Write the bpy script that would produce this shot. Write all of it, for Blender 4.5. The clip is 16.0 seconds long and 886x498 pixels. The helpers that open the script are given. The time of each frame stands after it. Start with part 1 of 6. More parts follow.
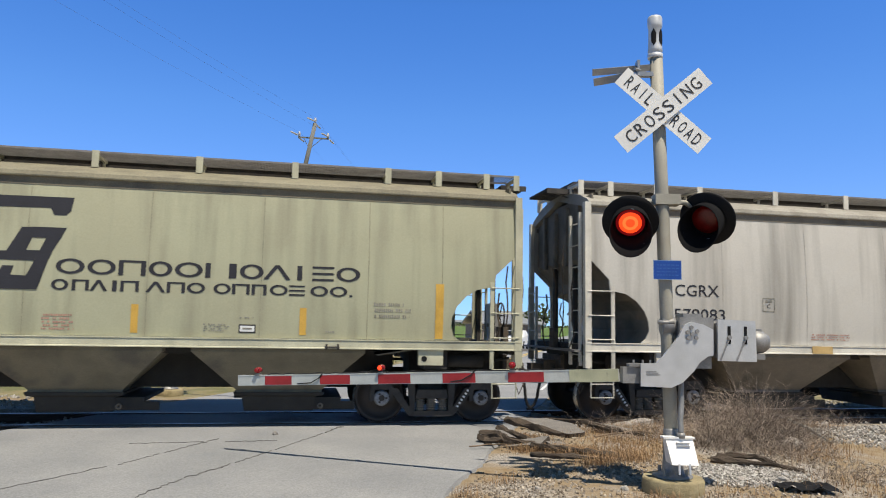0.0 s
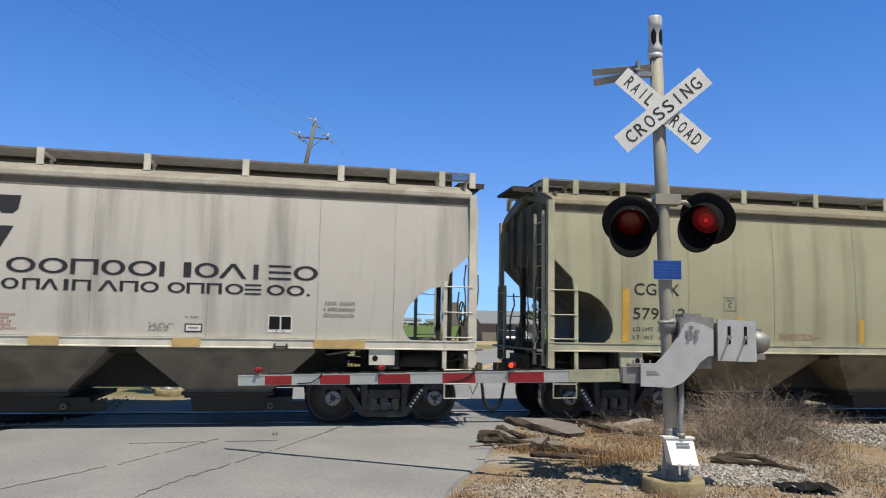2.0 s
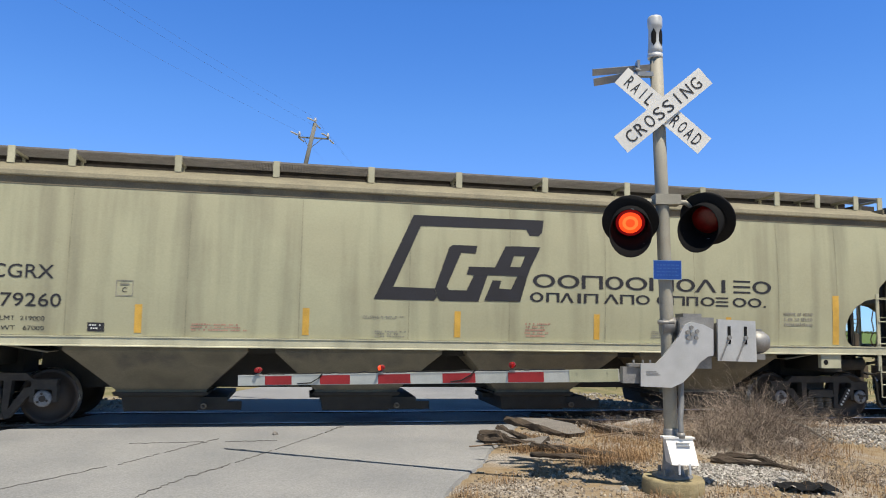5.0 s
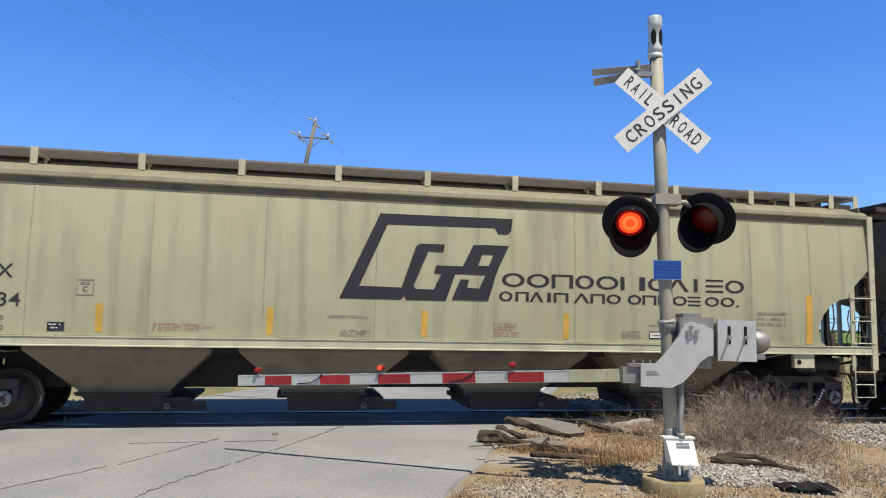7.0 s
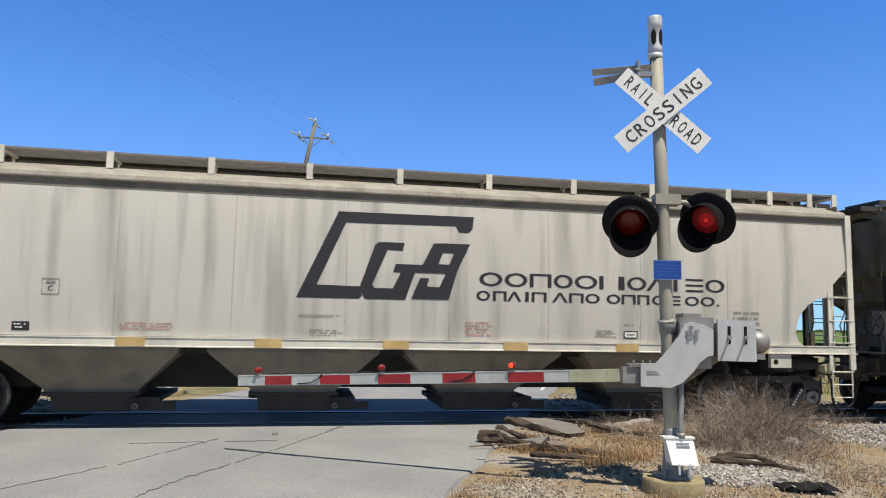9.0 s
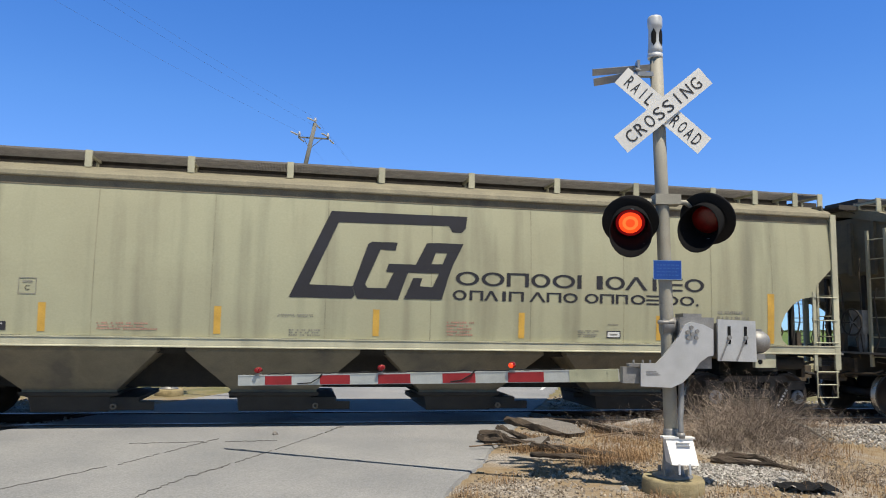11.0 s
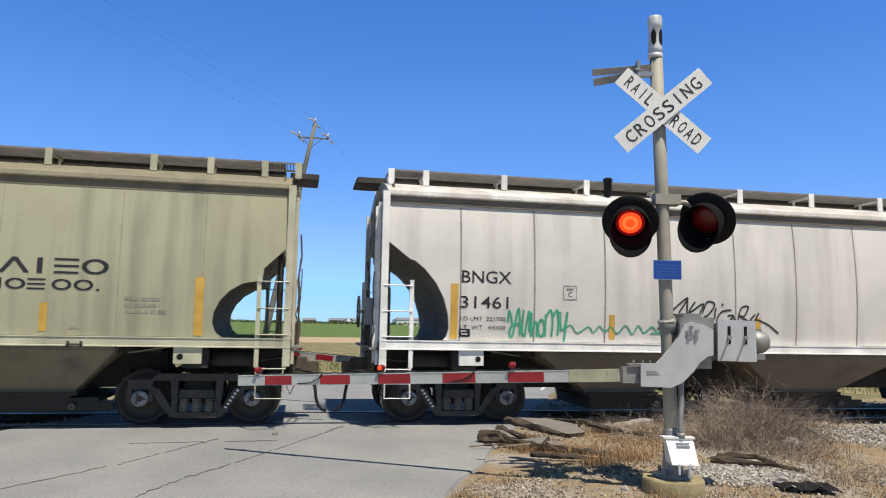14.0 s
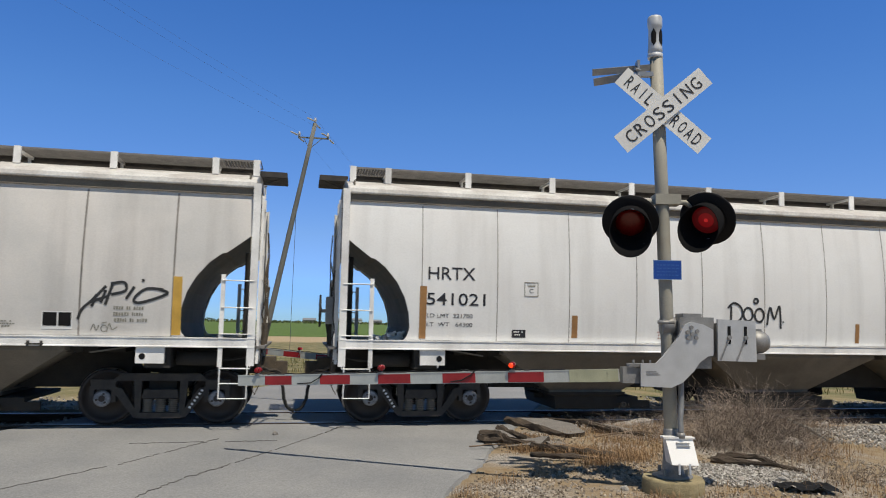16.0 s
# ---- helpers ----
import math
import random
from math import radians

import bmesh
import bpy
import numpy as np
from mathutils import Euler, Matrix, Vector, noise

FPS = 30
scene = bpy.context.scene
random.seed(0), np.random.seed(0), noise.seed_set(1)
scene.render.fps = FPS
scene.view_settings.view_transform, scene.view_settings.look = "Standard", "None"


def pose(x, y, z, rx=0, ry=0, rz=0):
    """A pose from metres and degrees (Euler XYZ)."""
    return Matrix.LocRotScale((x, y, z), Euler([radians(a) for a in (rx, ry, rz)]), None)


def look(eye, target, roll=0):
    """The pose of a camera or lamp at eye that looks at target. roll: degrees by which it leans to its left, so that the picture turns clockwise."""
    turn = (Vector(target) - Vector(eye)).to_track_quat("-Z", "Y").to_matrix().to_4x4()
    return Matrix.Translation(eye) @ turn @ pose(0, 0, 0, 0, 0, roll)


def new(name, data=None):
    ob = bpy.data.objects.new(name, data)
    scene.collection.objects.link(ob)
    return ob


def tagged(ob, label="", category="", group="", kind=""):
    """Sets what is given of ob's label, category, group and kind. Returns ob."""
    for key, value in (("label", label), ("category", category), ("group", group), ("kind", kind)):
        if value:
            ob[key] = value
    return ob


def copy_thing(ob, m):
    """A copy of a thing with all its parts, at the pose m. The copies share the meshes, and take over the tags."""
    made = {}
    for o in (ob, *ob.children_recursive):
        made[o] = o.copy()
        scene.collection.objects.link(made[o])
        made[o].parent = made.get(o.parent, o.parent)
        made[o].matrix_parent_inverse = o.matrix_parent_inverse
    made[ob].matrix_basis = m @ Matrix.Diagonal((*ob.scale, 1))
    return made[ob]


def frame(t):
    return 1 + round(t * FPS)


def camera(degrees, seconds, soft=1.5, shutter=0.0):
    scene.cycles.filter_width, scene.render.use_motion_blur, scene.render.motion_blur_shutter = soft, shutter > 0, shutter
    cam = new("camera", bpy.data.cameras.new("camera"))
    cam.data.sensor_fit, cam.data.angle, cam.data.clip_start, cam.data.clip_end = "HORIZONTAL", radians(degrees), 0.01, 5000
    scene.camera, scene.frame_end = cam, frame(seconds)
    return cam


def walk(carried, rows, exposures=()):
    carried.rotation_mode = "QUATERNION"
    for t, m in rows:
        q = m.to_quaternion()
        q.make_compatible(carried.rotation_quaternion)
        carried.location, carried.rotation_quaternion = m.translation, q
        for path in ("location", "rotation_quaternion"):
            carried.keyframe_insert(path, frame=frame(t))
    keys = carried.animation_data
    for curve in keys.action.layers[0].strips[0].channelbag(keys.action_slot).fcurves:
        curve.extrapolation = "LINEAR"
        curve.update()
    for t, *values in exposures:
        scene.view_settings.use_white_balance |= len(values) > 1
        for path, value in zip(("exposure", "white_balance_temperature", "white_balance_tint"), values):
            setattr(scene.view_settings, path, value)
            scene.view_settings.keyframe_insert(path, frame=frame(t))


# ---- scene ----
cam = camera(63.8, 16.0, soft=1.0, shutter=0.06)
EYE = (0.0, -13.68, 1.758)
CAM_POSE = pose(*EYE, 90 + 6.01, 0, -11.24) @ pose(0, 0, 0, 0, 0, 1.06)
walk(cam, [(0, CAM_POSE), (16, CAM_POSE)],
     [(0, 0.24), (0.5, 0.2), (1.0, 0.08), (1.5, 0.08), (2.0, 0.06), (2.5, 0.05), (3.0, 0.2), (3.5, 0.28), (6.5, 0.30), (8.5, 0.26), (12.0, 0.22), (12.5, 0.30), (13.5, 0.30), (14.0, 0.2), (14.5, -0.03), (15.2, -0.16), (16, -0.2)])

# ---- light ----
SUN_DIR = Vector((0.18, -0.42, 1.0)).normalized()
world = bpy.data.worlds.new("sky")
scene.world = world
world.use_nodes = True
wn = world.node_tree.nodes
sky = wn.new("ShaderNodeTexSky")
sky.sky_type = "NISHITA"
sky.sun_disc = False
sky.sun_elevation = math.asin(SUN_DIR.z)
sky.sun_rotation = math.atan2(SUN_DIR.x, SUN_DIR.y)
sky.air_density, sky.dust_density, sky.ozone_density = 1.0, 0.0, 2.2
wn["Background"].inputs["Strength"].default_value = 0.25
deep = wn.new("ShaderNodeHueSaturation")
deep.inputs["Hue"].default_value = 0.515
deep.inputs["Saturation"].default_value = 1.35
world.node_tree.links.new(sky.outputs[0], deep.inputs["Color"])
# clearer and bluer towards the horizon than the model sky, deeper overhead
way, height, tone, clear = wn.new("ShaderNodeTexCoord"), wn.new("ShaderNodeSeparateXYZ"), wn.new("ShaderNodeValToRGB"), wn.new("ShaderNodeMix")
tone.color_ramp.elements[0].position, tone.color_ramp.elements[0].color = 0.0, (0.16, 0.30, 0.80, 1)
tone.color_ramp.elements[1].position, tone.color_ramp.elements[1].color = 1.0, (0.32, 0.235, 0.135, 1)
for place, shade in ((0.04, (0.19, 0.32, 0.72, 1)), (0.12, (0.37, 0.43, 0.60, 1)), (0.28, (0.56, 0.60, 0.65, 1)), (0.42, (0.62, 0.65, 0.68, 1)), (0.62, (0.42, 0.36, 0.26, 1))):
    tone.color_ramp.elements.new(place).color = shade
world.node_tree.links.new(way.outputs["Generated"], height.inputs[0])
world.node_tree.links.new(height.outputs["Z"], tone.inputs[0])
clear.data_type, clear.blend_type = "RGBA", "MULTIPLY"
clear.inputs[0].default_value = 1.0
world.node_tree.links.new(deep.outputs[0], clear.inputs[6])
world.node_tree.links.new(tone.outputs[0], clear.inputs[7])
# paler and warmer round the sun, in the southern half
south, haze = wn.new("ShaderNodeValToRGB"), wn.new("ShaderNodeMix")
south.color_ramp.elements[0].position, south.color_ramp.elements[0].color = 0.0, (0.90, 0.76, 0.56, 1)
south.color_ramp.elements[1].position, south.color_ramp.elements[1].color = 0.72, (1, 1, 0.955, 1)
turn = wn.new("ShaderNodeMapRange")
turn.inputs[1].default_value, turn.inputs[2].default_value = -0.6, 0.75
world.node_tree.links.new(height.outputs["Y"], turn.inputs[0])
world.node_tree.links.new(turn.outputs[0], south.inputs[0])
haze.data_type, haze.blend_type = "RGBA", "MULTIPLY"
haze.inputs[0].default_value = 1.0
world.node_tree.links.new(clear.outputs[2], haze.inputs[6])
world.node_tree.links.new(south.outputs[0], haze.inputs[7])
world.node_tree.links.new(haze.outputs[2], wn["Background"].inputs["Color"])
sun_data = bpy.data.lights.new("sun", "SUN")
sun_data.energy, sun_data.angle, sun_data.color = 4.9, radians(0.53), (1.0, 0.915, 0.775)
sun = new("sun", sun_data)
sun.matrix_basis = look(SUN_DIR * 60, (0, 0, 0))


# ---- materials ----
def material(name, color, rough=0.6, metal=0.0, vary=0.12, scale=6.0, fine=90.0, bump=0.15, coords="Object", stretch=(1, 1, 1),
             second=None, amount=0.5, edge=0.08, streak=0.0, streak_color=(0.09, 0.08, 0.06), speck=0.0):
    """A surface with broad and fine variation, an optional second colour in patches and optional downward streaks."""
    m = bpy.data.materials.new(name)
    m.use_nodes = True
    nt = m.node_tree
    n, link = nt.nodes, nt.links.new
    b = n["Principled BSDF"]
    b.inputs["Roughness"].default_value, b.inputs["Metallic"].default_value = rough, metal
    tc, info, mp, add = n.new("ShaderNodeTexCoord"), n.new("ShaderNodeObjectInfo"), n.new("ShaderNodeMapping"), n.new("ShaderNodeVectorMath")
    off = n.new("ShaderNodeMath")
    off.operation, off.inputs[1].default_value = "MULTIPLY", 57.0
    link(info.outputs["Random"], off.inputs[0])
    mp.inputs["Scale"].default_value = stretch
    link(tc.outputs[coords], mp.inputs[0])
    link(mp.outputs[0], add.inputs[0])
    link(off.outputs[0], add.inputs[1])

    def tex(s, detail=4.0):
        t = n.new("ShaderNodeTexNoise")
        t.inputs["Scale"].default_value, t.inputs["Detail"].default_value = s, detail
        link(add.outputs[0], t.inputs["Vector"])
        return t.outputs["Fac"]

    def span(src, a, c, lo=0.0, hi=1.0):
        r = n.new("ShaderNodeMapRange")
        r.inputs[1].default_value, r.inputs[2].default_value, r.inputs[3].default_value, r.inputs[4].default_value = a, c, lo, hi
        link(src, r.inputs[0])
        return r.outputs[0]

    def mix(fac, a, c, kind="MIX"):
        x = n.new("ShaderNodeMix")
        x.data_type, x.blend_type = "RGBA", kind
        for sock, v in ((x.inputs[0], fac), (x.inputs[6], a), (x.inputs[7], c)):
            if hasattr(v, "is_output"):
                link(v, sock)
            else:
                sock.default_value = (*v, 1) if isinstance(v, tuple) else v
        return x.outputs[2]

    big, small = tex(scale), tex(fine, 3.0)
    col = color
    if second:
        col = mix(span(big, amount - edge, amount + edge), color, second)
    if streak:
        sm = n.new("ShaderNodeMapping")
        sm.inputs["Scale"].default_value = (2.2, 2.2, 0.16)
        link(add.outputs[0], sm.inputs[0])
        st = n.new("ShaderNodeTexNoise")
        st.inputs["Scale"].default_value, st.inputs["Detail"].default_value = 1.3, 6.0
        link(sm.outputs[0], st.inputs["Vector"])
        col = mix(span(st.outputs["Fac"], 0.48, 0.80, 0, streak), col, streak_color)
    grey = span(big, 0.3, 0.7, 1 - vary, 1 + vary)
    grit = span(small, 0.3, 0.7, 1 - vary * 0.7 - speck, 1 + vary * 0.7 + speck)
    vm = n.new("ShaderNodeMath")
    vm.operation = "MULTIPLY"
    link(grey, vm.inputs[0])
    link(grit, vm.inputs[1])
    comb = n.new("ShaderNodeCombineColor")
    for i in range(3):
        link(vm.outputs[0], comb.inputs[i])
    link(mix(1.0, col, comb.outputs[0], "MULTIPLY"), b.inputs["Base Color"])
    link(span(big, 0.3, 0.7, max(rough - 0.08, 0.02), min(rough + 0.08, 1)), b.inputs["Roughness"])
    if bump:
        bp = n.new("ShaderNodeBump")
        bp.inputs["Strength"].default_value, bp.inputs["Distance"].default_value = bump, 0.02
        link(small, bp.inputs["Height"])
        link(bp.outputs[0], b.inputs["Normal"])
    return m


def glow(name, color, strength):
    m = bpy.data.materials.new(name)
    m.use_nodes = True
    b = m.node_tree.nodes["Principled BSDF"]
    b.inputs["Base Color"].default_value = (*(c * 0.2 for c in color), 1)
    b.inputs["Emission Color"].default_value = (*color, 1)
    b.inputs["Emission Strength"].default_value = strength
    return m


GRIME = (0.10, 0.09, 0.07)
M = {
    "olive": material("olive_car_paint", (0.43, 0.425, 0.285), 0.55, vary=0.07, scale=0.7, fine=40, bump=0.03, streak=0.55, streak_color=GRIME, second=(0.375, 0.365, 0.245)),
    "grey": material("grey_car_paint", (0.57, 0.545, 0.49), 0.55, vary=0.07, scale=0.7, fine=40, bump=0.03, streak=0.65, streak_color=GRIME, second=(0.515, 0.49, 0.44)),
    "white": material("white_car_paint", (0.72, 0.69, 0.645), 0.5, vary=0.06, scale=0.7, fine=40, bump=0.03, streak=0.35, streak_color=(0.2, 0.17, 0.15), second=(0.60, 0.585, 0.555)),
    "bright": material("clean_white_car_paint", (0.86, 0.86, 0.84), 0.5, vary=0.05, scale=0.7, fine=40, bump=0.03, streak=0.25, streak_color=(0.25, 0.22, 0.19), second=(0.79, 0.785, 0.765)),
    "olive_trim": material("olive_trim_paint", (0.47, 0.455, 0.33), 0.6, vary=0.18, scale=2, streak=0.3, streak_color=GRIME),
    "grey_trim": material("grey_trim_paint", (0.62, 0.59, 0.51), 0.6, vary=0.18, scale=2, streak=0.3, streak_color=GRIME),
    "white_trim": material("white_trim_paint", (0.84, 0.83, 0.80), 0.6, vary=0.18, scale=2, streak=0.25, streak_color=GRIME),
    # hopper grime, with the shade under and between wagons put into the colour
    "olive_hopper": material("grimy_shaded_olive_hopper", (0.20, 0.175, 0.12), 0.85, vary=0.3, scale=1.4, second=(0.10, 0.09, 0.07), amount=0.58),
    "grey_hopper": material("grimy_shaded_grey_hopper", (0.215, 0.19, 0.15), 0.85, vary=0.3, scale=1.4, second=(0.11, 0.10, 0.08), amount=0.58),
    "white_hopper": material("grimy_shaded_pale_hopper", (0.18, 0.16, 0.128), 0.85, vary=0.3, scale=1.4, second=(0.12, 0.11, 0.09), amount=0.6),
    "seam_olive": material("olive_seam", (0.26, 0.25, 0.17), 0.7, vary=0.3, scale=3),
    "seam_grey": material("grey_seam", (0.36, 0.34, 0.30), 0.7, vary=0.3, scale=3),
    "seam_white": material("pale_seam", (0.24, 0.22, 0.20), 0.7, vary=0.3, scale=3),
    "olive_roof": material("grimy_olive_roof", (0.27, 0.245, 0.165), 0.75, vary=0.2, scale=1.5, fine=30, second=(0.20, 0.18, 0.125), streak=0.4),
    "grey_roof": material("grimy_grey_roof", (0.38, 0.355, 0.30), 0.75, vary=0.2, scale=1.5, fine=30, second=(0.26, 0.24, 0.20), streak=0.4),
    "white_roof": material("worn_pale_roof", (0.70, 0.69, 0.66), 0.7, vary=0.15, scale=1.5, fine=30, second=(0.48, 0.455, 0.43), streak=0.3),
    "under": material("dirty_underframe", (0.035, 0.032, 0.028), 0.85, vary=0.3, scale=5),
    "truck": material("dusty_cast_steel", (0.066, 0.058, 0.05), 0.8, vary=0.25, scale=5, second=(0.04, 0.036, 0.033)),
    "coupler": material("dusty_brown_casting", (0.115, 0.088, 0.06), 0.85, vary=0.3, scale=6, second=(0.06, 0.05, 0.04)),
    "wheel": material("brown_wheel_steel", (0.055, 0.045, 0.04), 0.6, 0.3, vary=0.2, scale=4),
    "tread": material("polished_tread", (0.55, 0.53, 0.50), 0.3, 0.9, vary=0.1),
    "cap": material("greased_bearing_cap", (0.25, 0.26, 0.28), 0.5, 0.5, vary=0.3, scale=20),
    "grating": material("galvanised_grating", (0.20, 0.19, 0.18), 0.7, 0.1, vary=0.2),
    "yellow": material("yellow_reflector", (0.60, 0.36, 0.065), 0.5, vary=0.15, scale=4),
    "faded_yellow": material("faded_tan_reflector", (0.50, 0.345, 0.14), 0.55, vary=0.15, scale=4),
    "mark": material("dark_grey_lettering", (0.024, 0.025, 0.033), 0.9, vary=0.25, scale=3),
    "small_mark": material("faded_stencil", (0.25, 0.24, 0.20), 0.7, vary=0.3, scale=8),
    "red_mark": material("faded_red_stencil", (0.42, 0.22, 0.17), 0.7, vary=0.3, scale=8),
    "white_mark": material("white_placard", (0.75, 0.75, 0.73), 0.5, vary=0.05),
    "green_paint": material("green_spray_paint", (0.06, 0.36, 0.21), 0.5, vary=0.15, scale=5),
    "black_paint": material("black_spray_paint", (0.03, 0.03, 0.03), 0.5, vary=0.15, scale=5),
    "mast": material("aluminium_mast_paint", (0.33, 0.315, 0.265), 0.65, 0.05, vary=0.12, scale=3, streak=0.3),
    "galv": material("galvanised_casting", (0.56, 0.56, 0.555), 0.38, 0.4, vary=0.08, scale=7, bump=0.02),
    "galv_dark": material("weathered_casting", (0.27, 0.265, 0.255), 0.5, 0.4, vary=0.2, scale=7),
    "pale_cap": material("pale_painted_casting", (0.53, 0.55, 0.57), 0.45, 0.1, vary=0.1, scale=9),
    "black": material("matt_black_paint", (0.010, 0.010, 0.011), 0.75, vary=0.25, scale=8, bump=0.05),
    "black_hood": material("sooty_black_hood", (0.006, 0.006, 0.007), 0.9, vary=0.25, scale=7, bump=0.05, second=(0.22, 0.23, 0.25), amount=0.70, edge=0.015),
    "sign_white": material("white_sign_sheet", (0.74, 0.74, 0.72), 0.4, vary=0.07, scale=3, bump=0.02, streak=0.2, streak_color=(0.35, 0.34, 0.30)),
    "sign_black": material("black_sign_letter", (0.02, 0.02, 0.022), 0.5, vary=0.1),
    "sign_blue": material("blue_sign_sheet", (0.010, 0.06, 0.30), 0.35, vary=0.08, scale=5),
    "sign_grey": material("bare_sign_back", (0.34, 0.35, 0.36), 0.4, 0.4, vary=0.15, scale=4),
    "arm_white": material("white_gate_sheet", (0.50, 0.52, 0.49), 0.4, vary=0.1, scale=5, streak=0.2),
    "arm_red": material("red_gate_sheet", (0.33, 0.020, 0.022), 0.4, vary=0.2, scale=5),
    "arm_base": material("bare_fibreglass", (0.42, 0.42, 0.28), 0.5, vary=0.12, scale=5),
    "lamp_on": glow("lit_red_lamp", (1.0, 0.055, 0.010), 1.4),
    "lamp_dim": glow("lit_red_lamp_aside", (0.20, 0.008, 0.010), 0.2),
    "lamp_mid": glow("lit_red_lens", (0.42, 0.008, 0.012), 0.30),
    "lamp_core": glow("lit_red_core", (0.8, 0.03, 0.03), 0.5),
    "lamp_hot": glow("lit_filament", (1.0, 0.10, 0.02), 1.9),
    "lamp_off": material("dark_red_lens", (0.17, 0.008, 0.006), 0.15, vary=0.2, scale=20),
    "lens": material("small_red_lens", (0.22, 0.008, 0.010), 0.15, vary=0.1, scale=30),
    "concrete": material("stained_concrete", (0.36, 0.30, 0.17), 0.9, vary=0.2, scale=5, second=(0.22, 0.18, 0.10), bump=0.5),
    "box_white": material("white_junction_box", (0.84, 0.835, 0.82), 0.4, vary=0.04, scale=5, streak=0.15, streak_color=(0.4, 0.38, 0.34)),
    "rail": material("rusted_rail", (0.07, 0.05, 0.04), 0.7, 0.3, vary=0.2),
    "rail_top": material("worn_rail_head", (0.30, 0.30, 0.31), 0.42, 0.8, vary=0.1),
    "road": material("worn_asphalt", (0.218, 0.224, 0.231), 0.9, vary=0.08, scale=0.6, fine=55, bump=0.55, speck=0.17, second=(0.262, 0.262, 0.26), edge=0.2, streak=0.0),
    "tar": material("dark_crack", (0.12, 0.117, 0.112), 0.9, vary=0.45, scale=14),
    "line_white": material("white_road_paint", (0.70, 0.70, 0.68), 0.7, vary=0.12, scale=5),
    "line_yellow": material("yellow_road_paint", (0.62, 0.42, 0.07), 0.7, vary=0.12, scale=5),
    "old_asphalt": material("broken_asphalt", (0.20, 0.185, 0.17), 0.95, vary=0.2, scale=6, bump=0.8),
    "asphalt_side": material("dark_asphalt_crust", (0.075, 0.056, 0.04), 0.95, vary=0.3, scale=9, bump=0.8),
    "stone": material("pale_gravel_stone", (0.40, 0.38, 0.35), 0.9, vary=0.3, scale=9, second=(0.28, 0.25, 0.22)),
    "brush": material("dry_brush_twig", (0.23, 0.16, 0.10), 0.9, vary=0.35, scale=3, second=(0.14, 0.10, 0.07)),
    "straw": material("dry_straw", (0.40, 0.25, 0.12), 0.9, vary=0.35, scale=3, second=(0.30, 0.20, 0.10)),
    "grass": material("roadside_grass", (0.11, 0.125, 0.035), 0.9, vary=0.35, scale=3, second=(0.22, 0.19, 0.07)),
    "spring_steel": material("dusty_spring", (0.17, 0.145, 0.115), 0.8, vary=0.2),
    "rust_strip": material("rusted_reflector", (0.33, 0.17, 0.06), 0.7, vary=0.2, scale=5),
    "wood": material("weathered_pole_wood", (0.17, 0.17, 0.155), 0.85, vary=0.2, scale=3, stretch=(6, 6, 0.4)),
    "bark": material("grey_bark", (0.12, 0.10, 0.08), 0.9, vary=0.3),
    "leaf": material("tree_leaf", (0.055, 0.085, 0.022), 0.8, vary=0.4, scale=2, second=(0.085, 0.10, 0.03)),
    "glass": material("insulator_glass", (0.55, 0.55, 0.55), 0.2, vary=0.05),
    "dark_glass": material("dark_car_glass", (0.02, 0.025, 0.03), 0.08, vary=0.05),
    "rubber": material("black_rubber", (0.018, 0.018, 0.018), 0.8, vary=0.2),
    "orange": material("faded_red_lever", (0.45, 0.08, 0.05), 0.6, vary=0.2),
    "wire": material("aluminium_wire", (0.10, 0.11, 0.14), 0.6, 0.2, vary=0.05),
}

for shade in ("black", "black_hood"):
    M[shade].node_tree.nodes["Principled BSDF"].inputs["Specular IOR Level"].default_value = 0.2


# ---- mesh tools ----
def box(bm, x0, x1, y0, y1, z0, z1, mat=0):
    vs = [bm.verts.new((x, y, z)) for z in (z0, z1) for y in (y0, y1) for x in (x0, x1)]
    for q in ((0, 2, 3, 1), (4, 5, 7, 6), (0, 1, 5, 4), (2, 6, 7, 3), (0, 4, 6, 2), (1, 3, 7, 5)):
        bm.faces.new([vs[i] for i in q]).material_index = mat
    return vs


def beam(bm, p, q, w, d, up=(0, 1, 0), mat=0):
    """A square bar from p to q, w wide across and d deep along up."""
    p, q, up = Vector(p), Vector(q), Vector(up)
    ax = (q - p).normalized()
    side = ax.cross(up).normalized() * w / 2
    up = side.cross(ax).normalized() * d / 2
    vs = [bm.verts.new(c + a * side + b * up) for c in (p, q) for a, b in ((-1, -1), (1, -1), (1, 1), (-1, 1))]
    for f in ((3, 2, 1, 0), (4, 5, 6, 7), (0, 1, 5, 4), (1, 2, 6, 5), (2, 3, 7, 6), (3, 0, 4, 7)):
        bm.faces.new([vs[i] for i in f]).material_index = mat


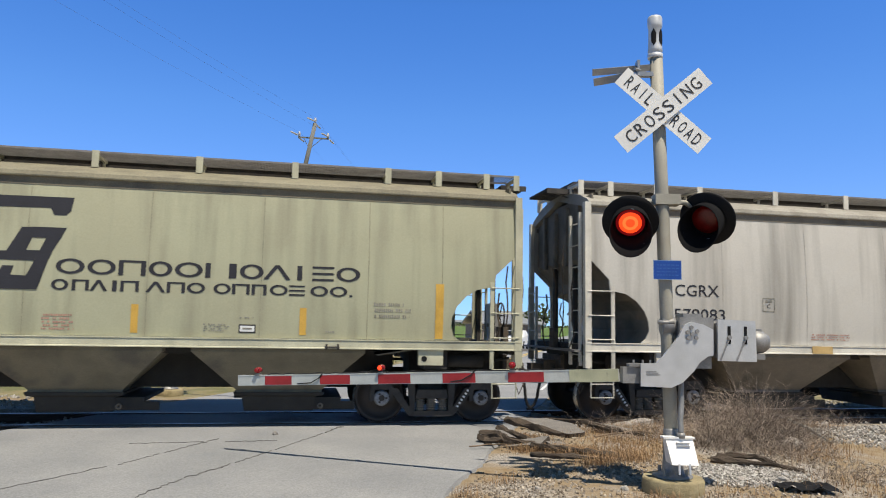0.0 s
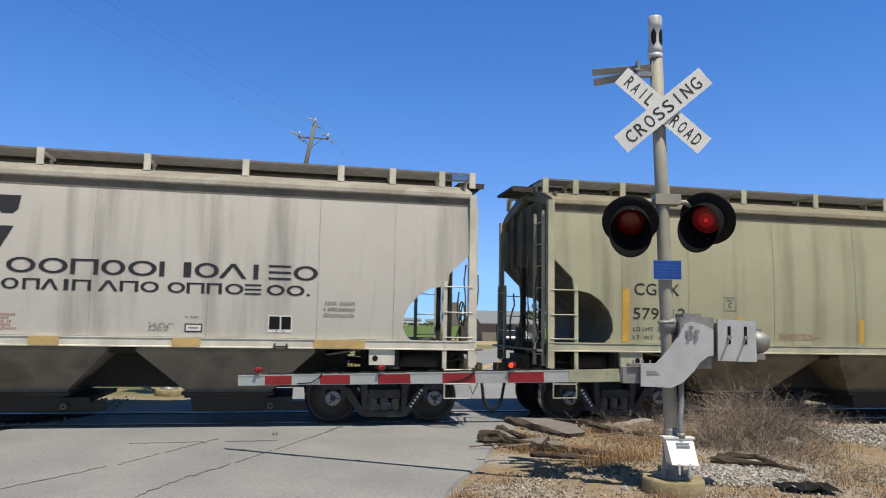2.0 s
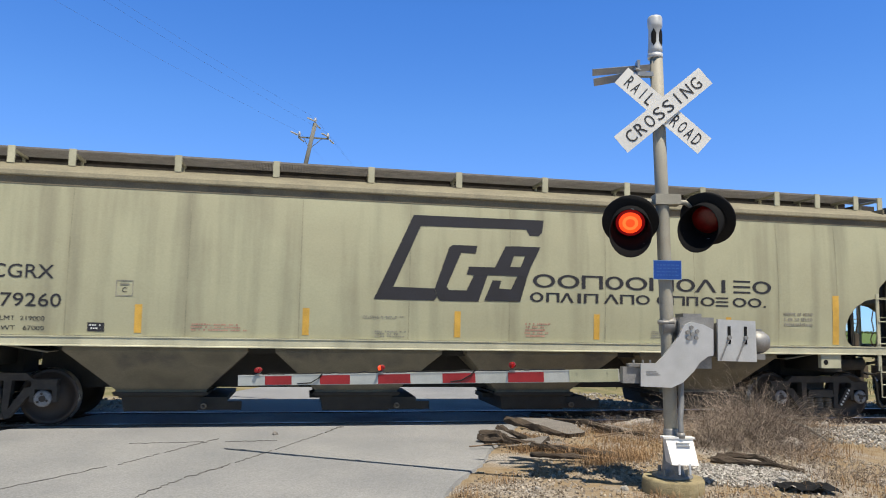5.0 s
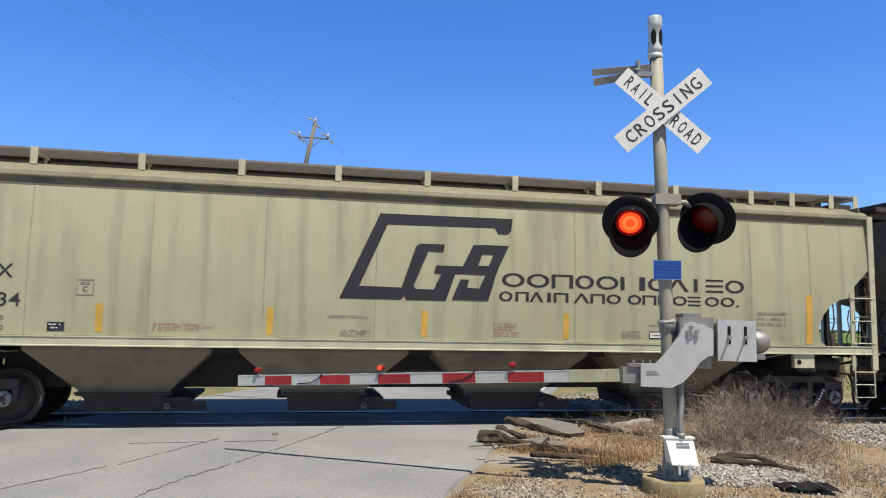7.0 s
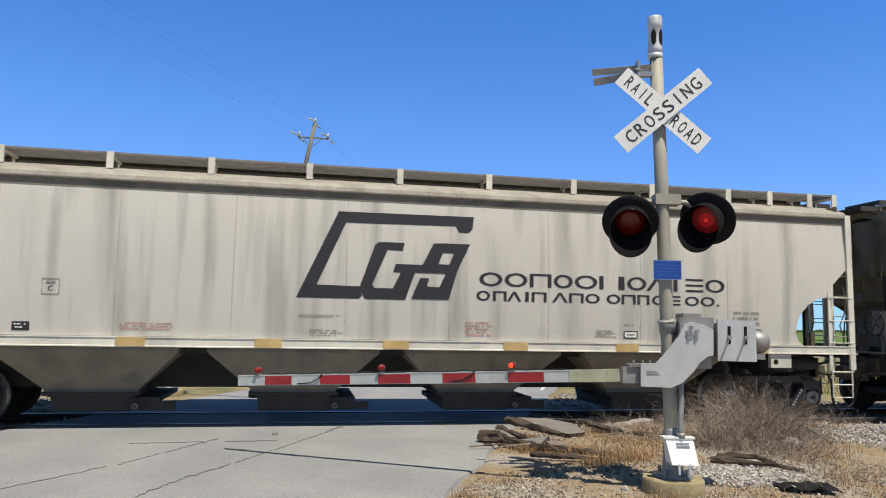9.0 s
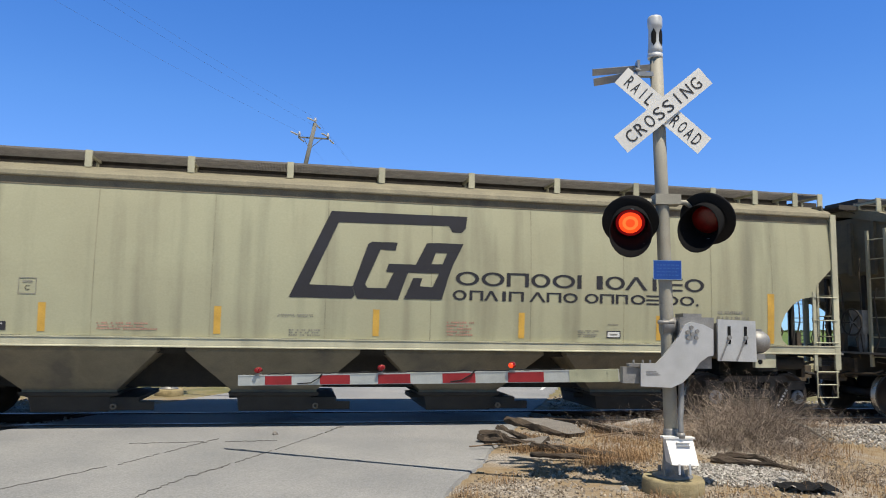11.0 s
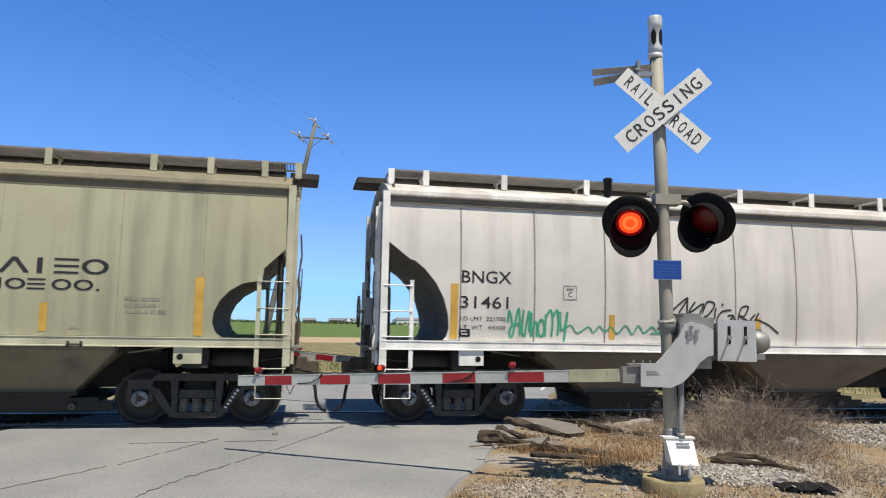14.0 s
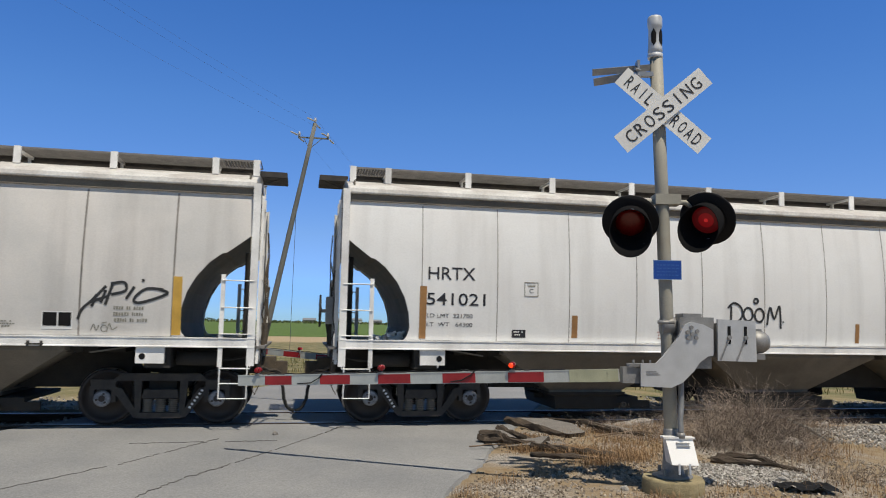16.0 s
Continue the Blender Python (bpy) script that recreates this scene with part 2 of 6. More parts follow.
def tube(bm, pts, r, n=8, mat=0, r_end=None, close=True):
    """A round bar along points; r_end tapers it."""
    pts = [Vector(p) for p in pts]
    rings, last = [], None
    for i, p in enumerate(pts):
        ax = (pts[min(i + 1, len(pts) - 1)] - pts[max(i - 1, 0)]).normalized()
        ref = last if last is not None else (Vector((0, 0, 1)) if abs(ax.z) < 0.9 else Vector((1, 0, 0)))
        u = ax.cross(ref).normalized() if last is None else (ref - ax * ref.dot(ax)).normalized()
        last = u
        v = ax.cross(u)
        rr = r if r_end is None else r + (r_end - r) * i / (len(pts) - 1)
        rings.append([bm.verts.new(p + (u * math.cos(a) + v * math.sin(a)) * rr) for a in (2 * math.pi * k / n for k in range(n))])
    for a, b in zip(rings, rings[1:]):
        for k in range(n):
            f = bm.faces.new((a[k], a[(k + 1) % n], b[(k + 1) % n], b[k]))
            f.material_index, f.smooth = mat, n > 6
    if close:
        bm.faces.new(rings[0][::-1]).material_index = mat
        bm.faces.new(rings[-1]).material_index = mat


def lathe(bm, prof, n=28, axis="z", at=(0, 0, 0), mats=None):
    """A turned body from (radius, height) pairs about an axis through at."""
    rings = []
    for r, h in prof:
        ring = []
        for k in range(n):
            a = 2 * math.pi * k / n
            c, s = r * math.cos(a), r * math.sin(a)
            v = {"z": (c, s, h), "y": (c, h, s), "x": (h, c, s)}[axis]
            ring.append(bm.verts.new(Vector(v) + Vector(at)))
        rings.append(ring)
    for i, (a, b) in enumerate(zip(rings, rings[1:])):
        for k in range(n):
            f = bm.faces.new((a[k], a[(k + 1) % n], b[(k + 1) % n], b[k]))
            f.smooth = True
            f.material_index = mats[i] if mats else 0
    for ring in (rings[0], rings[-1]):
        f = bm.faces.new(ring)
        f.material_index = (mats[0] if ring is rings[0] else mats[-1]) if mats else 0


def slab(bm, outline, y0, y1, mat=0):
    """A plate cut to an outline of (x, z) points, from y0 to y1."""
    a = [bm.verts.new((x, y0, z)) for x, z in outline]
    b = [bm.verts.new((x, y1, z)) for x, z in outline]
    bm.faces.new(a).material_index = mat
    bm.faces.new(b[::-1]).material_index = mat
    for i in range(len(a)):
        j = (i + 1) % len(a)
        bm.faces.new((a[j], a[i], b[i], b[j])).material_index = mat


def finish(bm, name, mats):
    bmesh.ops.recalc_face_normals(bm, faces=bm.faces)
    me = bpy.data.meshes.new(name)
    bm.to_mesh(me)
    bm.free()
    for m in mats if isinstance(mats, (list, tuple)) else [mats]:
        me.materials.append(m)
    return me


def part(name, bm, mats, parent, label="", at=None):
    ob = new(name, finish(bm, name, mats))
    ob.parent = parent
    if at is not None:
        ob.matrix_basis = at
    return tagged(ob, label) if label else ob


def thing(name, label, category, m=None, group="", kind=""):
    ob = new(name)
    ob.empty_display_size = 0.2
    if m is not None:
        ob.matrix_basis = m
    return tagged(ob, label, category, group, kind)


def solid(name, bm, mats, label, category, m=None, group="", kind=""):
    ob = new(name, finish(bm, name, mats))
    if m is not None:
        ob.matrix_basis = m
    return tagged(ob, label, category, group, kind)


def words(text, size, wide=1.0, extra=0.0):
    """A mesh of lettering in the x-z plane, its lower left corner at the origin; extra thickens the strokes."""
    cu = bpy.data.curves.new("letters", "FONT")
    cu.body, cu.size, cu.resolution_u, cu.offset = text, size, 3, extra
    ob = bpy.data.objects.new("letters", cu)
    scene.collection.objects.link(ob)
    dg = bpy.context.evaluated_depsgraph_get()
    me = bpy.data.meshes.new_from_object(ob.evaluated_get(dg))
    bm = bmesh.new()
    bm.from_mesh(me)
    bpy.data.objects.remove(ob)
    bpy.data.meshes.remove(me)
    bpy.data.curves.remove(cu)
    x0, z0 = min(v.co.x for v in bm.verts), min(v.co.y for v in bm.verts)
    for v in bm.verts:
        v.co = Vector(((v.co.x - x0) * wide, 0, v.co.y - z0))
    return bm


def fitted(text, x0, x1, z0, z1, extra=0.0):
    """Lettering stretched into a rectangle of the x-z plane."""
    bm = words(text, 1.0, 1.0, extra)
    w, h = max(v.co.x for v in bm.verts), max(v.co.z for v in bm.verts)
    for v in bm.verts:
        v.co = Vector((x0 + v.co.x / w * (x1 - x0), 0, z0 + v.co.z / h * (z1 - z0)))
    return bm


def flat(bm, x0, x1, z0, z1, mat=0, lean=0.0):
    f = bm.faces.new([bm.verts.new((x, 0, z)) for x, z in ((x0, z0), (x1, z0), (x1 + lean, z1), (x0 + lean, z1))])
    f.material_index = mat


def outline_faces(bm, outline, mat=0):
    bm.faces.new([bm.verts.new((x, 0, z)) for x, z in outline]).material_index = mat


# ---- ground, road and track ----
ROAD_DIR = Vector((0.425, 0.905, 0))
ROAD_SIDE = Vector((0.905, -0.425, 0))
ROAD_EDGE = Vector((4.0, -1.0, 0))          # a point on its east edge
ROAD_WIDTH = 7.6


def across(x, y):
    """Metres east of the road's east edge."""
    return (Vector((x, y, 0)) - ROAD_EDGE).dot(ROAD_SIDE)


def ground_height(x, y):
    u = across(x, y)
    on_road = -ROAD_WIDTH < u < 0
    z = -0.10 if on_road else -0.035
    if not on_road:
        off = min(max(u, -ROAD_WIDTH - u), 1.5) / 1.5
        near = max(0.0, 1 - (abs(x) + abs(y)) / 40)
        z += off * near * (0.05 * noise.noise(Vector((x * 0.9, y * 0.9, 0))) + 0.03 * noise.noise(Vector((x * 3.1, y * 3.1, 4))))
        if u > 0.3 and y < -1.2:
            z += 0.05 * min(1, (u - 0.3) / 1.5)
        if abs(y) < 1.5:
            z -= 0.12 * min(1, off * 2)
        if u > 3.2 and -5.5 < y < -1.9:
            z += 0.12 * math.exp(-((y + 3.4) / 1.1) ** 2) * min(1, (u - 3.2) / 1.5)
        if u > 1.0 and y > 2.0:
            z -= 0.23 * min(1, (u - 1) / 3) * min(1, y - 2)
    return z


def axis_lines(dense_lo, dense_hi, step, far):
    out, v, s = [], dense_lo, step
    while v > -far:
        s *= 1.45
        v -= s
        out.append(v)
    out = out[::-1] + list(np.arange(dense_lo, dense_hi, step))
    v, s = dense_hi, step
    while v < far:
        out.append(v)
        s *= 1.45
        v += s
    return [float(q) for q in out]


def ground_material():
    """Dirt, gravel and grass by place: bare ground at the crossing, verge and green crop beyond the track."""
    m = bpy.data.materials.new("ground_cover")
    m.use_nodes = True
    nt = m.node_tree
    n, link = nt.nodes, nt.links.new
    b = n["Principled BSDF"]
    b.inputs["Roughness"].default_value = 0.95
    tc = n.new("ShaderNodeTexCoord")
    sep = n.new("ShaderNodeSeparateXYZ")
    link(tc.outputs["Object"], sep.inputs[0])

    def tex(s, detail=5.0):
        t = n.new("ShaderNodeTexNoise")
        t.inputs["Scale"].default_value, t.inputs["Detail"].default_value = s, detail
        link(tc.outputs["Object"], t.inputs["Vector"])
        return t.outputs["Fac"]

    def ramp(src, a, c):
        r = n.new("ShaderNodeMapRange")
        r.inputs[1].default_value, r.inputs[2].default_value = a, c
        link(src, r.inputs[0])
        return r.outputs[0]

    def mix(fac, a, c):
        x = n.new("ShaderNodeMix")
        x.data_type = "RGBA"
        for sock, v in ((x.inputs[0], fac), (x.inputs[6], a), (x.inputs[7], c)):
            if isinstance(v, tuple):
                sock.default_value = (*v, 1)
            else:
                link(v, sock)
        return x.outputs[2]

    def plus(src, noise_out, k):
        a = n.new("ShaderNodeMath")
        a.operation = "MULTIPLY_ADD"
        link(noise_out, a.inputs[0])
        a.inputs[1].default_value = k
        link(src, a.inputs[2])
        return a.outputs[0]

    n1, n2, n3, n4 = tex(0.9), tex(7.0), tex(45.0, 3.0), tex(0.25)
    dirt = mix(ramp(n2, 0.35, 0.65), (0.265, 0.185, 0.10), (0.32, 0.25, 0.16))
    gravel = mix(ramp(n3, 0.35, 0.65), (0.20, 0.18, 0.155), (0.47, 0.43, 0.38))
    near = mix(ramp(n1, 0.45, 0.58), dirt, gravel)
    verge = mix(ramp(n1, 0.4, 0.62), (0.15, 0.15, 0.055), (0.30, 0.24, 0.12))
    sand = mix(ramp(n2, 0.3, 0.7), (0.42, 0.31, 0.17), (0.50, 0.39, 0.24))
    crop = mix(ramp(n4, 0.3, 0.7), (0.085, 0.145, 0.016), (0.12, 0.185, 0.026))
    y = plus(sep.outputs["Y"], n1, 3.0)
    col = mix(ramp(y, 4.6, 6.0), near, verge)
    col = mix(ramp(y, 49.0, 53.0), col, sand)
    far = plus(sep.outputs["Y"], n4, 8.0)
    col = mix(ramp(far, 74.0, 77.0), col, crop)
    grit = mix(ramp(n3, 0.2, 0.8), (0.78, 0.78, 0.78), (1.0, 1.0, 1.0))
    mul = n.new("ShaderNodeMix")
    mul.data_type, mul.blend_type = "RGBA", "MULTIPLY"
    mul.inputs[0].default_value = 1.0
    link(col, mul.inputs[6])
    link(grit, mul.inputs[7])
    link(mul.outputs[2], b.inputs["Base Color"])
    bp = n.new("ShaderNodeBump")
    bp.inputs["Strength"].default_value, bp.inputs["Distance"].default_value = 0.7, 0.03
    link(n3, bp.inputs["Height"])
    link(bp.outputs[0], b.inputs["Normal"])
    return m


def build_ground():
    xs, ys = axis_lines(-6, 15, 0.14, 2500), axis_lines(-9, 4, 0.14, 2500)
    verts = [(x, y, ground_height(x, y)) for y in ys for x in xs]
    w = len(xs)
    faces = [(j * w + i, j * w + i + 1, (j + 1) * w + i + 1, (j + 1) * w + i) for j in range(len(ys) - 1) for i in range(w - 1)]
    me = bpy.data.meshes.new("ground")
    me.from_pydata(verts, [], faces)
    me.materials.append(ground_material())
    for p in me.polygons:
        p.use_smooth = True
    tagged(new("ground", me), "flat open ground of tan dirt, gravel and green crop", "ground", kind="structure")


def build_road():
    bm = bmesh.new()
    vs = []
    steps = [-60, -30, -15] + [v * 0.5 for v in range(-20, 41)] + [30, 45, 70, 110, 170, 260, 400]
    for s in steps:
        ragged = 0.10 * noise.noise(Vector((s * 0.9, 3, 0))) + 0.05 * noise.noise(Vector((s * 3, 7, 0)))
        row = []
        for k in range(9):
            u = -ROAD_WIDTH * (1 - k / 8) + (ragged if k == 8 else 0)
            p = ROAD_EDGE + ROAD_DIR * s + ROAD_SIDE * u
            row.append(bm.verts.new((p.x, p.y, -0.02 + 0.004 * noise.noise(Vector((p.x, p.y, 9))))))
        foot = row[-1].co + Vector((0.05, 0, -0.09))
        row.append(bm.verts.new(foot))
        row.insert(0, bm.verts.new(row[0].co + Vector((-0.05, 0, -0.09))))
        vs.append(row)
    for a, b in zip(vs, vs[1:]):
        for k in range(len(a) - 1):
            bm.faces.new((a[k], a[k + 1], b[k + 1], b[k]))
    road = solid("road", bm, M["road"], "worn pale grey asphalt road over the level crossing", "road", kind="structure")

    def strip(name, pts, w, mat, z=-0.012):
        b2 = bmesh.new()
        rows = []
        pts = [Vector((*p, 0)) for p in pts]
        for i, p in enumerate(pts):
            d = (pts[min(i + 1, len(pts) - 1)] - pts[max(i - 1, 0)]).normalized()
            s = Vector((-d.y, d.x, 0)) * w * (0.5 + 0.35 * noise.noise(p * 5))
            rows.append([b2.verts.new((q.x, q.y, zz)) for q, zz in ((p - s, z - 0.02), (p - s, z), (p + s, z), (p + s, z - 0.02))])
        for a, c in zip(rows, rows[1:]):
            for k in range(3):
                b2.faces.new((a[k], a[k + 1], c[k + 1], c[k]))
        part(name, b2, mat, road)

    def wander(a, c, n, amp):
        a, c = Vector((*a, 0)), Vector((*c, 0))
        d = (c - a).normalized()
        s = Vector((-d.y, d.x, 0))
        return [tuple((a.lerp(c, i / n) + s * amp * (noise.noise(Vector((i * 0.45, a.x * 7, 1))) + 0.5 * noise.noise(Vector((i * 1.3, a.y, 2)))))[:2]) for i in range(n + 1)]

    for a, c, w in (((-1.62, -6.1), (-1.23, -5.11), 0.009), ((-1.2, -5.05), (-0.76, -4.28), 0.013), ((-0.72, -4.2), (-0.30, -3.4), 0.008), ((-0.27, -3.34), (0.44, -1.9), 0.007), ((0.47, -1.85), (0.8, -1.1), 0.007),
                    ((-1.70, -3.43), (-1.13, -2.30), 0.012), ((-2.31, -2.65), (-1.3, -2.58), 0.008), ((-1.0, -2.6), (-0.26, -2.53), 0.007), ((-3.1, -5.6), (-2.2, -4.3), 0.007), ((-2.1, -4.2), (-1.75, -3.5), 0.006)):
        strip("crack", wander(a, c, 26, 0.05), w, M["tar"])
    mid = ROAD_EDGE - ROAD_SIDE * 3.75
    for off in (-0.13, 0.13):
        a, c = mid + ROAD_DIR * 7.4 + ROAD_SIDE * off, mid + ROAD_DIR * 90 + ROAD_SIDE * off
        strip("centre_line", [tuple(a.lerp(c, i / 20)[:2]) for i in range(21)], 0.11, M["line_yellow"])
    a, c = mid + ROAD_DIR * 7.3 - ROAD_SIDE * 0.3, mid + ROAD_DIR * 7.3 - ROAD_SIDE * 3.6
    strip("stop_line", [tuple(a.lerp(c, i / 6)[:2]) for i in range(7)], 0.6, M["line_white"])
    a, c = ROAD_EDGE + ROAD_DIR * 7 - ROAD_SIDE * 0.35, ROAD_EDGE + ROAD_DIR * 120 - ROAD_SIDE * 0.35
    strip("edge_line", [tuple(a.lerp(c, i / 20)[:2]) for i in range(21)], 0.11, M["line_white"])


def build_track():
    track = thing("track", "pair of worn steel rails crossing the road", "railway track", kind="structure")
    prof = [(-0.037, 0.0), (-0.037, -0.035), (-0.01, -0.05), (-0.01, -0.13), (-0.07, -0.15), (-0.07, -0.165), (0.07, -0.165), (0.07, -0.15), (0.01, -0.13), (0.01, -0.05), (0.037, -0.035), (0.037, 0.0)]
    for side in (-0.755, 0.755):
        bm = bmesh.new()
        a = [bm.verts.new((-260, side + y, z)) for y, z in prof]
        b = [bm.verts.new((260, side + y, z)) for y, z in prof]
        for i in range(len(prof)):
            j = (i + 1) % len(prof)
            bm.faces.new((a[i], a[j], b[j], b[i])).material_index = 1 if i == len(prof) - 1 else 0
        part("rail", bm, [M["rail"], M["rail_top"]], track)
    tie = bmesh.new()
    box(tie, -0.115, 0.115, -1.3, 1.3, -0.30, -0.165)
    me = finish(tie, "tie", M["wood"])
    for i in range(60):
        x = 4.9 + i * 0.52
        ob = new("tie", me)
        ob.parent, ob.matrix_basis = track, pose(x, 0, 0, 0, 0, random.uniform(-1, 1))


# ---- covered hopper wagons ----
CENTRE = 8.40                 # middle of the wagon from its first axle
LEFT, RIGHT = -0.58, 17.38
BOW = 0.065                   # how far the side sheets bulge


def side_y(z):
    """Half width of the bowed side sheet at a height."""
    return 1.60 - BOW + BOW * (1 - min(1.0, abs((z - 2.6) / 1.35)) ** 2)


ANGULAR = [(-0.50, 2.98), (-0.13, 2.62), (-0.11, 2.42), (0.20, 2.36), (0.40, 2.24), (0.56, 2.06), (0.64, 1.88), (0.66, 1.70), (0.60, 1.55), (0.50, 1.475)]
ROUND = [(-0.50, 3.17), (-0.10, 2.86), (-0.02, 2.84), (0.16, 2.70), (0.36, 2.46), (0.50, 2.20), (0.58, 1.92), (0.60, 1.68), (0.56, 1.54), (0.50, 1.475)]


def mirror(points):
    return [(2 * CENTRE - x, z) for x, z in reversed(points)]


def bow(bm, out=0.0, far=False, step=0.12):
    """Cut a flat x-z mesh into low strips and lay it on the bowed side."""
    zs = [v.co.z for v in bm.verts]
    z, top = min(zs) + step, max(zs)
    while z < top - 0.01:
        bmesh.ops.bisect_plane(bm, geom=bm.verts[:] + bm.edges[:] + bm.faces[:], plane_co=(0, 0, z), plane_no=(0, 0, 1))
        z += step
    for v in bm.verts:
        v.co.y = (side_y(v.co.z) + out) * (1 if far else -1)
    return bm


def body_mesh(cut):
    """Both side sheets of the wagon."""
    bm = bmesh.new()
    outline = [(-0.50, 3.97)] + cut + mirror(cut) + [(2 * CENTRE + 0.50, 3.97)]
    for far in (False, True):
        b2 = bmesh.new()
        outline_faces(b2, outline)
        bow(b2, 0, far, 0.16)
        bmesh.ops.recalc_face_normals(b2, faces=b2.faces)
        ext = bmesh.ops.extrude_face_region(b2, geom=b2.faces[:])
        for v in ext["geom"]:
            if isinstance(v, bmesh.types.BMVert):
                v.co.y *= 0.975
        me = bpy.data.meshes.new("tmp")
        b2.to_mesh(me)
        b2.free()
        bm.from_mesh(me)
        bpy.data.meshes.remove(me)
    return bm


def truck(parent, x, mats):
    """A two-axle truck centred x metres along, under a wagon."""
    bol = bmesh.new()
    box(bol, -0.22, 0.22, -0.95, 0.95, 0.50, 0.78)
    box(bol, -0.06, 0.06, -0.75, 0.75, 0.30, 0.40)
    for e in (-1, 1):
        box(bol, e * 0.38 - 0.05, e * 0.38 + 0.05, -0.9, 0.9, 0.30, 0.42)
    tr = part("truck", bol, M["under"], parent, "dusty two-axle cast steel truck", pose(x, 0, 0))
    for s in (-1, 1):
        frame_bm = bmesh.new()
        y0, y1 = s * 0.98, s * 1.12
        for e in (-1, 1):
            ax = e * 0.889
            slab(frame_bm, [(ax - 0.17, 0.60), (ax + 0.17, 0.60), (ax + 0.20, 0.76), (ax - 0.20, 0.76)], y0, y1)
            slab(frame_bm, [(ax - 0.20, 0.40), (ax - 0.13, 0.40), (ax - 0.13, 0.62), (ax - 0.20, 0.66)], y0, y1)
            slab(frame_bm, [(ax + 0.13, 0.40), (ax + 0.20, 0.40), (ax + 0.20, 0.66), (ax + 0.13, 0.62)], y0, y1)
            slab(frame_bm, [(e * 0.74, 0.64), (e * 0.68, 0.50), (e * 0.40, 0.15), (e * 0.30, 0.15), (e * 0.30, 0.24), (e * 0.38, 0.28), (e * 0.60, 0.62)], y0, y1)
            slab(frame_bm, [(e * 0.38, 0.20), (e * 0.30, 0.20), (e * 0.30, 0.74), (e * 0.42, 0.74)], y0, y1)
        slab(frame_bm, [(-0.75, 0.74), (0.75, 0.74), (0.62, 0.86), (-0.62, 0.86)], y0, y1)
        slab(frame_bm, [(-0.34, 0.14), (0.34, 0.14), (0.32, 0.23), (-0.32, 0.23)], y0, y1 + s * 0.02)
        slab(frame_bm, [(-0.29, 0.46), (0.29, 0.46), (0.26, 0.60), (-0.26, 0.60)], s * 0.90, s * 1.14)
        part("side_frame", frame_bm, M["truck"], tr)
    sp = bmesh.new()
    coil = []
    for k in range(7):
        coil += [(0.062, 0.235 + k * 0.032), (0.088, 0.241 + k * 0.032), (0.088, 0.252 + k * 0.032), (0.062, 0.258 + k * 0.032)]
    lathe(sp, coil, 10)
    me = finish(sp, "spring", M["spring_steel"])
    for s in (-1, 1):
        for dx in (-0.2, 0, 0.2):
            ob = new("spring", me)
            ob.parent, ob.matrix_basis = tr, pose(dx, s * 1.05, 0)
    dec = bmesh.new()
    for k in range(6):
        out = -1 if x < CENTRE else 1
        p = Vector((out * 0.66, -1.124, 0.60)).lerp(Vector((out * 0.44, -1.124, 0.27)), k / 6)
        beam(dec, p, p + Vector((-out * 0.018, 0, -0.028)), 0.040, 0.006, (0, 1, 0))
    part("stencil", dec, M["white_mark"], tr, "white stencil marks")["kind"] = "stuff"
    wm = bmesh.new()
    for s in (-1, 1):
        i = s * 0.69
        lathe(wm, [(0.10, i), (0.16, i + s * 0.02), (0.36, i + s * 0.035), (0.375, i), (0.475, i), (0.475, i + s * 0.025), (0.457, i + s * 0.035), (0.452, i + s * 0.125), (0.385, i + s * 0.13), (0.37, i + s * 0.075), (0.17, i + s * 0.10), (0.12, i + s * 0.17)],
              36, "y", mats=[0, 0, 0, 0, 0, 1, 1, 0, 0, 0, 0])
        lathe(wm, [(0.085, i + s * 0.16), (0.085, s * 1.00), (0.135, s * 1.01), (0.135, s * 1.13), (0.115, s * 1.15), (0.105, s * 1.155)], 20, "y", mats=[0, 0, 0, 2, 2])
        lathe(wm, [(0.055, s * 1.15), (0.05, s * 1.165)], 12, "y", mats=[0])
        for k in range(3):
            a = k * 2.094
            lathe(wm, [(0.02, s * 1.15), (0.02, s * 1.175)], 6, "y", (0.078 * math.cos(a), 0, 0.078 * math.sin(a)), mats=[0])
    lathe(wm, [(0.085, -0.7), (0.085, 0.7)], 12, "y")
    me = finish(wm, "wheel_set", [M["wheel"], M["tread"], M["cap"]])
    for e in (-0.889, 0.889):
        ob = new("wheel_set", me)
        ob.parent, ob.matrix_basis = tr, pose(e, 0, 0.457)
    return tr


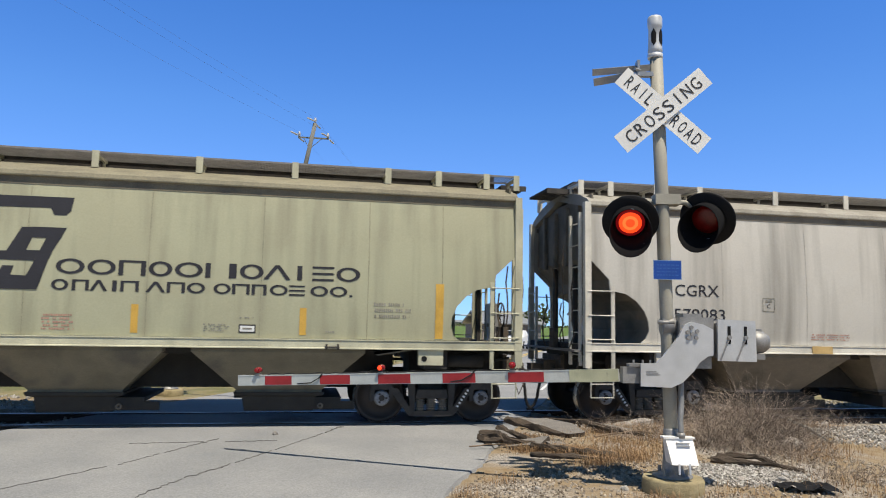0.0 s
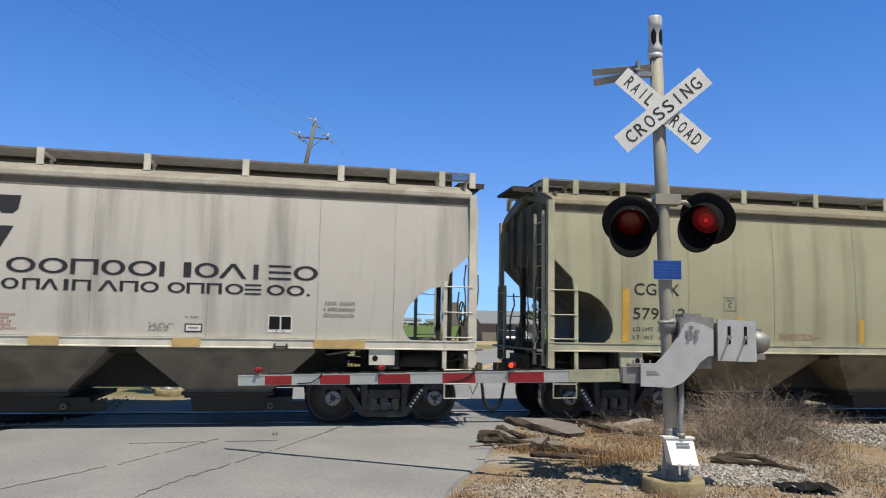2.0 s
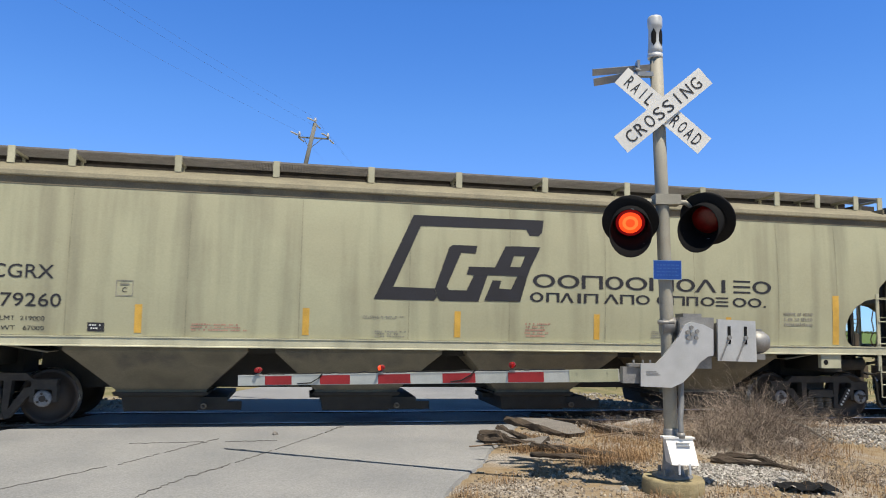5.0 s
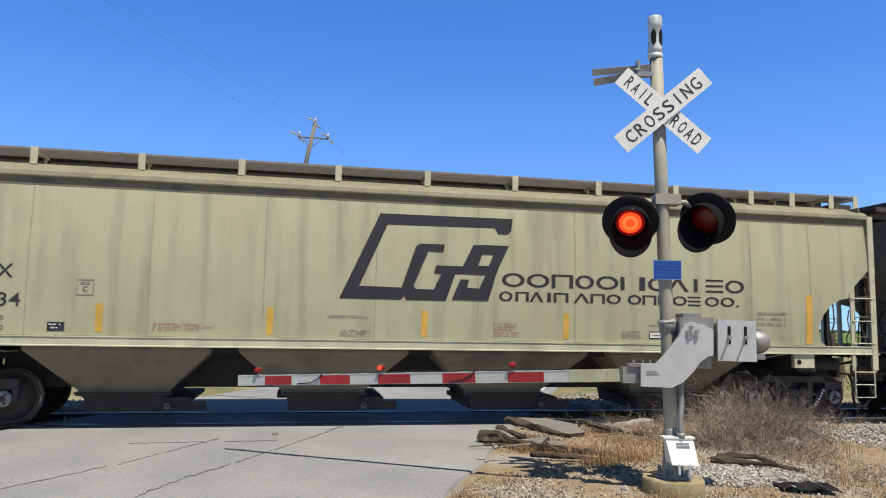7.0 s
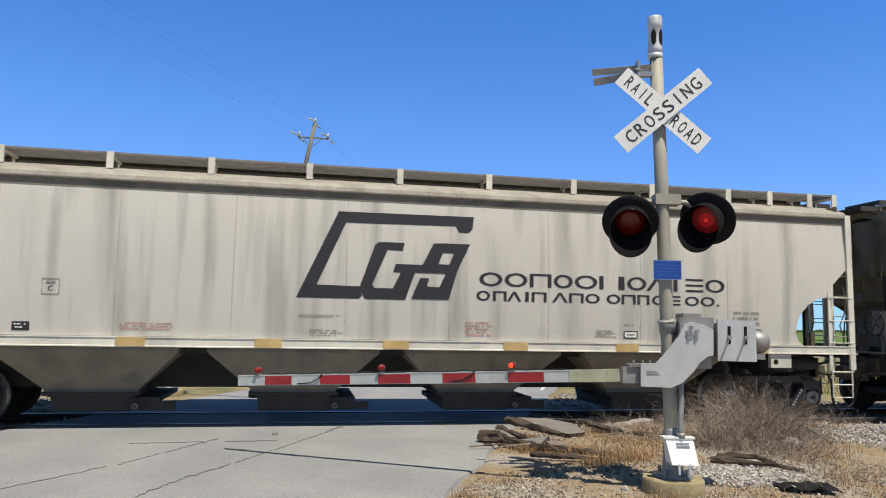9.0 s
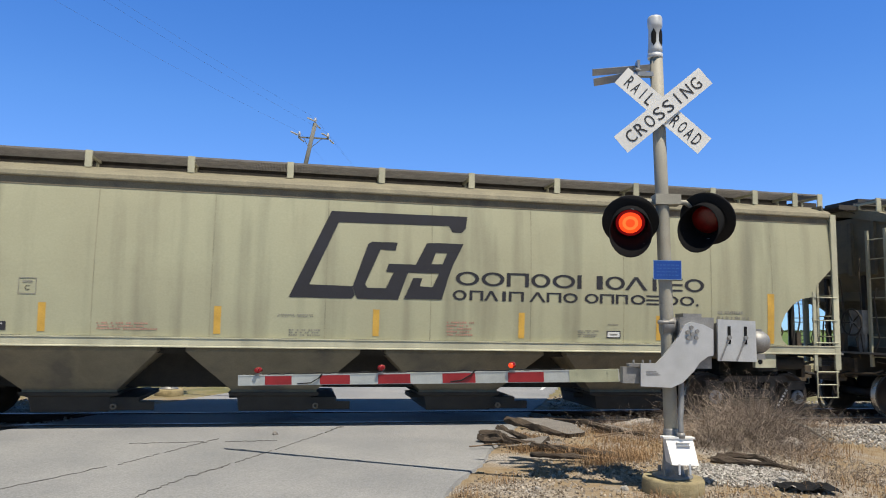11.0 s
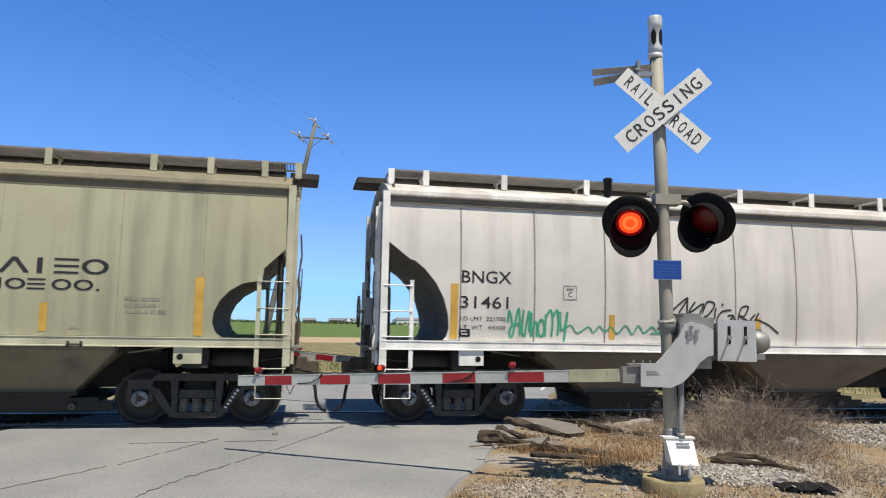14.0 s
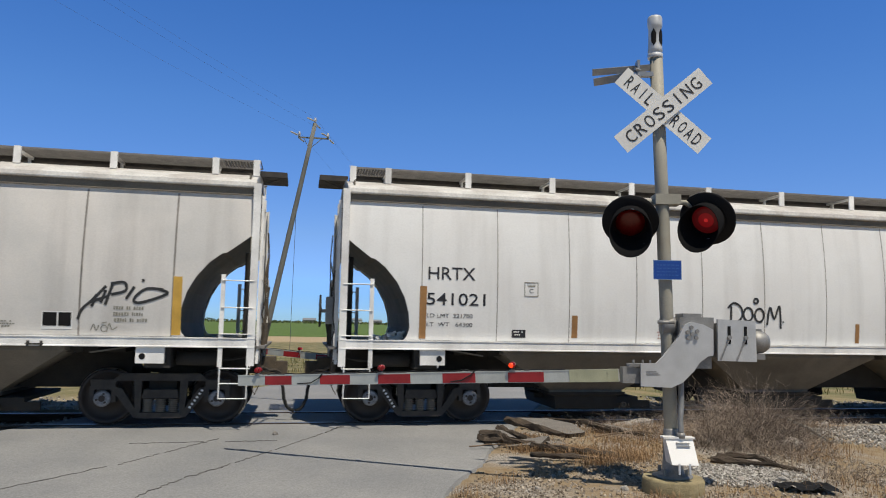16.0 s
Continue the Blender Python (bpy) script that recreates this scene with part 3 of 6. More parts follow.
def end_gear(parent, mats, flip, cut):
    """Everything on one wagon end: posts, ladder, platform, coupler and hose; flip puts it on the other end."""
    def X(x):
        return 2 * CENTRE - x if flip else x
    p, trim = mats, M[mats + "_trim"]

    def tubes(bm, pts, r, n=6, mat=0):
        tube(bm, [(X(q[0]), q[1], q[2]) for q in pts], r, n, mat)

    def bx(bm, x0, x1, *rest):
        a, c = sorted((X(x0), X(x1)))
        box(bm, a, c, *rest)

    for s in (-1, 1):
        bm = bmesh.new()
        bx(bm, -0.60, -0.48, s * 1.60 - 0.02, s * 1.60 + 0.02, 1.02, 4.03)
        bx(bm, -0.60, -0.57, min(s * 1.60, s * 1.50), max(s * 1.60, s * 1.50), 1.02, 4.03)
        part("corner_post", bm, trim, parent)
        bm = bmesh.new()
        bx(bm, -0.10, -0.03, s * 1.60 - 0.015, s * 1.60 + 0.015, 1.0, 2.5)
        tubes(bm, [(-0.54, s * 1.62, 1.02), (-0.54, s * 1.62, 0.98), (-0.07, s * 1.62, 0.98), (-0.07, s * 1.62, 1.1)], 0.013)
        tubes(bm, [(-0.50, s * 1.62, 1.05), (-0.50, s * 1.62, 0.50), (-0.07, s * 1.62, 0.50), (-0.07, s * 1.62, 1.05)], 0.014)
        tubes(bm, [(-0.50, s * 1.62, 0.74), (-0.07, s * 1.62, 0.74)], 0.012)
        part("side_ladder", bm, trim, parent)
        rung = bmesh.new()
        tubes(rung, [(-0.55, s * 1.625, 0), (-0.05, s * 1.625, 0)], 0.012)
        me = finish(rung, "rung", trim)
        for z in (1.53, 1.96, 2.40):
            ob = new("rung", me)
            ob.parent, ob.matrix_basis = parent, pose(0, 0, z)
        bm = bmesh.new()
        for y in (1.45, 0.98):
            bx(bm, -0.66, -0.61, s * y - 0.03, s * y + 0.03, 1.05, 3.85 if s < 0 else 2.6)
        for k in range(7 if s < 0 else 4):
            tubes(bm, [(-0.645, s * 1.47, 1.25 + 0.40 * k), (-0.645, s * 0.96, 1.25 + 0.40 * k)], 0.012)
        part("end_ladder", bm, trim, parent)
    # end sheet: upright above, then following the cut-out down to the first hopper
    bm = bmesh.new()
    line = [(-0.42, 4.20), (-0.42, cut[0][1] + 0.05)] + [(x + 0.03, z + 0.015) for x, z in cut[1:-1]] + [(0.56, 1.42), (1.9, 1.20)]
    back = [(x + 0.03, z + 0.02) for x, z in line]
    prof = line + back[::-1]
    a = [bm.verts.new((X(x), -1.50, z)) for x, z in prof]
    b = [bm.verts.new((X(x), 1.50, z)) for x, z in prof]
    n = len(line)
    for i in range(len(prof)):
        j = (i + 1) % len(prof)
        bm.faces.new((a[i], a[j], b[j], b[i]))
    for row in (a, b):
        for i in range(n - 1):
            bm.faces.new((row[i], row[i + 1], row[2 * n - 2 - i], row[2 * n - 1 - i]))
    # hopper colour darkens sheet and ribs to stand for the end's shade
    sheet = part("end_sheet", bm, M[p + "_hopper"], parent, "end sheet coloured dark for grime and shade, curving in under the body")
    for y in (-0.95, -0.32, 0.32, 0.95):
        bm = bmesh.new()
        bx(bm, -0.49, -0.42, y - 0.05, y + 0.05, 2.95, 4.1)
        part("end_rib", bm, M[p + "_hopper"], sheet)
    for y in (-0.55, 0.55):
        bm = bmesh.new()
        bx(bm, -0.40, -0.32, y - 0.045, y + 0.045, 1.40, 2.95)
        part("end_post", bm, M["under"], parent)
    bm = bmesh.new()
    bx(bm, -0.62, -0.40, -1.52, 1.52, 1.24, 1.44)
    bx(bm, -0.62, 1.2, -0.36, 0.36, 0.82, 1.30)
    bx(bm, -0.40, 1.9, -1.5, 1.5, 1.36, 1.41)
    bx(bm, 0.70, 1.10, -1.5, 1.5, 0.98, 1.36)
    tubes(bm, [(0.0, -1.2, 1.12), (0.65, -1.2, 1.12)], 0.12, 12)
    tubes(bm, [(-0.3, 1.15, 1.02), (1.5, 1.15, 1.02)], 0.03)
    tubes(bm, [(-0.55, -1.0, 1.16), (-0.2, -1.1, 1.10), (0.8, -1.1, 1.10)], 0.025)
    part("end_underframe", bm, M["under"], parent, "grimy black end underframe")
    bm = bmesh.new()
    bx(bm, -0.76, -0.60, -1.50, 1.50, 1.30, 1.34)
    part("crossover_platform", bm, M["grating"], parent)
    bm = bmesh.new()
    rnd = random.Random(71 if flip else 72)
    for y, z0, z1 in ((-1.20, 1.35, 2.65), (-0.84, 1.3, 3.3), (-0.72, 1.2, 2.2), (-0.30, 1.3, 2.9), (0.28, 1.25, 2.4)):
        pts = [(-0.70 + rnd.uniform(-0.05, 0.05), y + rnd.uniform(-0.05, 0.05), z0 + (z1 - z0) * k / 5) for k in range(6)]
        tubes(bm, pts, rnd.uniform(0.010, 0.018), 6)
    tubes(bm, [(-0.72, -1.35, 1.00), (-0.82, -1.2, 0.93), (-0.92, -0.6, 0.90), (-1.0, -0.42, 0.84)], 0.020)
    tubes(bm, [(-0.66, -1.42, 1.02), (-0.70, -1.42, 0.72), (-0.62, -1.42, 0.55), (-0.56, -1.42, 0.70)], 0.012)
    bx(bm, -0.74, -0.64, -0.34, -0.12, 1.34, 1.72)
    part("brake_rigging", bm, M["coupler"], parent, "dusty brake rods and pipes on the wagon end")
    bm = bmesh.new()
    bx(bm, -0.66, -0.58, -0.52, 0.52, 0.80, 1.20)
    bx(bm, -0.90, -0.62, -0.24, 0.24, 0.70, 1.10)
    bx(bm, -0.86, -0.55, -0.17, 0.17, 0.72, 1.06)
    bx(bm, -1.12, -0.86, -0.13, 0.13, 0.76, 1.02)
    part("coupler", bm, M["coupler"], parent, "dusty brown cast coupler head")
    bm = bmesh.new()
    tubes(bm, [(-0.70, -0.40, 0.90), (-0.94, -0.42, 0.86), (-1.02, -0.42, 0.74), (-1.06, -0.40, 0.55), (-1.08, -0.38, 0.38), (-1.13, -0.35, 0.24), (-1.20, -0.32, 0.17), (-1.265, -0.30, 0.15)], 0.030, 8)
    part("air_hose", bm, M["rubber"], parent, "black rubber brake hose")
    bm = bmesh.new()
    tubes(bm, [(-0.66, -1.45, 1.12), (-0.70, -1.40, 0.92), (-0.80, -0.45, 0.86)], 0.014)
    part("uncoupling_lever", bm, M["truck"], parent)
    # jacking pad on each side
    for s in (-1, 1):
        bm = bmesh.new()
        bx(bm, 0.79, 1.22, min(s * 1.50, s * 1.585), max(s * 1.50, s * 1.585), 1.05, 1.315)
        pad = part("jacking_pad", bm, trim, parent)
        bm = bmesh.new()
        lathe(bm, [(0.05, s * 1.58), (0.05, s * 1.59)], 14, "y", (X(1.12), 0, 1.16))
        part("jack_hole", bm, M["black"], pad)


def brake_gear(parent, flip):
    """The hand brake wheel and its box on one end."""
    bm = bmesh.new()
    box(bm, -0.80, -0.62, -0.95, -0.60, 1.72, 2.20)
    box(bm, -0.68, -0.62, -0.86, -0.70, 1.3, 1.8)
    box(bm, -0.90, -0.78, -0.80, -0.74, 1.92, 1.98)
    at = pose(2 * CENTRE, 0, 0, 0, 0, 180) if flip else pose(0, 0, 0)
    bb = part("brake_box", bm, M["galv_dark"], parent, "", at)
    bm = bmesh.new()
    ring = [(-0.90, -0.77 + 0.27 * math.cos(a), 1.95 + 0.27 * math.sin(a)) for a in (2 * math.pi * k / 20 for k in range(21))]
    tube(bm, ring, 0.018, 6)
    for k in range(5):
        a = 2 * math.pi * k / 5
        tube(bm, [(-0.88, -0.77, 1.95), (-0.90, -0.77 + 0.27 * math.cos(a), 1.95 + 0.27 * math.sin(a))], 0.014, 5)
    part("brake_wheel", bm, M["under"], bb, "spoked black hand brake wheel")


def roof(parent, mats, brackets):
    trim = M[mats + "_trim"]
    bm = bmesh.new()
    # eave and arched roof in section
    sec = [(-1.600, 3.965), (-1.605, 3.985), (-1.59, 4.05), (-1.53, 4.10), (-1.1, 4.25), (-0.6, 4.36), (0, 4.40), (0.6, 4.36), (1.1, 4.25), (1.53, 4.10), (1.59, 4.05), (1.605, 3.985), (1.600, 3.965), (1.5, 3.95), (0, 4.30), (-1.5, 3.95)]
    a = [bm.verts.new((-0.52, y, z)) for y, z in sec]
    b = [bm.verts.new((2 * CENTRE + 0.52, y, z)) for y, z in sec]
    bm.faces.new(a), bm.faces.new(b[::-1])
    for i in range(len(sec)):
        j = (i + 1) % len(sec)
        bm.faces.new((a[i], a[j], b[j], b[i]))
    top = part("roof", bm, M[mats + "_roof"], parent, "grimy painted roof with a rolled eave")
    # raised and coloured dark to stand for shade behind the running boards
    bm = bmesh.new()
    box(bm, -0.38, 2 * CENTRE + 0.38, -0.50, 0.50, 4.34, 4.625)
    part("hatch_cover", bm, M["truck"], top, "long roof hatch cover darkened for shade")
    x0, x1 = brackets[0] - 0.02, brackets[-1] + 0.06
    for s in (-1, 1):
        bd = bmesh.new()
        ys = sorted((s * 1.16, s * 0.52))
        n = int((x1 - x0) / 0.052)
        for k in range(n + 1):
            x = x0 + (x1 - x0) * k / n
            box(bd, x - 0.009, x + 0.009, ys[0], ys[1], 4.498, 4.510)
        for k in range(9):
            y = ys[0] + (ys[1] - ys[0]) * k / 8
            short = 0 if k in (0, 8) else 0.62
            box(bd, x0 + short, x1 - short, y - 0.006, y + 0.006, 4.482, 4.514)
        part("running_board", bd, M["grating"], parent, "galvanised roof running board grating")["kind"] = "stuff"
        bk = bmesh.new()
        box(bk, -0.055, 0.055, min(s * 1.19, s * 1.165), max(s * 1.19, s * 1.165), 4.235, 4.52)
        box(bk, -0.02, 0.02, min(s * 1.17, s * 0.5), max(s * 1.17, s * 0.5), 4.43, 4.475)
        box(bk, -0.02, 0.02, min(s * 0.66, s * 0.62), max(s * 0.66, s * 0.62), 4.33, 4.45)
        me = finish(bk, "board_bracket", trim)
        for x in brackets:
            ob = new("board_bracket", me)
            ob.parent, ob.matrix_basis = parent, pose(x, 0, 0)
    for x0, x1 in ((-0.98, -0.48), (2 * CENTRE + 0.48, 2 * CENTRE + 0.98)):
        bd = bmesh.new()
        for k in range(15):
            x = x0 + (x1 - x0) * k / 14
            box(bd, x - 0.009, x + 0.009, -0.62, 0.42, 4.39, 4.43)
        for y in (-0.62, -0.36, -0.1, 0.16, 0.42):
            box(bd, x0, x1, y - 0.012, y + 0.012, 4.385, 4.435)
        s = 1 if x0 > 0 else -1
        tube(bd, [(x1 if s > 0 else x0, -0.55, 4.39), (CENTRE + s * 8.62, -0.55, 4.22)], 0.013, 5)
        box(bd, x0, x1, -0.64, -0.625, 4.34, 4.44)
        part("end_platform", bd, M["truck"], parent)["kind"] = "stuff"


def hoppers(parent, mats, n=4, pitch=3.25):
    """The bays below the sill, each with its outlet gate."""
    first = CENTRE - pitch * (n - 1) / 2
    bay = bmesh.new()
    top, low = pitch / 2 - 0.22, 0.72
    ring = []
    for hx, hy, z in ((top, 1.50, 1.34), (top, 1.50, 1.24), (low, 0.92, 0.58), (low, 0.92, 0.50)):
        ring.append([bay.verts.new((sx * hx, sy * hy, z)) for sx, sy in ((-1, -1), (1, -1), (1, 1), (-1, 1))])
    for a, b in zip(ring, ring[1:]):
        for k in range(4):
            bay.faces.new((a[k], a[(k + 1) % 4], b[(k + 1) % 4], b[k]))
    bay.faces.new(ring[0]), bay.faces.new(ring[-1][::-1])
    # bay colour holds grime and the painted shade below the sill
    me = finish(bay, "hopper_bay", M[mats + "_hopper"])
    gate = bmesh.new()
    rings = []
    for hx, hy, z in ((0.76, 0.98, 0.54), (0.74, 0.97, 0.49), (0.62, 0.92, 0.46), (0.58, 0.88, 0.22)):
        rings.append([gate.verts.new((sx * hx, sy * hy, z)) for sx, sy in ((-1, -1), (1, -1), (1, 1), (-1, 1))])
    for a, b in zip(rings, rings[1:]):
        for k in range(4):
            gate.faces.new((a[k], a[(k + 1) % 4], b[(k + 1) % 4], b[k]))
    gate.faces.new(rings[0]), gate.faces.new(rings[-1][::-1])
    box(gate, 0.55, 1.06, -0.90, 0.90, 0.38, 0.45)
    box(gate, 0.55, 1.30, -0.90, -0.84, 0.24, 0.38)
    box(gate, -0.80, -0.58, -0.30, 0.30, 0.38, 0.46)
    tube(gate, [(0.70, -1.0, 0.32), (0.70, 1.0, 0.32)], 0.035, 8)
    gm = finish(gate, "outlet_gate", M["under"])
    cap = bmesh.new()
    lathe(cap, [(0.045, -1.0), (0.05, -1.02), (0.05, -1.05), (0.028, -1.05), (0.024, -1.0)], 14, "y")
    cm = finish(cap, "gate_socket", M["spring_steel"])
    for k in range(n):
        ob = new("hopper_bay", me)
        ob.parent, ob.matrix_basis = parent, pose(first + k * pitch, 0, 0)
        g = new("outlet_gate", gm)
        g.parent, g.matrix_basis = ob, pose(0, 0, 0)
        c = new("gate_socket", cm)
        c.parent, c.matrix_basis = ob, pose(0.70, 0, 0.32)
    bm = bmesh.new()
    box(bm, 1.5, 2 * CENTRE - 1.5, -0.40, 0.40, 0.58, 1.34)
    box(bm, 1.5, 2 * CENTRE - 1.5, -1.0, 1.0, 1.20, 1.36)
    for s in (-1, 1):
        box(bm, 2.1, 2 * CENTRE - 2.1, s * 1.2 - 0.02, s * 1.2 + 0.02, 1.2, 1.3)
    part("centre_sill", bm, M["under"], parent)


def stencil_rows(bm, x0, x1, z0, z1, rows, seed):
    """Rows of small bars standing for lettering too small to read."""
    rnd = random.Random(seed)
    h = (z1 - z0) / rows
    for r in range(rows):
        x, end = x0 + rnd.uniform(0, 0.03), x1 - rnd.uniform(0, (x1 - x0) * 0.25)
        while x < end:
            w = rnd.uniform(0.018, 0.034)
            flat(bm, x, min(x + w, end), z0 + r * h + h * 0.30, z0 + (r + 1) * h - h * rnd.uniform(0.1, 0.22))
            x += w + (0.012 if rnd.random() < 0.8 else 0.05)


def emblem(car, x, z):
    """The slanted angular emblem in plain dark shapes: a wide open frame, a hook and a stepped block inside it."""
    frame_shape = [(0, 0), (0.66, 1.48), (3.03, 1.49), (3.00, 1.27), (2.93, 1.20), (2.76, 1.20), (2.70, 1.31), (0.79, 1.29), (0.33, 0.22), (1.05, 0.21), (1.09, 0.06), (1.04, 0)]
    hook = [(1.14, 0), (1.10, 0.06), (1.05, 0.21), (1.29, 0.93), (1.36, 0.98), (1.80, 0.98), (1.77, 0.84), (1.51, 0.85), (1.26, 0.25), (1.30, 0.19), (1.61, 0.19),
            (1.74, 0.46), (1.61, 0.47), (1.65, 0.61), (2.20, 0.61), (2.13, 0.47), (1.99, 0.47), (1.83, 0)]
    block = [[(2.05, 0.47), (2.31, 0.99), (2.53, 1.0), (2.47, 0.83), (2.40, 0.63), (2.32, 0.47)], [(2.47, 0.83), (2.53, 1.0), (2.96, 1.0), (2.88, 0.83)],
             [(2.59, 0.63), (2.67, 0.83), (2.88, 0.83), (2.78, 0.63)], [(2.32, 0.47), (2.40, 0.63), (2.78, 0.63), (2.72, 0.47)],
             [(1.93, 0.02), (2.08, 0.38), (2.24, 0.38), (2.20, 0.24), (2.42, 0.23), (2.53, 0.47), (2.72, 0.47), (2.59, 0.02)]]
    for i, shape in enumerate([frame_shape, hook] + block):
        bm = bmesh.new()
        outline_faces(bm, [(x + u, z + v) for u, v in shape])
        bm.normal_update()
        bmesh.ops.triangulate(bm, faces=bm.faces[:])
        decal(car, "emblem_bar", bm, M["mark"], "dark grey bar of a slanted emblem", 0.005 + 0.0006 * i)


def name_shapes(car, kinds, spans, x, z0, z1, stem, bar):
    """A painted company name as plain shapes: rings, uprights, wedges, arches and stacked bars, at their widths."""
    for kind, (a, c) in zip(kinds, spans):
        a, c, bm = x + a, x + c, bmesh.new()
        if kind == "o":
            mx, mz, rx, rz = (a + c) / 2, (z0 + z1) / 2, (c - a) / 2, (z1 - z0) / 2
            rings = [[bm.verts.new((mx + (rx - dx) * math.cos(q), 0, mz + (rz - dz) * math.sin(q))) for q in (2 * math.pi * k / 28 for k in range(28))] for dx, dz in ((0, 0), (stem, bar))]
            for k in range(28):
                bm.faces.new((rings[0][k], rings[0][(k + 1) % 28], rings[1][(k + 1) % 28], rings[1][k]))
        elif kind == "i":
            flat(bm, a, c, z0, z1)
        elif kind == "l":
            flat(bm, a, a + stem * 1.1, z0, z1)
        elif kind == "t":
            flat(bm, (a + c - stem * 1.1) / 2, (a + c + stem * 1.1) / 2, z0, z1)
        elif kind == "a":
            m = (a + c) / 2
            flat(bm, a, a + stem, z0, z1, 0, m - a - stem / 2)
            flat(bm, c - stem, c, z0, z1, 0, m - c + stem / 2)
        elif kind == "n":
            flat(bm, a, a + stem, z0, z1)
            flat(bm, c - stem, c, z0, z1)
            flat(bm, a + stem, c - stem, z1 - bar, z1)
        elif kind == "e":
            for k in range(3):
                zz = z0 + (z1 - z0 - bar) * k / 2
                flat(bm, a, c, zz, zz + bar)
        else:
            flat(bm, a, c, z0, z0 + bar * 1.2)
        decal(car, "name_shape", bm, M["mark"])


def decal(parent, name, bm, mat, label="", out=0.006):
    bow(bm, out, step=0.1)
    return part(name, bm, mat, parent, label)


def wagon(style, label, cut, seams, brackets, bays=4, pitch=3.25, stripes=(), sill_stripes=(), seam_width=0.006, strip_mat=None, paint=""):
    """One wagon at the origin with its first axle at x = 0."""
    car = thing("hopper_wagon", label, "railway wagon", group="freight train wagons")
    body = part("body", body_mesh(cut), M[paint or style], car)
    for far in (False, True):
        bm = bmesh.new()
        flat(bm, -seam_width, seam_width, 1.47, 3.81)
        bow(bm, 0.003, far, 0.2)
        me = finish(bm, "weld_seam", M["seam_" + style])
        for x in seams:
            ob = new("weld_seam", me)
            ob.parent, ob.matrix_basis = body, pose(x, 0, 0)
    roof(car, style, brackets)
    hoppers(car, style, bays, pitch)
    for s in (-1, 1):
        bm = bmesh.new()
        sec = [(1.54, 1.31), (1.625, 1.31), (1.625, 1.327), (1.612, 1.335), (1.612, 1.445), (1.625, 1.453), (1.625, 1.47), (1.54, 1.47)]
        a = [bm.verts.new((LEFT - 0.02, s * y, z)) for y, z in sec]
        b = [bm.verts.new((2 * CENTRE - LEFT + 0.02, s * y, z)) for y, z in sec]
        bm.faces.new(a), bm.faces.new(b[::-1])
        for i in range(len(sec)):
            j = (i + 1) % len(sec)
            bm.faces.new((a[i], a[j], b[j], b[i]))
        part("side_sill", bm, M[style + "_trim"], car, "pale side sill channel")
    # added dark strip that deepens the eave's shadow, with some grime
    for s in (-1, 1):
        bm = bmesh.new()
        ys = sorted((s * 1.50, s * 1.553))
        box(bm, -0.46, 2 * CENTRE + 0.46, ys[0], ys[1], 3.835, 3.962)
        part("top_chord", bm, M[style + "_hopper"], car, "dark strip standing for shade and grime under the eave")
    for x in (2 * CENTRE - 2.8,):
        bm = bmesh.new()
        box(bm, x, x + 0.24, -1.66, -1.60, 1.33, 1.352)
        box(bm, x + 0.01, x + 0.04, -1.65, -1.60, 1.30, 1.39)
        box(bm, x + 0.20, x + 0.23, -1.65, -1.60, 1.30, 1.39)
        part("roping_bracket", bm, M["truck"], car)
    end_gear(car, style, False, cut)
    end_gear(car, style, True, cut)
    truck(car, 0.889, style)
    truck(car, 2 * CENTRE - 0.889, style)
    for x0, w, z0, z1 in stripes:
        bm = bmesh.new()
        flat(bm, x0, x0 + w, z0, z1)
        decal(car, "reflector_strip", bm, strip_mat or M["yellow"], "" if strip_mat else "yellow reflective strip")
    for x0, x1 in sill_stripes:
        bm = bmesh.new()
        box(bm, x0, x1, -1.629, -1.60, 1.32, 1.462)
        part("reflector_strip", bm, M["faded_yellow"], car, "faded tan reflective strip")
    return car


def marks(car, code, number, load, light, x=1.06, up=0.0, plate=1.81, lube=(2.48, 2.73), wide=0.224):
    """Reporting marks and weights on the near side."""
    if code:
        decal(car, "lettering", fitted(code, x, x + wide * len(code), 2.352 + up, 2.568 + up, 0.004), M["mark"], "black reporting mark " + code)
    if number:
        decal(car, "lettering", fitted(number, x - 0.02, x - 0.02 + 0.174 * len(number), 1.912 + up, 2.122 + up, 0.004), M["mark"], "black wagon number")
        decal(car, "lettering", fitted("LD LMT  " + load, x - 0.01, x + 0.80, 1.695 + up, 1.765 + up), M["mark"])
        decal(car, "lettering", fitted("LT  WT   " + light, x - 0.01, x + 0.80, 1.545 + up, 1.615 + up), M["mark"])
    bm = bmesh.new()
    px, pz = x + plate, 2.105 + up * 0.95
    for a in ((0, 0.26, 0, 0.014), (0, 0.26, 0.241, 0.255), (0, 0.014, 0.014, 0.241), (0.246, 0.26, 0.014, 0.241), (0.06, 0.20, 0.175, 0.19), (0.06, 0.20, 0.20, 0.212)):
        flat(bm, a[0] + px, a[1] + px, a[2] + pz, a[3] + pz)
    decal(car, "plate_mark", bm, M["small_mark"])
    decal(car, "plate_mark", fitted("C", px + 0.095, px + 0.165, pz + 0.06, pz + 0.14), M["mark"])
    bm = bmesh.new()
    flat(bm, lube[0], lube[1], 1.54, 1.68)
    tag = decal(car, "lube_plate", bm, M["mark"], "small dark stencilled plate")
    bm = bmesh.new()
    for k in range(2):
        stencil_rows(bm, lube[0] + 0.025, lube[1] - 0.01, 1.565 + 0.05 * k, 1.61 + 0.05 * k, 1, k)
    decal(tag, "stencil", bm, M["white_mark"], "", 0.010)["kind"] = "stuff"


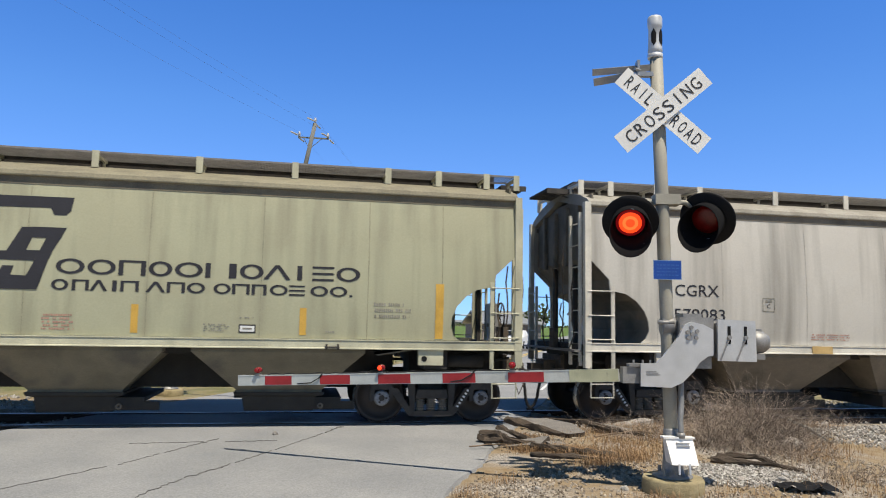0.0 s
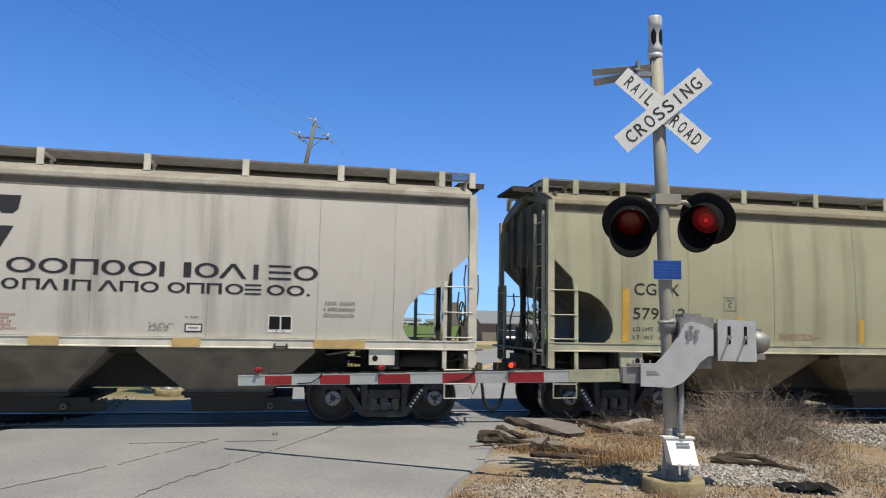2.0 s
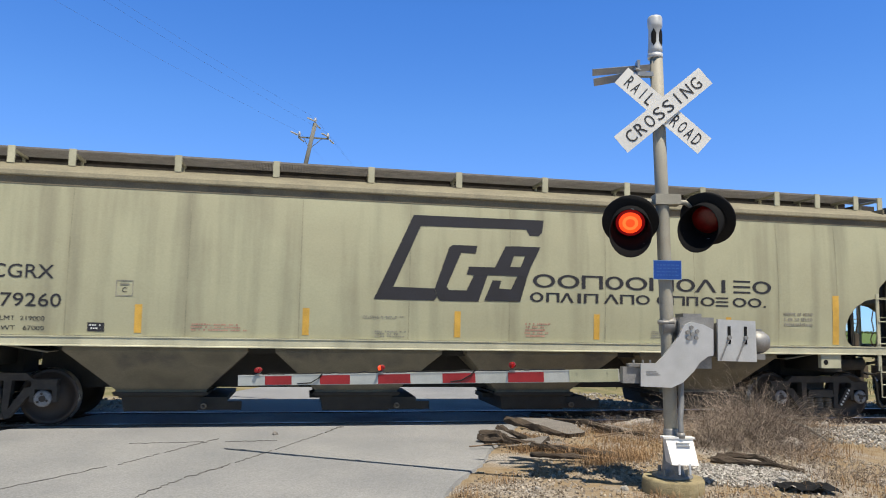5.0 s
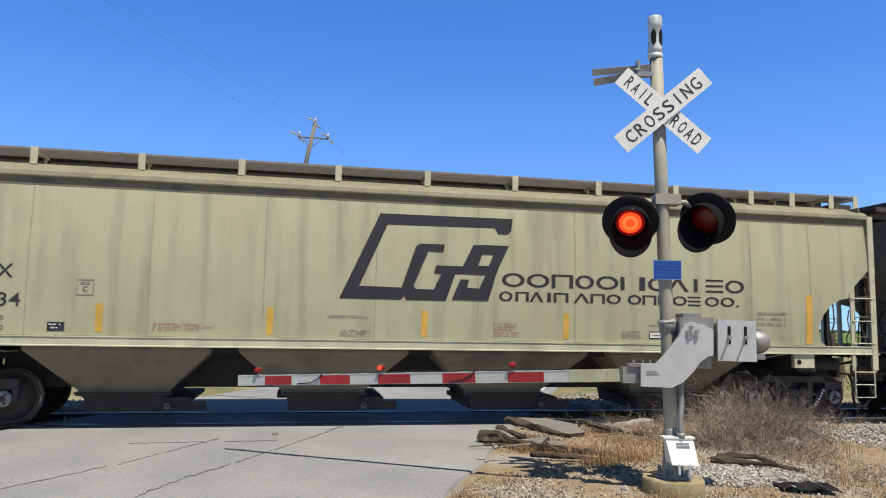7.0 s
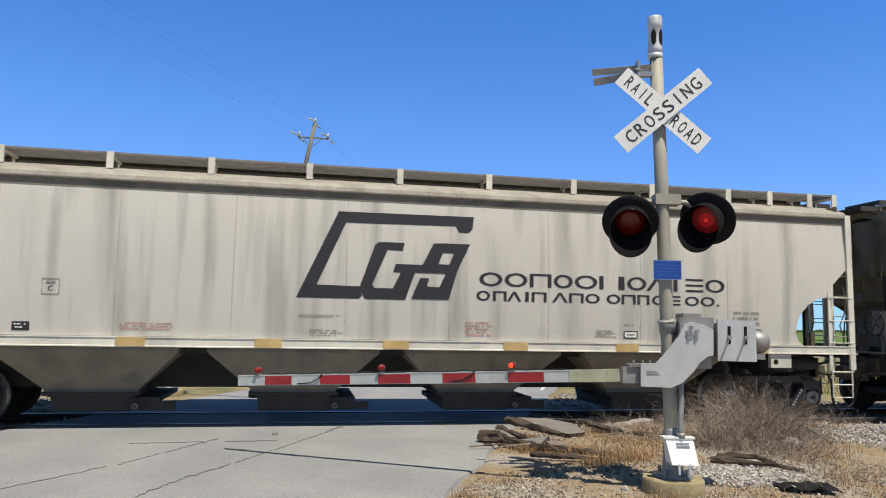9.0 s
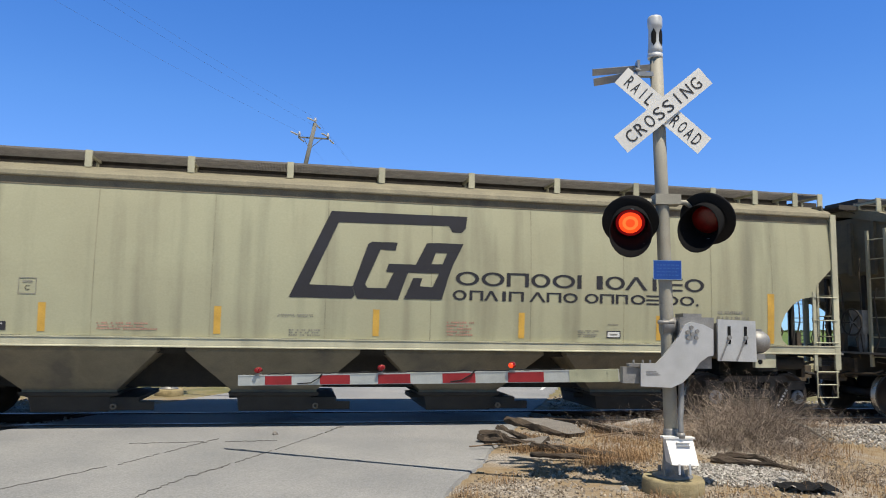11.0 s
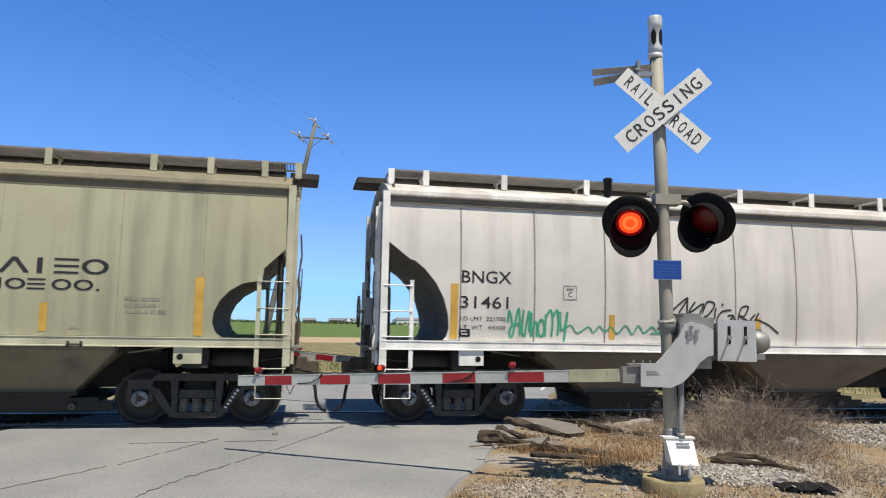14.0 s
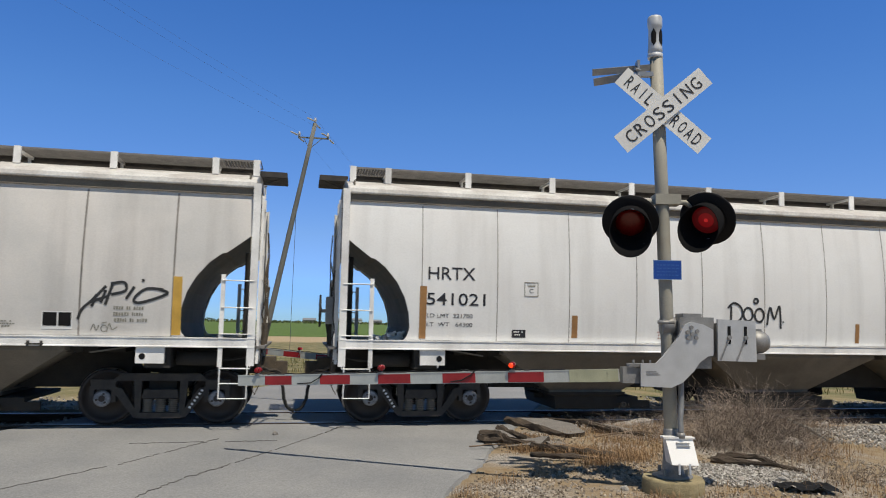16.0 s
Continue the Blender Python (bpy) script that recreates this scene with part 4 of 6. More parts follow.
BRACKETS = [-0.50, 0.10, 1.05, 1.97, 3.63, 5.25, 6.90, 8.50, 10.15, 11.80, 13.40, 15.03, 15.95, 16.85, 17.42]
WIDE_BRACKETS = [-0.42, 0.21, 1.68, 3.30, 4.90, 6.53, 8.14, 9.75, 11.33, 12.83, 14.30, 15.93, 16.61]


def company(car, seed, ex, nx):
    """Emblem at ex, the two name rows at nx, and the small stencils."""
    emblem(car, ex + 0.02, 2.155)
    name_shapes(car, "oonoolioateo", [(0, 0.42), (0.46, 0.88), (0.92, 1.33), (1.37, 1.73), (1.77, 2.20), (2.24, 2.53), (2.61, 2.73), (2.78, 3.16), (3.16, 3.60), (3.56, 3.93), (3.95, 4.31), (4.35, 4.75)],
                nx, 2.435, 2.675, 0.074, 0.034)
    name_shapes(car, "onainanoonnoeoo.", [(-0.05, 0.20), (0.25, 0.50), (0.51, 0.77), (0.84, 0.91), (0.96, 1.24), (1.34, 1.64), (1.66, 1.94), (1.97, 2.25), (2.38, 2.65), (2.67, 2.95), (2.98, 3.22), (3.27, 3.56),
                                          (3.58, 3.84), (3.93, 4.22), (4.25, 4.54), (4.58, 4.63)], nx, 2.178, 2.348, 0.054, 0.026)
    for x0, x1, z0, z1, rows, m in ((4.02, 4.94, 1.565, 1.70, 3, "red_mark"), (9.64, 10.14, 1.545, 1.81, 5, "red_mark"), (6.78, 7.52, 1.82, 1.88, 2, "small_mark"), (6.98, 7.55, 1.505, 1.635, 3, "small_mark"),
                                    (12.04, 12.46, 1.56, 1.70, 4, "small_mark"), (12.59, 12.86, 1.775, 1.82, 1, "small_mark"), (14.79, 15.47, 1.81, 2.11, 3, "small_mark"), (14.0, 14.19, 1.565, 1.61, 1, "small_mark")):
        bm = bmesh.new()
        stencil_rows(bm, x0, x1, z0, z1, rows, seed + x0)
        decal(car, "stencil", bm, M[m])["kind"] = "stuff"
    bm = bmesh.new()
    flat(bm, 12.60, 12.87, 1.555, 1.69)
    plate = decal(car, "placard", bm, M["mark"], "small white placard in a dark border")
    bm = bmesh.new()
    flat(bm, 12.62, 12.85, 1.575, 1.67)
    decal(plate, "plate_face", bm, M["white_mark"], "", 0.009)
    bm = bmesh.new()
    flat(bm, 12.66, 12.81, 1.61, 1.635)
    decal(plate, "stencil", bm, M["small_mark"], "", 0.012)


def dark_placard(car, x0, x1):
    """A black square pair in a white border."""
    bm = bmesh.new()
    flat(bm, x0, x1, 1.57, 1.85)
    plate = decal(car, "placard", bm, M["white_mark"], "black and white placard")
    mid = x0 + (x1 - x0) * 0.52
    for a, c in ((x0 + 0.02, mid - 0.012), (mid + 0.012, x1 - 0.02)):
        bm = bmesh.new()
        flat(bm, a, c, 1.62, 1.83)
        decal(plate, "square", bm, M["black"], "", 0.010)


def scrawl(car, pts, x, z, w, h, mat, r, label):
    """Spray-painted strokes: each stroke a flat ribbon through points of a unit square."""
    bm = bmesh.new()
    for stroke in pts:
        q = [Vector((x + u * w, 0, z + v * h)) for u, v in stroke]
        fine, ends = [], [q[0]] + q + [q[-1]]
        for p0, p1, p2, p3 in zip(ends, ends[1:], ends[2:], ends[3:]):
            for i in range(5):
                t = i / 5
                fine.append(0.5 * (2 * p1 + (p2 - p0) * t + (2 * p0 - 5 * p1 + 4 * p2 - p3) * t * t + (3 * p1 - p0 - 3 * p2 + p3) * t ** 3))
        fine.append(q[-1])
        rows = []
        for i, p in enumerate(fine):
            d = (fine[min(i + 1, len(fine) - 1)] - fine[max(i - 1, 0)]).normalized()
            s = Vector((-d.z, 0, d.x)) * r
            rows.append((bm.verts.new(p - s), bm.verts.new(p + s)))
        for a, b in zip(rows, rows[1:]):
            bm.faces.new((a[0], a[1], b[1], b[0]))
    for v in bm.verts:
        v.co.y = -(side_y(v.co.z) + 0.008)
    part("graffiti", bm, mat, car, label)


def ring_stroke(u, v, a, b):
    return [(u + a * math.cos(k * 0.6), v + b * math.sin(k * 0.6)) for k in range(12)]


def zigzag(n, lo, hi, seed):
    rnd = random.Random(seed)
    return [(i / n + rnd.uniform(-0.02, 0.02), (hi if i % 2 else lo) + rnd.uniform(-0.08, 0.08)) for i in range(n + 1)]


def build_train():
    """Ten wagons in their order from the west; returns them with their first-axle offsets."""
    cgx = [0.83, 2.15, 3.94, 5.73, 7.57, 9.36, 11.16, 12.93, 14.69, 15.97]
    olive_stripes = [(0.83, 0.14, 1.5, 2.46), (3.17, 0.11, 1.53, 1.98), (5.79, 0.11, 1.53, 1.98), (8.37, 0.11, 1.53, 1.98), (10.94, 0.11, 1.53, 1.98), (13.57, 0.11, 1.53, 1.98), (15.86, 0.14, 1.5, 2.44)]
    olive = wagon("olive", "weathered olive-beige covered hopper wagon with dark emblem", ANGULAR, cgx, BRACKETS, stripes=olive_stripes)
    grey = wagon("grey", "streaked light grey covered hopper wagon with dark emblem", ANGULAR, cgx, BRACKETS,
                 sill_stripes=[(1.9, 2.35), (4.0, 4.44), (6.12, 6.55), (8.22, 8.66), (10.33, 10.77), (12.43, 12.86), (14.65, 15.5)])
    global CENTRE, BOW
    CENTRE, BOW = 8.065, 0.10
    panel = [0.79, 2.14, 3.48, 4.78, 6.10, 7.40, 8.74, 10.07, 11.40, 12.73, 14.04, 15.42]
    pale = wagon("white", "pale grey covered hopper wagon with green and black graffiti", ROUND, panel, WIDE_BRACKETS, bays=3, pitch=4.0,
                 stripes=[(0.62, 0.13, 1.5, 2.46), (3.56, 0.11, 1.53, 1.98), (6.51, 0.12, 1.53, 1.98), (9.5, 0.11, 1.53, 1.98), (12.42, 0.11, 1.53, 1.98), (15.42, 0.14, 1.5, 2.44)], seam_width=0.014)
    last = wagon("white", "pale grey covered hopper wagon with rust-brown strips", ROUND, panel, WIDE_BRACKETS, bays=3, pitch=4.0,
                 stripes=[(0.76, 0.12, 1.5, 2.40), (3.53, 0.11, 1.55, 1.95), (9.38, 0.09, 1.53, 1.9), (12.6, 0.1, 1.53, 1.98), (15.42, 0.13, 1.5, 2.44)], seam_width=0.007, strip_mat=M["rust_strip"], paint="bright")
    bm = bmesh.new()
    rnd = random.Random(5)
    box(bm, 0.02, 0.62, -1.15, -0.75, 1.42, 1.46)
    for k in range(12):
        x, z = rnd.uniform(0.08, 0.5), rnd.uniform(1.46, 1.58)
        lathe(bm, [(0.03, -1.18), (0.05, -1.16), (0.05, -1.04), (0.03, -1.0)], 8, "y", (x, rnd.uniform(-0.06, 0.06), z))
        tube(bm, [(x, -1.05, z), (x + rnd.uniform(-0.1, 0.1), -1.05, z + rnd.uniform(0.0, 0.08))], 0.025, 6)
    part("brake_valve", bm, M["white_mark"], last, "white brake valve assembly on the end platform")
    marks(pale, "BNGX", "31461", "221700", "64300", 0.81, 0.13, 1.86, (0.78, 0.98))
    marks(last, "HRTX", "541021", "221700", "64300", 0.90, 0.17, 1.73, (2.42, 2.67), 0.209)
    for car in (pale, last):
        for x0, x1, z0, z1, rows, m in ((5.19, 5.63, 1.535, 1.81, 5, "red_mark"), (14.54, 15.12, 1.67, 1.96, 3, "small_mark"), (12.76, 13.14, 1.58, 1.70, 3, "small_mark"), (11.46, 12.0, 1.57, 1.71, 3, "small_mark"), (11.73, 12.33, 1.78, 1.92, 2, "red_mark"), (10.50, 10.92, 1.535, 1.81, 5, "red_mark")):
            bm = bmesh.new()
            stencil_rows(bm, x0, x1, z0, z1, rows, x0)
            decal(car, "stencil", bm, M[m])["kind"] = "stuff"
        dark_placard(car, 13.50, 13.95)
    bm = bmesh.new()
    lathe(bm, [(0.07, 4.22), (0.075, 4.24), (0.075, 4.50), (0.088, 4.505), (0.088, 4.55), (0.06, 4.57)], 14, "z", (3.70, -1.24, 0))
    part("vent_pipe", bm, M["black"], pale, "short black vent pipe above the eave")
    scrawl(pale, [[(0, 0.2), (0.1, 0.8), (0.2, 0.2), (0.3, 0.7)], ring_stroke(0.5, 0.4, 0.12, 0.3), [(0.6, 0.1), (0.7, 0.9), (0.8, 0.3), (1.0, 0.6)], [(0.4, 0.9), (0.6, 1.0)]], 14.22, 1.52, 0.39, 0.17, M["small_mark"], 0.007, "faint small graffiti tag")
    scrawl(pale, [[(0.02, 0.55), (0.04, 0.95), (0.09, 0.5), (0.05, 0.2), (0.1, 0.05), (0.17, 0.9), (0.20, 0.95), (0.22, 0.1)], [(0.08, 0.45), (0.22, 0.5)], [(0.27, 0.98), (0.25, 0.3), (0.29, 0.05), (0.33, 0.6), (0.36, 0.95), (0.37, 0.2)],
                  [(0.40, 0.9), (0.40, 0.05), (0.45, 0.55), (0.49, 0.45), (0.49, 0.05)], ring_stroke(0.56, 0.35, 0.05, 0.3), [(0.63, 0.85), (0.62, 0.05)], [(0.63, 0.7), (0.70, 1.0), (0.74, 0.7), (0.73, 0.05)],
                  [(0.74, 0.7), (0.81, 1.0), (0.84, 0.6), (0.83, 0.1)], [(0.86, 0.95), (0.88, 0.35), (0.94, 0.4), (0.98, 0.95), (0.95, 0.2), (0.92, -0.3), (0.95, -0.36)]], 1.63, 1.54, 1.15, 0.50, M["green_paint"], 0.020, "green graffiti scrawl")
    scrawl(pale, [zigzag(17, 0.3, 0.62, 8), [(0.75, 0.3), (1.0, 0.32)]], 2.73, 1.55, 2.2, 0.35, M["green_paint"], 0.013, "thin green graffiti wave")
    scrawl(pale, [[(0, 0.1), (0.1, 0.55), (0.24, 0.95), (0.17, 0.55)], [(0.1, 0.5), (0.2, 0.5)], [(0.24, 0.95), (0.23, 0.35)], [(0.3, 0.85), (0.25, 0.55), (0.37, 0.8), (0.30, 0.3)], [(0.36, 0.55), (0.40, 0.85), (0.46, 0.8), (0.42, 0.55), (0.36, 0.4), (0.44, 0.42)],
                  [(0.47, 0.7), (0.46, 0.4)], [(0.52, 0.76), (0.53, 0.82)], [(0.6, 0.65), (0.52, 0.6), (0.48, 0.35), (0.55, 0.3), (0.62, 0.5), (0.57, 0.5)], [(0.62, 0.45), (0.65, 0.35), (0.68, 0.7), (0.74, 0.75), (0.71, 0.5), (0.67, 0.5), (0.75, 0.35)],
                  [(0.80, 0.55), (0.76, 0.4), (0.79, 0.33)], [(0.83, 0.6), (0.78, 0.25)], [(0.80, 0.42), (0.9, 0.3), (1.0, 0.05)]], 4.51, 1.66, 2.5, 0.70, M["black_paint"], 0.016, "black graffiti scrawl")
    scrawl(pale, [[(0, 0.0), (0.05, 0.25), (0.15, 0.45), (0.3, 0.8)], [(0.15, 0.3), (0.2, 0.6)], [(0.25, 0.4), (0.3, 0.7)], [(0.12, 0.4), (0.32, 0.55)], [(0.3, 0.35), (0.38, 0.9)], [(0.35, 0.85), (0.5, 0.9), (0.52, 0.7), (0.36, 0.6)],
                  [(0.53, 0.5), (0.62, 0.8)], [(0.7, 0.95), (0.73, 0.97)], [(0.95, 0.75), (0.75, 0.75), (0.62, 0.5), (0.7, 0.42), (1, 0.65), (0.9, 0.75)]], 14.02, 1.73, 1.32, 0.66, M["black_paint"], 0.022, "black graffiti scrawl")
    scrawl(last, [[(0.06, 0.75), (0.05, 0.25), (0.0, 0.3)], [(0.0, 0.7), (0.1, 0.85), (0.22, 0.75), (0.26, 0.5), (0.18, 0.3), (0.05, 0.25)], ring_stroke(0.36, 0.52, 0.08, 0.2), ring_stroke(0.56, 0.5, 0.08, 0.2), ring_stroke(0.5, 0.93, 0.035, 0.07), [(0.7, 0.2), (0.75, 0.75), (0.83, 0.4), (0.92, 0.8), (0.95, 0.1)], [(0.98, 0.3), (1.0, 0.32)]], 6.62, 1.72, 1.18, 0.62, M["black_paint"], 0.020, "black graffiti scrawl")
    CENTRE, BOW = 8.40, 0.065
    order = [olive, grey]
    for _ in range(3):
        order.append(copy_thing(olive, pose(0, 0, 0)))
    order.append(copy_thing(grey, pose(0, 0, 0)))
    order += [copy_thing(olive, pose(0, 0, 0)), copy_thing(olive, pose(0, 0, 0)), pale, last]
    for k, ex, nx in ((0, 6.94, 9.80), (1, 7.01, 9.93), (2, 6.91, 9.75), (3, 6.94, 9.78), (4, 6.94, 9.79), (5, 6.73, 9.88), (6, 6.94, 9.79), (7, 6.93, 9.79)):
        company(order[k], k, ex, nx)
    dark_placard(order[1], 13.90, 14.29)
    dark_placard(order[5], 13.90, 14.29)
    for car, code, number, load, light in ((order[0], "CGRX", "", "", ""), (order[1], "CGRX", "579083", "219800", "66200"), (order[2], "CGRX", "579212", "219200", "66800"), (order[3], "CGRX", "579260", "219000", "67000"),
                                          (order[4], "CGRX", "579234", "219000", "67000"), (order[5], "CGRX", "579035", "219800", "67100"), (order[6], "CGRX", "", "", ""), (order[7], "CGRX", "579268", "219400", "66600")):
        marks(car, code, number, load, light, 1.17 if number == "579083" else 1.06)
    for k, car in enumerate(order):
        brake_gear(car, k < 3)
    return order


# ---- litter, stones and dry growth round the signal ----
def stone_mesh(verts, faces, c, r, rnd):
    """One rough eight-cornered stone added to a vertex list."""
    k = len(verts)
    e = Euler((rnd.uniform(0, 6), rnd.uniform(0, 6), rnd.uniform(0, 6))).to_matrix()
    for z in (-1, 1):
        for x, y in ((-1, -1), (1, -1), (1, 1), (-1, 1)):
            v = Vector((x * rnd.uniform(0.45, 1), y * rnd.uniform(0.45, 1), z * rnd.uniform(0.35, 0.8))) * r * 0.8
            verts.append(Vector(c) + e @ v)
    faces += [(k, k + 3, k + 2, k + 1), (k + 4, k + 5, k + 6, k + 7)] + [(k + i, k + (i + 1) % 4, k + 4 + (i + 1) % 4, k + 4 + i) for i in range(4)]


def island_material(name, dark, pale):
    """Loose pieces that differ one from another in tone."""
    m = bpy.data.materials.new(name)
    m.use_nodes = True
    n, link = m.node_tree.nodes, m.node_tree.links.new
    b = n["Principled BSDF"]
    b.inputs["Roughness"].default_value = 0.9
    geo, ramp, tex, mul = n.new("ShaderNodeNewGeometry"), n.new("ShaderNodeValToRGB"), n.new("ShaderNodeTexNoise"), n.new("ShaderNodeMix")
    ramp.color_ramp.elements[0].color, ramp.color_ramp.elements[1].color = (*dark, 1), (*pale, 1)
    link(geo.outputs["Random Per Island"], ramp.inputs[0])
    tex.inputs["Scale"].default_value = 60.0
    mul.data_type, mul.blend_type = "RGBA", "MULTIPLY"
    mul.inputs[0].default_value = 0.5
    link(ramp.outputs[0], mul.inputs[6])
    link(tex.outputs[0], mul.inputs[7])
    link(mul.outputs[2], b.inputs["Base Color"])
    return m


def mesh_thing(name, verts, faces, mat, label, category, kind="", group=""):
    me = bpy.data.meshes.new(name)
    me.from_pydata(verts, [], faces)
    me.materials.append(mat)
    return tagged(new(name, me), label, category, group, kind)


def scatter(rnd, count, x0, x1, y0, y1, keep):
    out = []
    while len(out) < count:
        x, y = rnd.uniform(x0, x1), rnd.uniform(y0, y1)
        if rnd.random() < keep(x, y):
            out.append((x, y))
    return out


def build_gravel():
    rnd = random.Random(17)
    verts, faces = [], []

    def near(x, y):
        u = across(x, y)
        if u < 0.12:
            return 0.0
        patch = 0.5 + 0.9 * noise.noise(Vector((x * 0.9, y * 0.9, 2)))
        band = 1.0 if y < -5.0 else 0.45
        return max(0.03, min(1, patch * band))
    for x, y in scatter(rnd, 13000, 0.6, 7.5, -8.2, -1.4, near):
        r = rnd.choice((0.007, 0.009, 0.012, 0.016, 0.022)) * rnd.uniform(0.8, 1.2)
        stone_mesh(verts, faces, (x, y, ground_height(x, y) + r * 0.25), r, rnd)
    mesh_thing("gravel", verts, faces, island_material("mixed_gravel", (0.17, 0.13, 0.09), (0.60, 0.52, 0.42)), "loose mixed grey and tan gravel beside the road", "gravel", "stuff")
    verts, faces = [], []
    for x, y in scatter(rnd, 2600, 4.4, 6.2, -6.9, -4.9, lambda x, y: max(0.0, 1 - ((x - 5.25) / 0.85) ** 2 - ((y + 5.8) / 0.7) ** 2)):
        r = rnd.uniform(0.010, 0.030)
        stone_mesh(verts, faces, (x, y, ground_height(x, y) + r * rnd.uniform(0.2, 0.7)), r, rnd)
    for x, y in scatter(rnd, 7500, 6.6, 12.5, -6.5, -2.6, lambda x, y: max(0.0, min(1, (x + 0.9 * y - 3.9) / 1.2))):
        r = rnd.uniform(0.012, 0.034)
        stone_mesh(verts, faces, (x, y, ground_height(x, y) + r * 0.4), r, rnd)
    mesh_thing("gravel", verts, faces, island_material("pale_gravel", (0.22, 0.20, 0.175), (0.68, 0.645, 0.585)), "heaped pale crushed stone", "gravel", "stuff")
    verts, faces = [], []
    for x, y in scatter(rnd, 5200, 4.6, 20, -1.6, 4.6, lambda x, y: 1.0 if across(x, y) > 0.2 else 0.0):
        r = rnd.uniform(0.02, 0.045)
        stone_mesh(verts, faces, (x, y, ground_height(x, y) + r * 0.4), r, rnd)
    for x, y in scatter(rnd, 1500, -14, -3.5, -0.6, 4.0, lambda x, y: 1.0 if across(x, y) < -ROAD_WIDTH - 0.2 else 0.0):
        r = rnd.uniform(0.02, 0.045)
        stone_mesh(verts, faces, (x, y, ground_height(x, y) + r * 0.4), r, rnd)
    mesh_thing("ballast", verts, faces, island_material("track_ballast", (0.24, 0.22, 0.20), (0.60, 0.57, 0.53)), "grey crushed stone ballast along the rails", "ballast", "stuff")
    for k, (x, y, size) in enumerate(((3.02, -5.45, 0.035), (3.5, -6.35, 0.045), (5.05, -6.1, 0.10), (5.5, -6.25, 0.12), (5.7, -6.0, 0.10), (5.25, -5.55, 0.09), (7.05, -4.35, 0.17), (8.9, -2.75, 0.09), (5.95, -6.3, 0.09), (4.9, -5.75, 0.08), (2.6, -6.1, 0.03), (1.95, -5.2, 0.025), (-0.31, -1.98, 0.045), (5.35, -6.6, 0.08), (6.1, -5.9, 0.07))):
        r = size * (0.5 if 4.8 < x < 6.2 else 1.0)
        bm = bmesh.new()
        bmesh.ops.create_icosphere(bm, subdivisions=2, radius=r)
        for v in bm.verts:
            v.co *= 1 + 0.5 * noise.noise(v.co / r * 0.9 + Vector((k * 7, 0, 0)))
            v.co.z *= 0.75
        z = ground_height(x, y) if k != 12 else -0.02
        solid("stone", bm, M["old_asphalt"] if k == 12 else M["stone"], "dark pebble lying on the road" if k == 12 else "pale rough loose stone", "stone", pose(x, y, z + r * 0.42), "loose stones")


def slab_piece(name, label, outline, thick, m, mats, category):
    """A broken flat piece with rough edges."""
    bm = bmesh.new()
    pts = []
    for (x0, y0), (x1, y1) in zip(outline, outline[1:] + outline[:1]):
        for i in range(4):
            t = i / 4
            j = 0.03 * noise.noise(Vector((x0 * 9 + t * 4, y0 * 9, 3)))
            pts.append((x0 + (x1 - x0) * t + j, y0 + (y1 - y0) * t - j))
    top = [bm.verts.new((x, y, 0.012 * noise.noise(Vector((x * 8, y * 8, 1))))) for x, y in pts]
    low = [bm.verts.new((x * 0.97 + 0.01 * noise.noise(Vector((x * 30, y * 30, 1))), y * 0.97, -thick * (1 + 0.3 * noise.noise(Vector((x * 6, y * 6, 5)))))) for x, y in pts]
    bm.faces.new(top).material_index = 0
    bm.faces.new(low[::-1]).material_index = 1
    for i in range(len(top)):
        j = (i + 1) % len(top)
        bm.faces.new((top[j], top[i], low[i], low[j])).material_index = 1
    return solid(name, bm, mats, label, category, m, "broken asphalt pieces")


def log_piece(pts, r, mat, label, seed):
    bm = bmesh.new()
    fine = []
    for a, b in zip(pts, pts[1:]):
        a, b = Vector(a), Vector(b)
        fine += [a.lerp(b, i / 5) + Vector((0, 0, 0.02 * noise.noise(Vector((i, seed, 1))))) for i in range(5)]
    fine.append(Vector(pts[-1]))
    tube(bm, fine, r, 7, 0, r * 0.55)
    for v in bm.verts:
        v.co += Vector((noise.noise(v.co * 14), noise.noise(v.co * 14 + Vector((9, 0, 0))), noise.noise(v.co * 14 + Vector((0, 9, 0))))) * r * 0.7
    for f in bm.faces:
        f.smooth = False
    solid("debris", bm, mat, label, "debris", group="scattered debris")


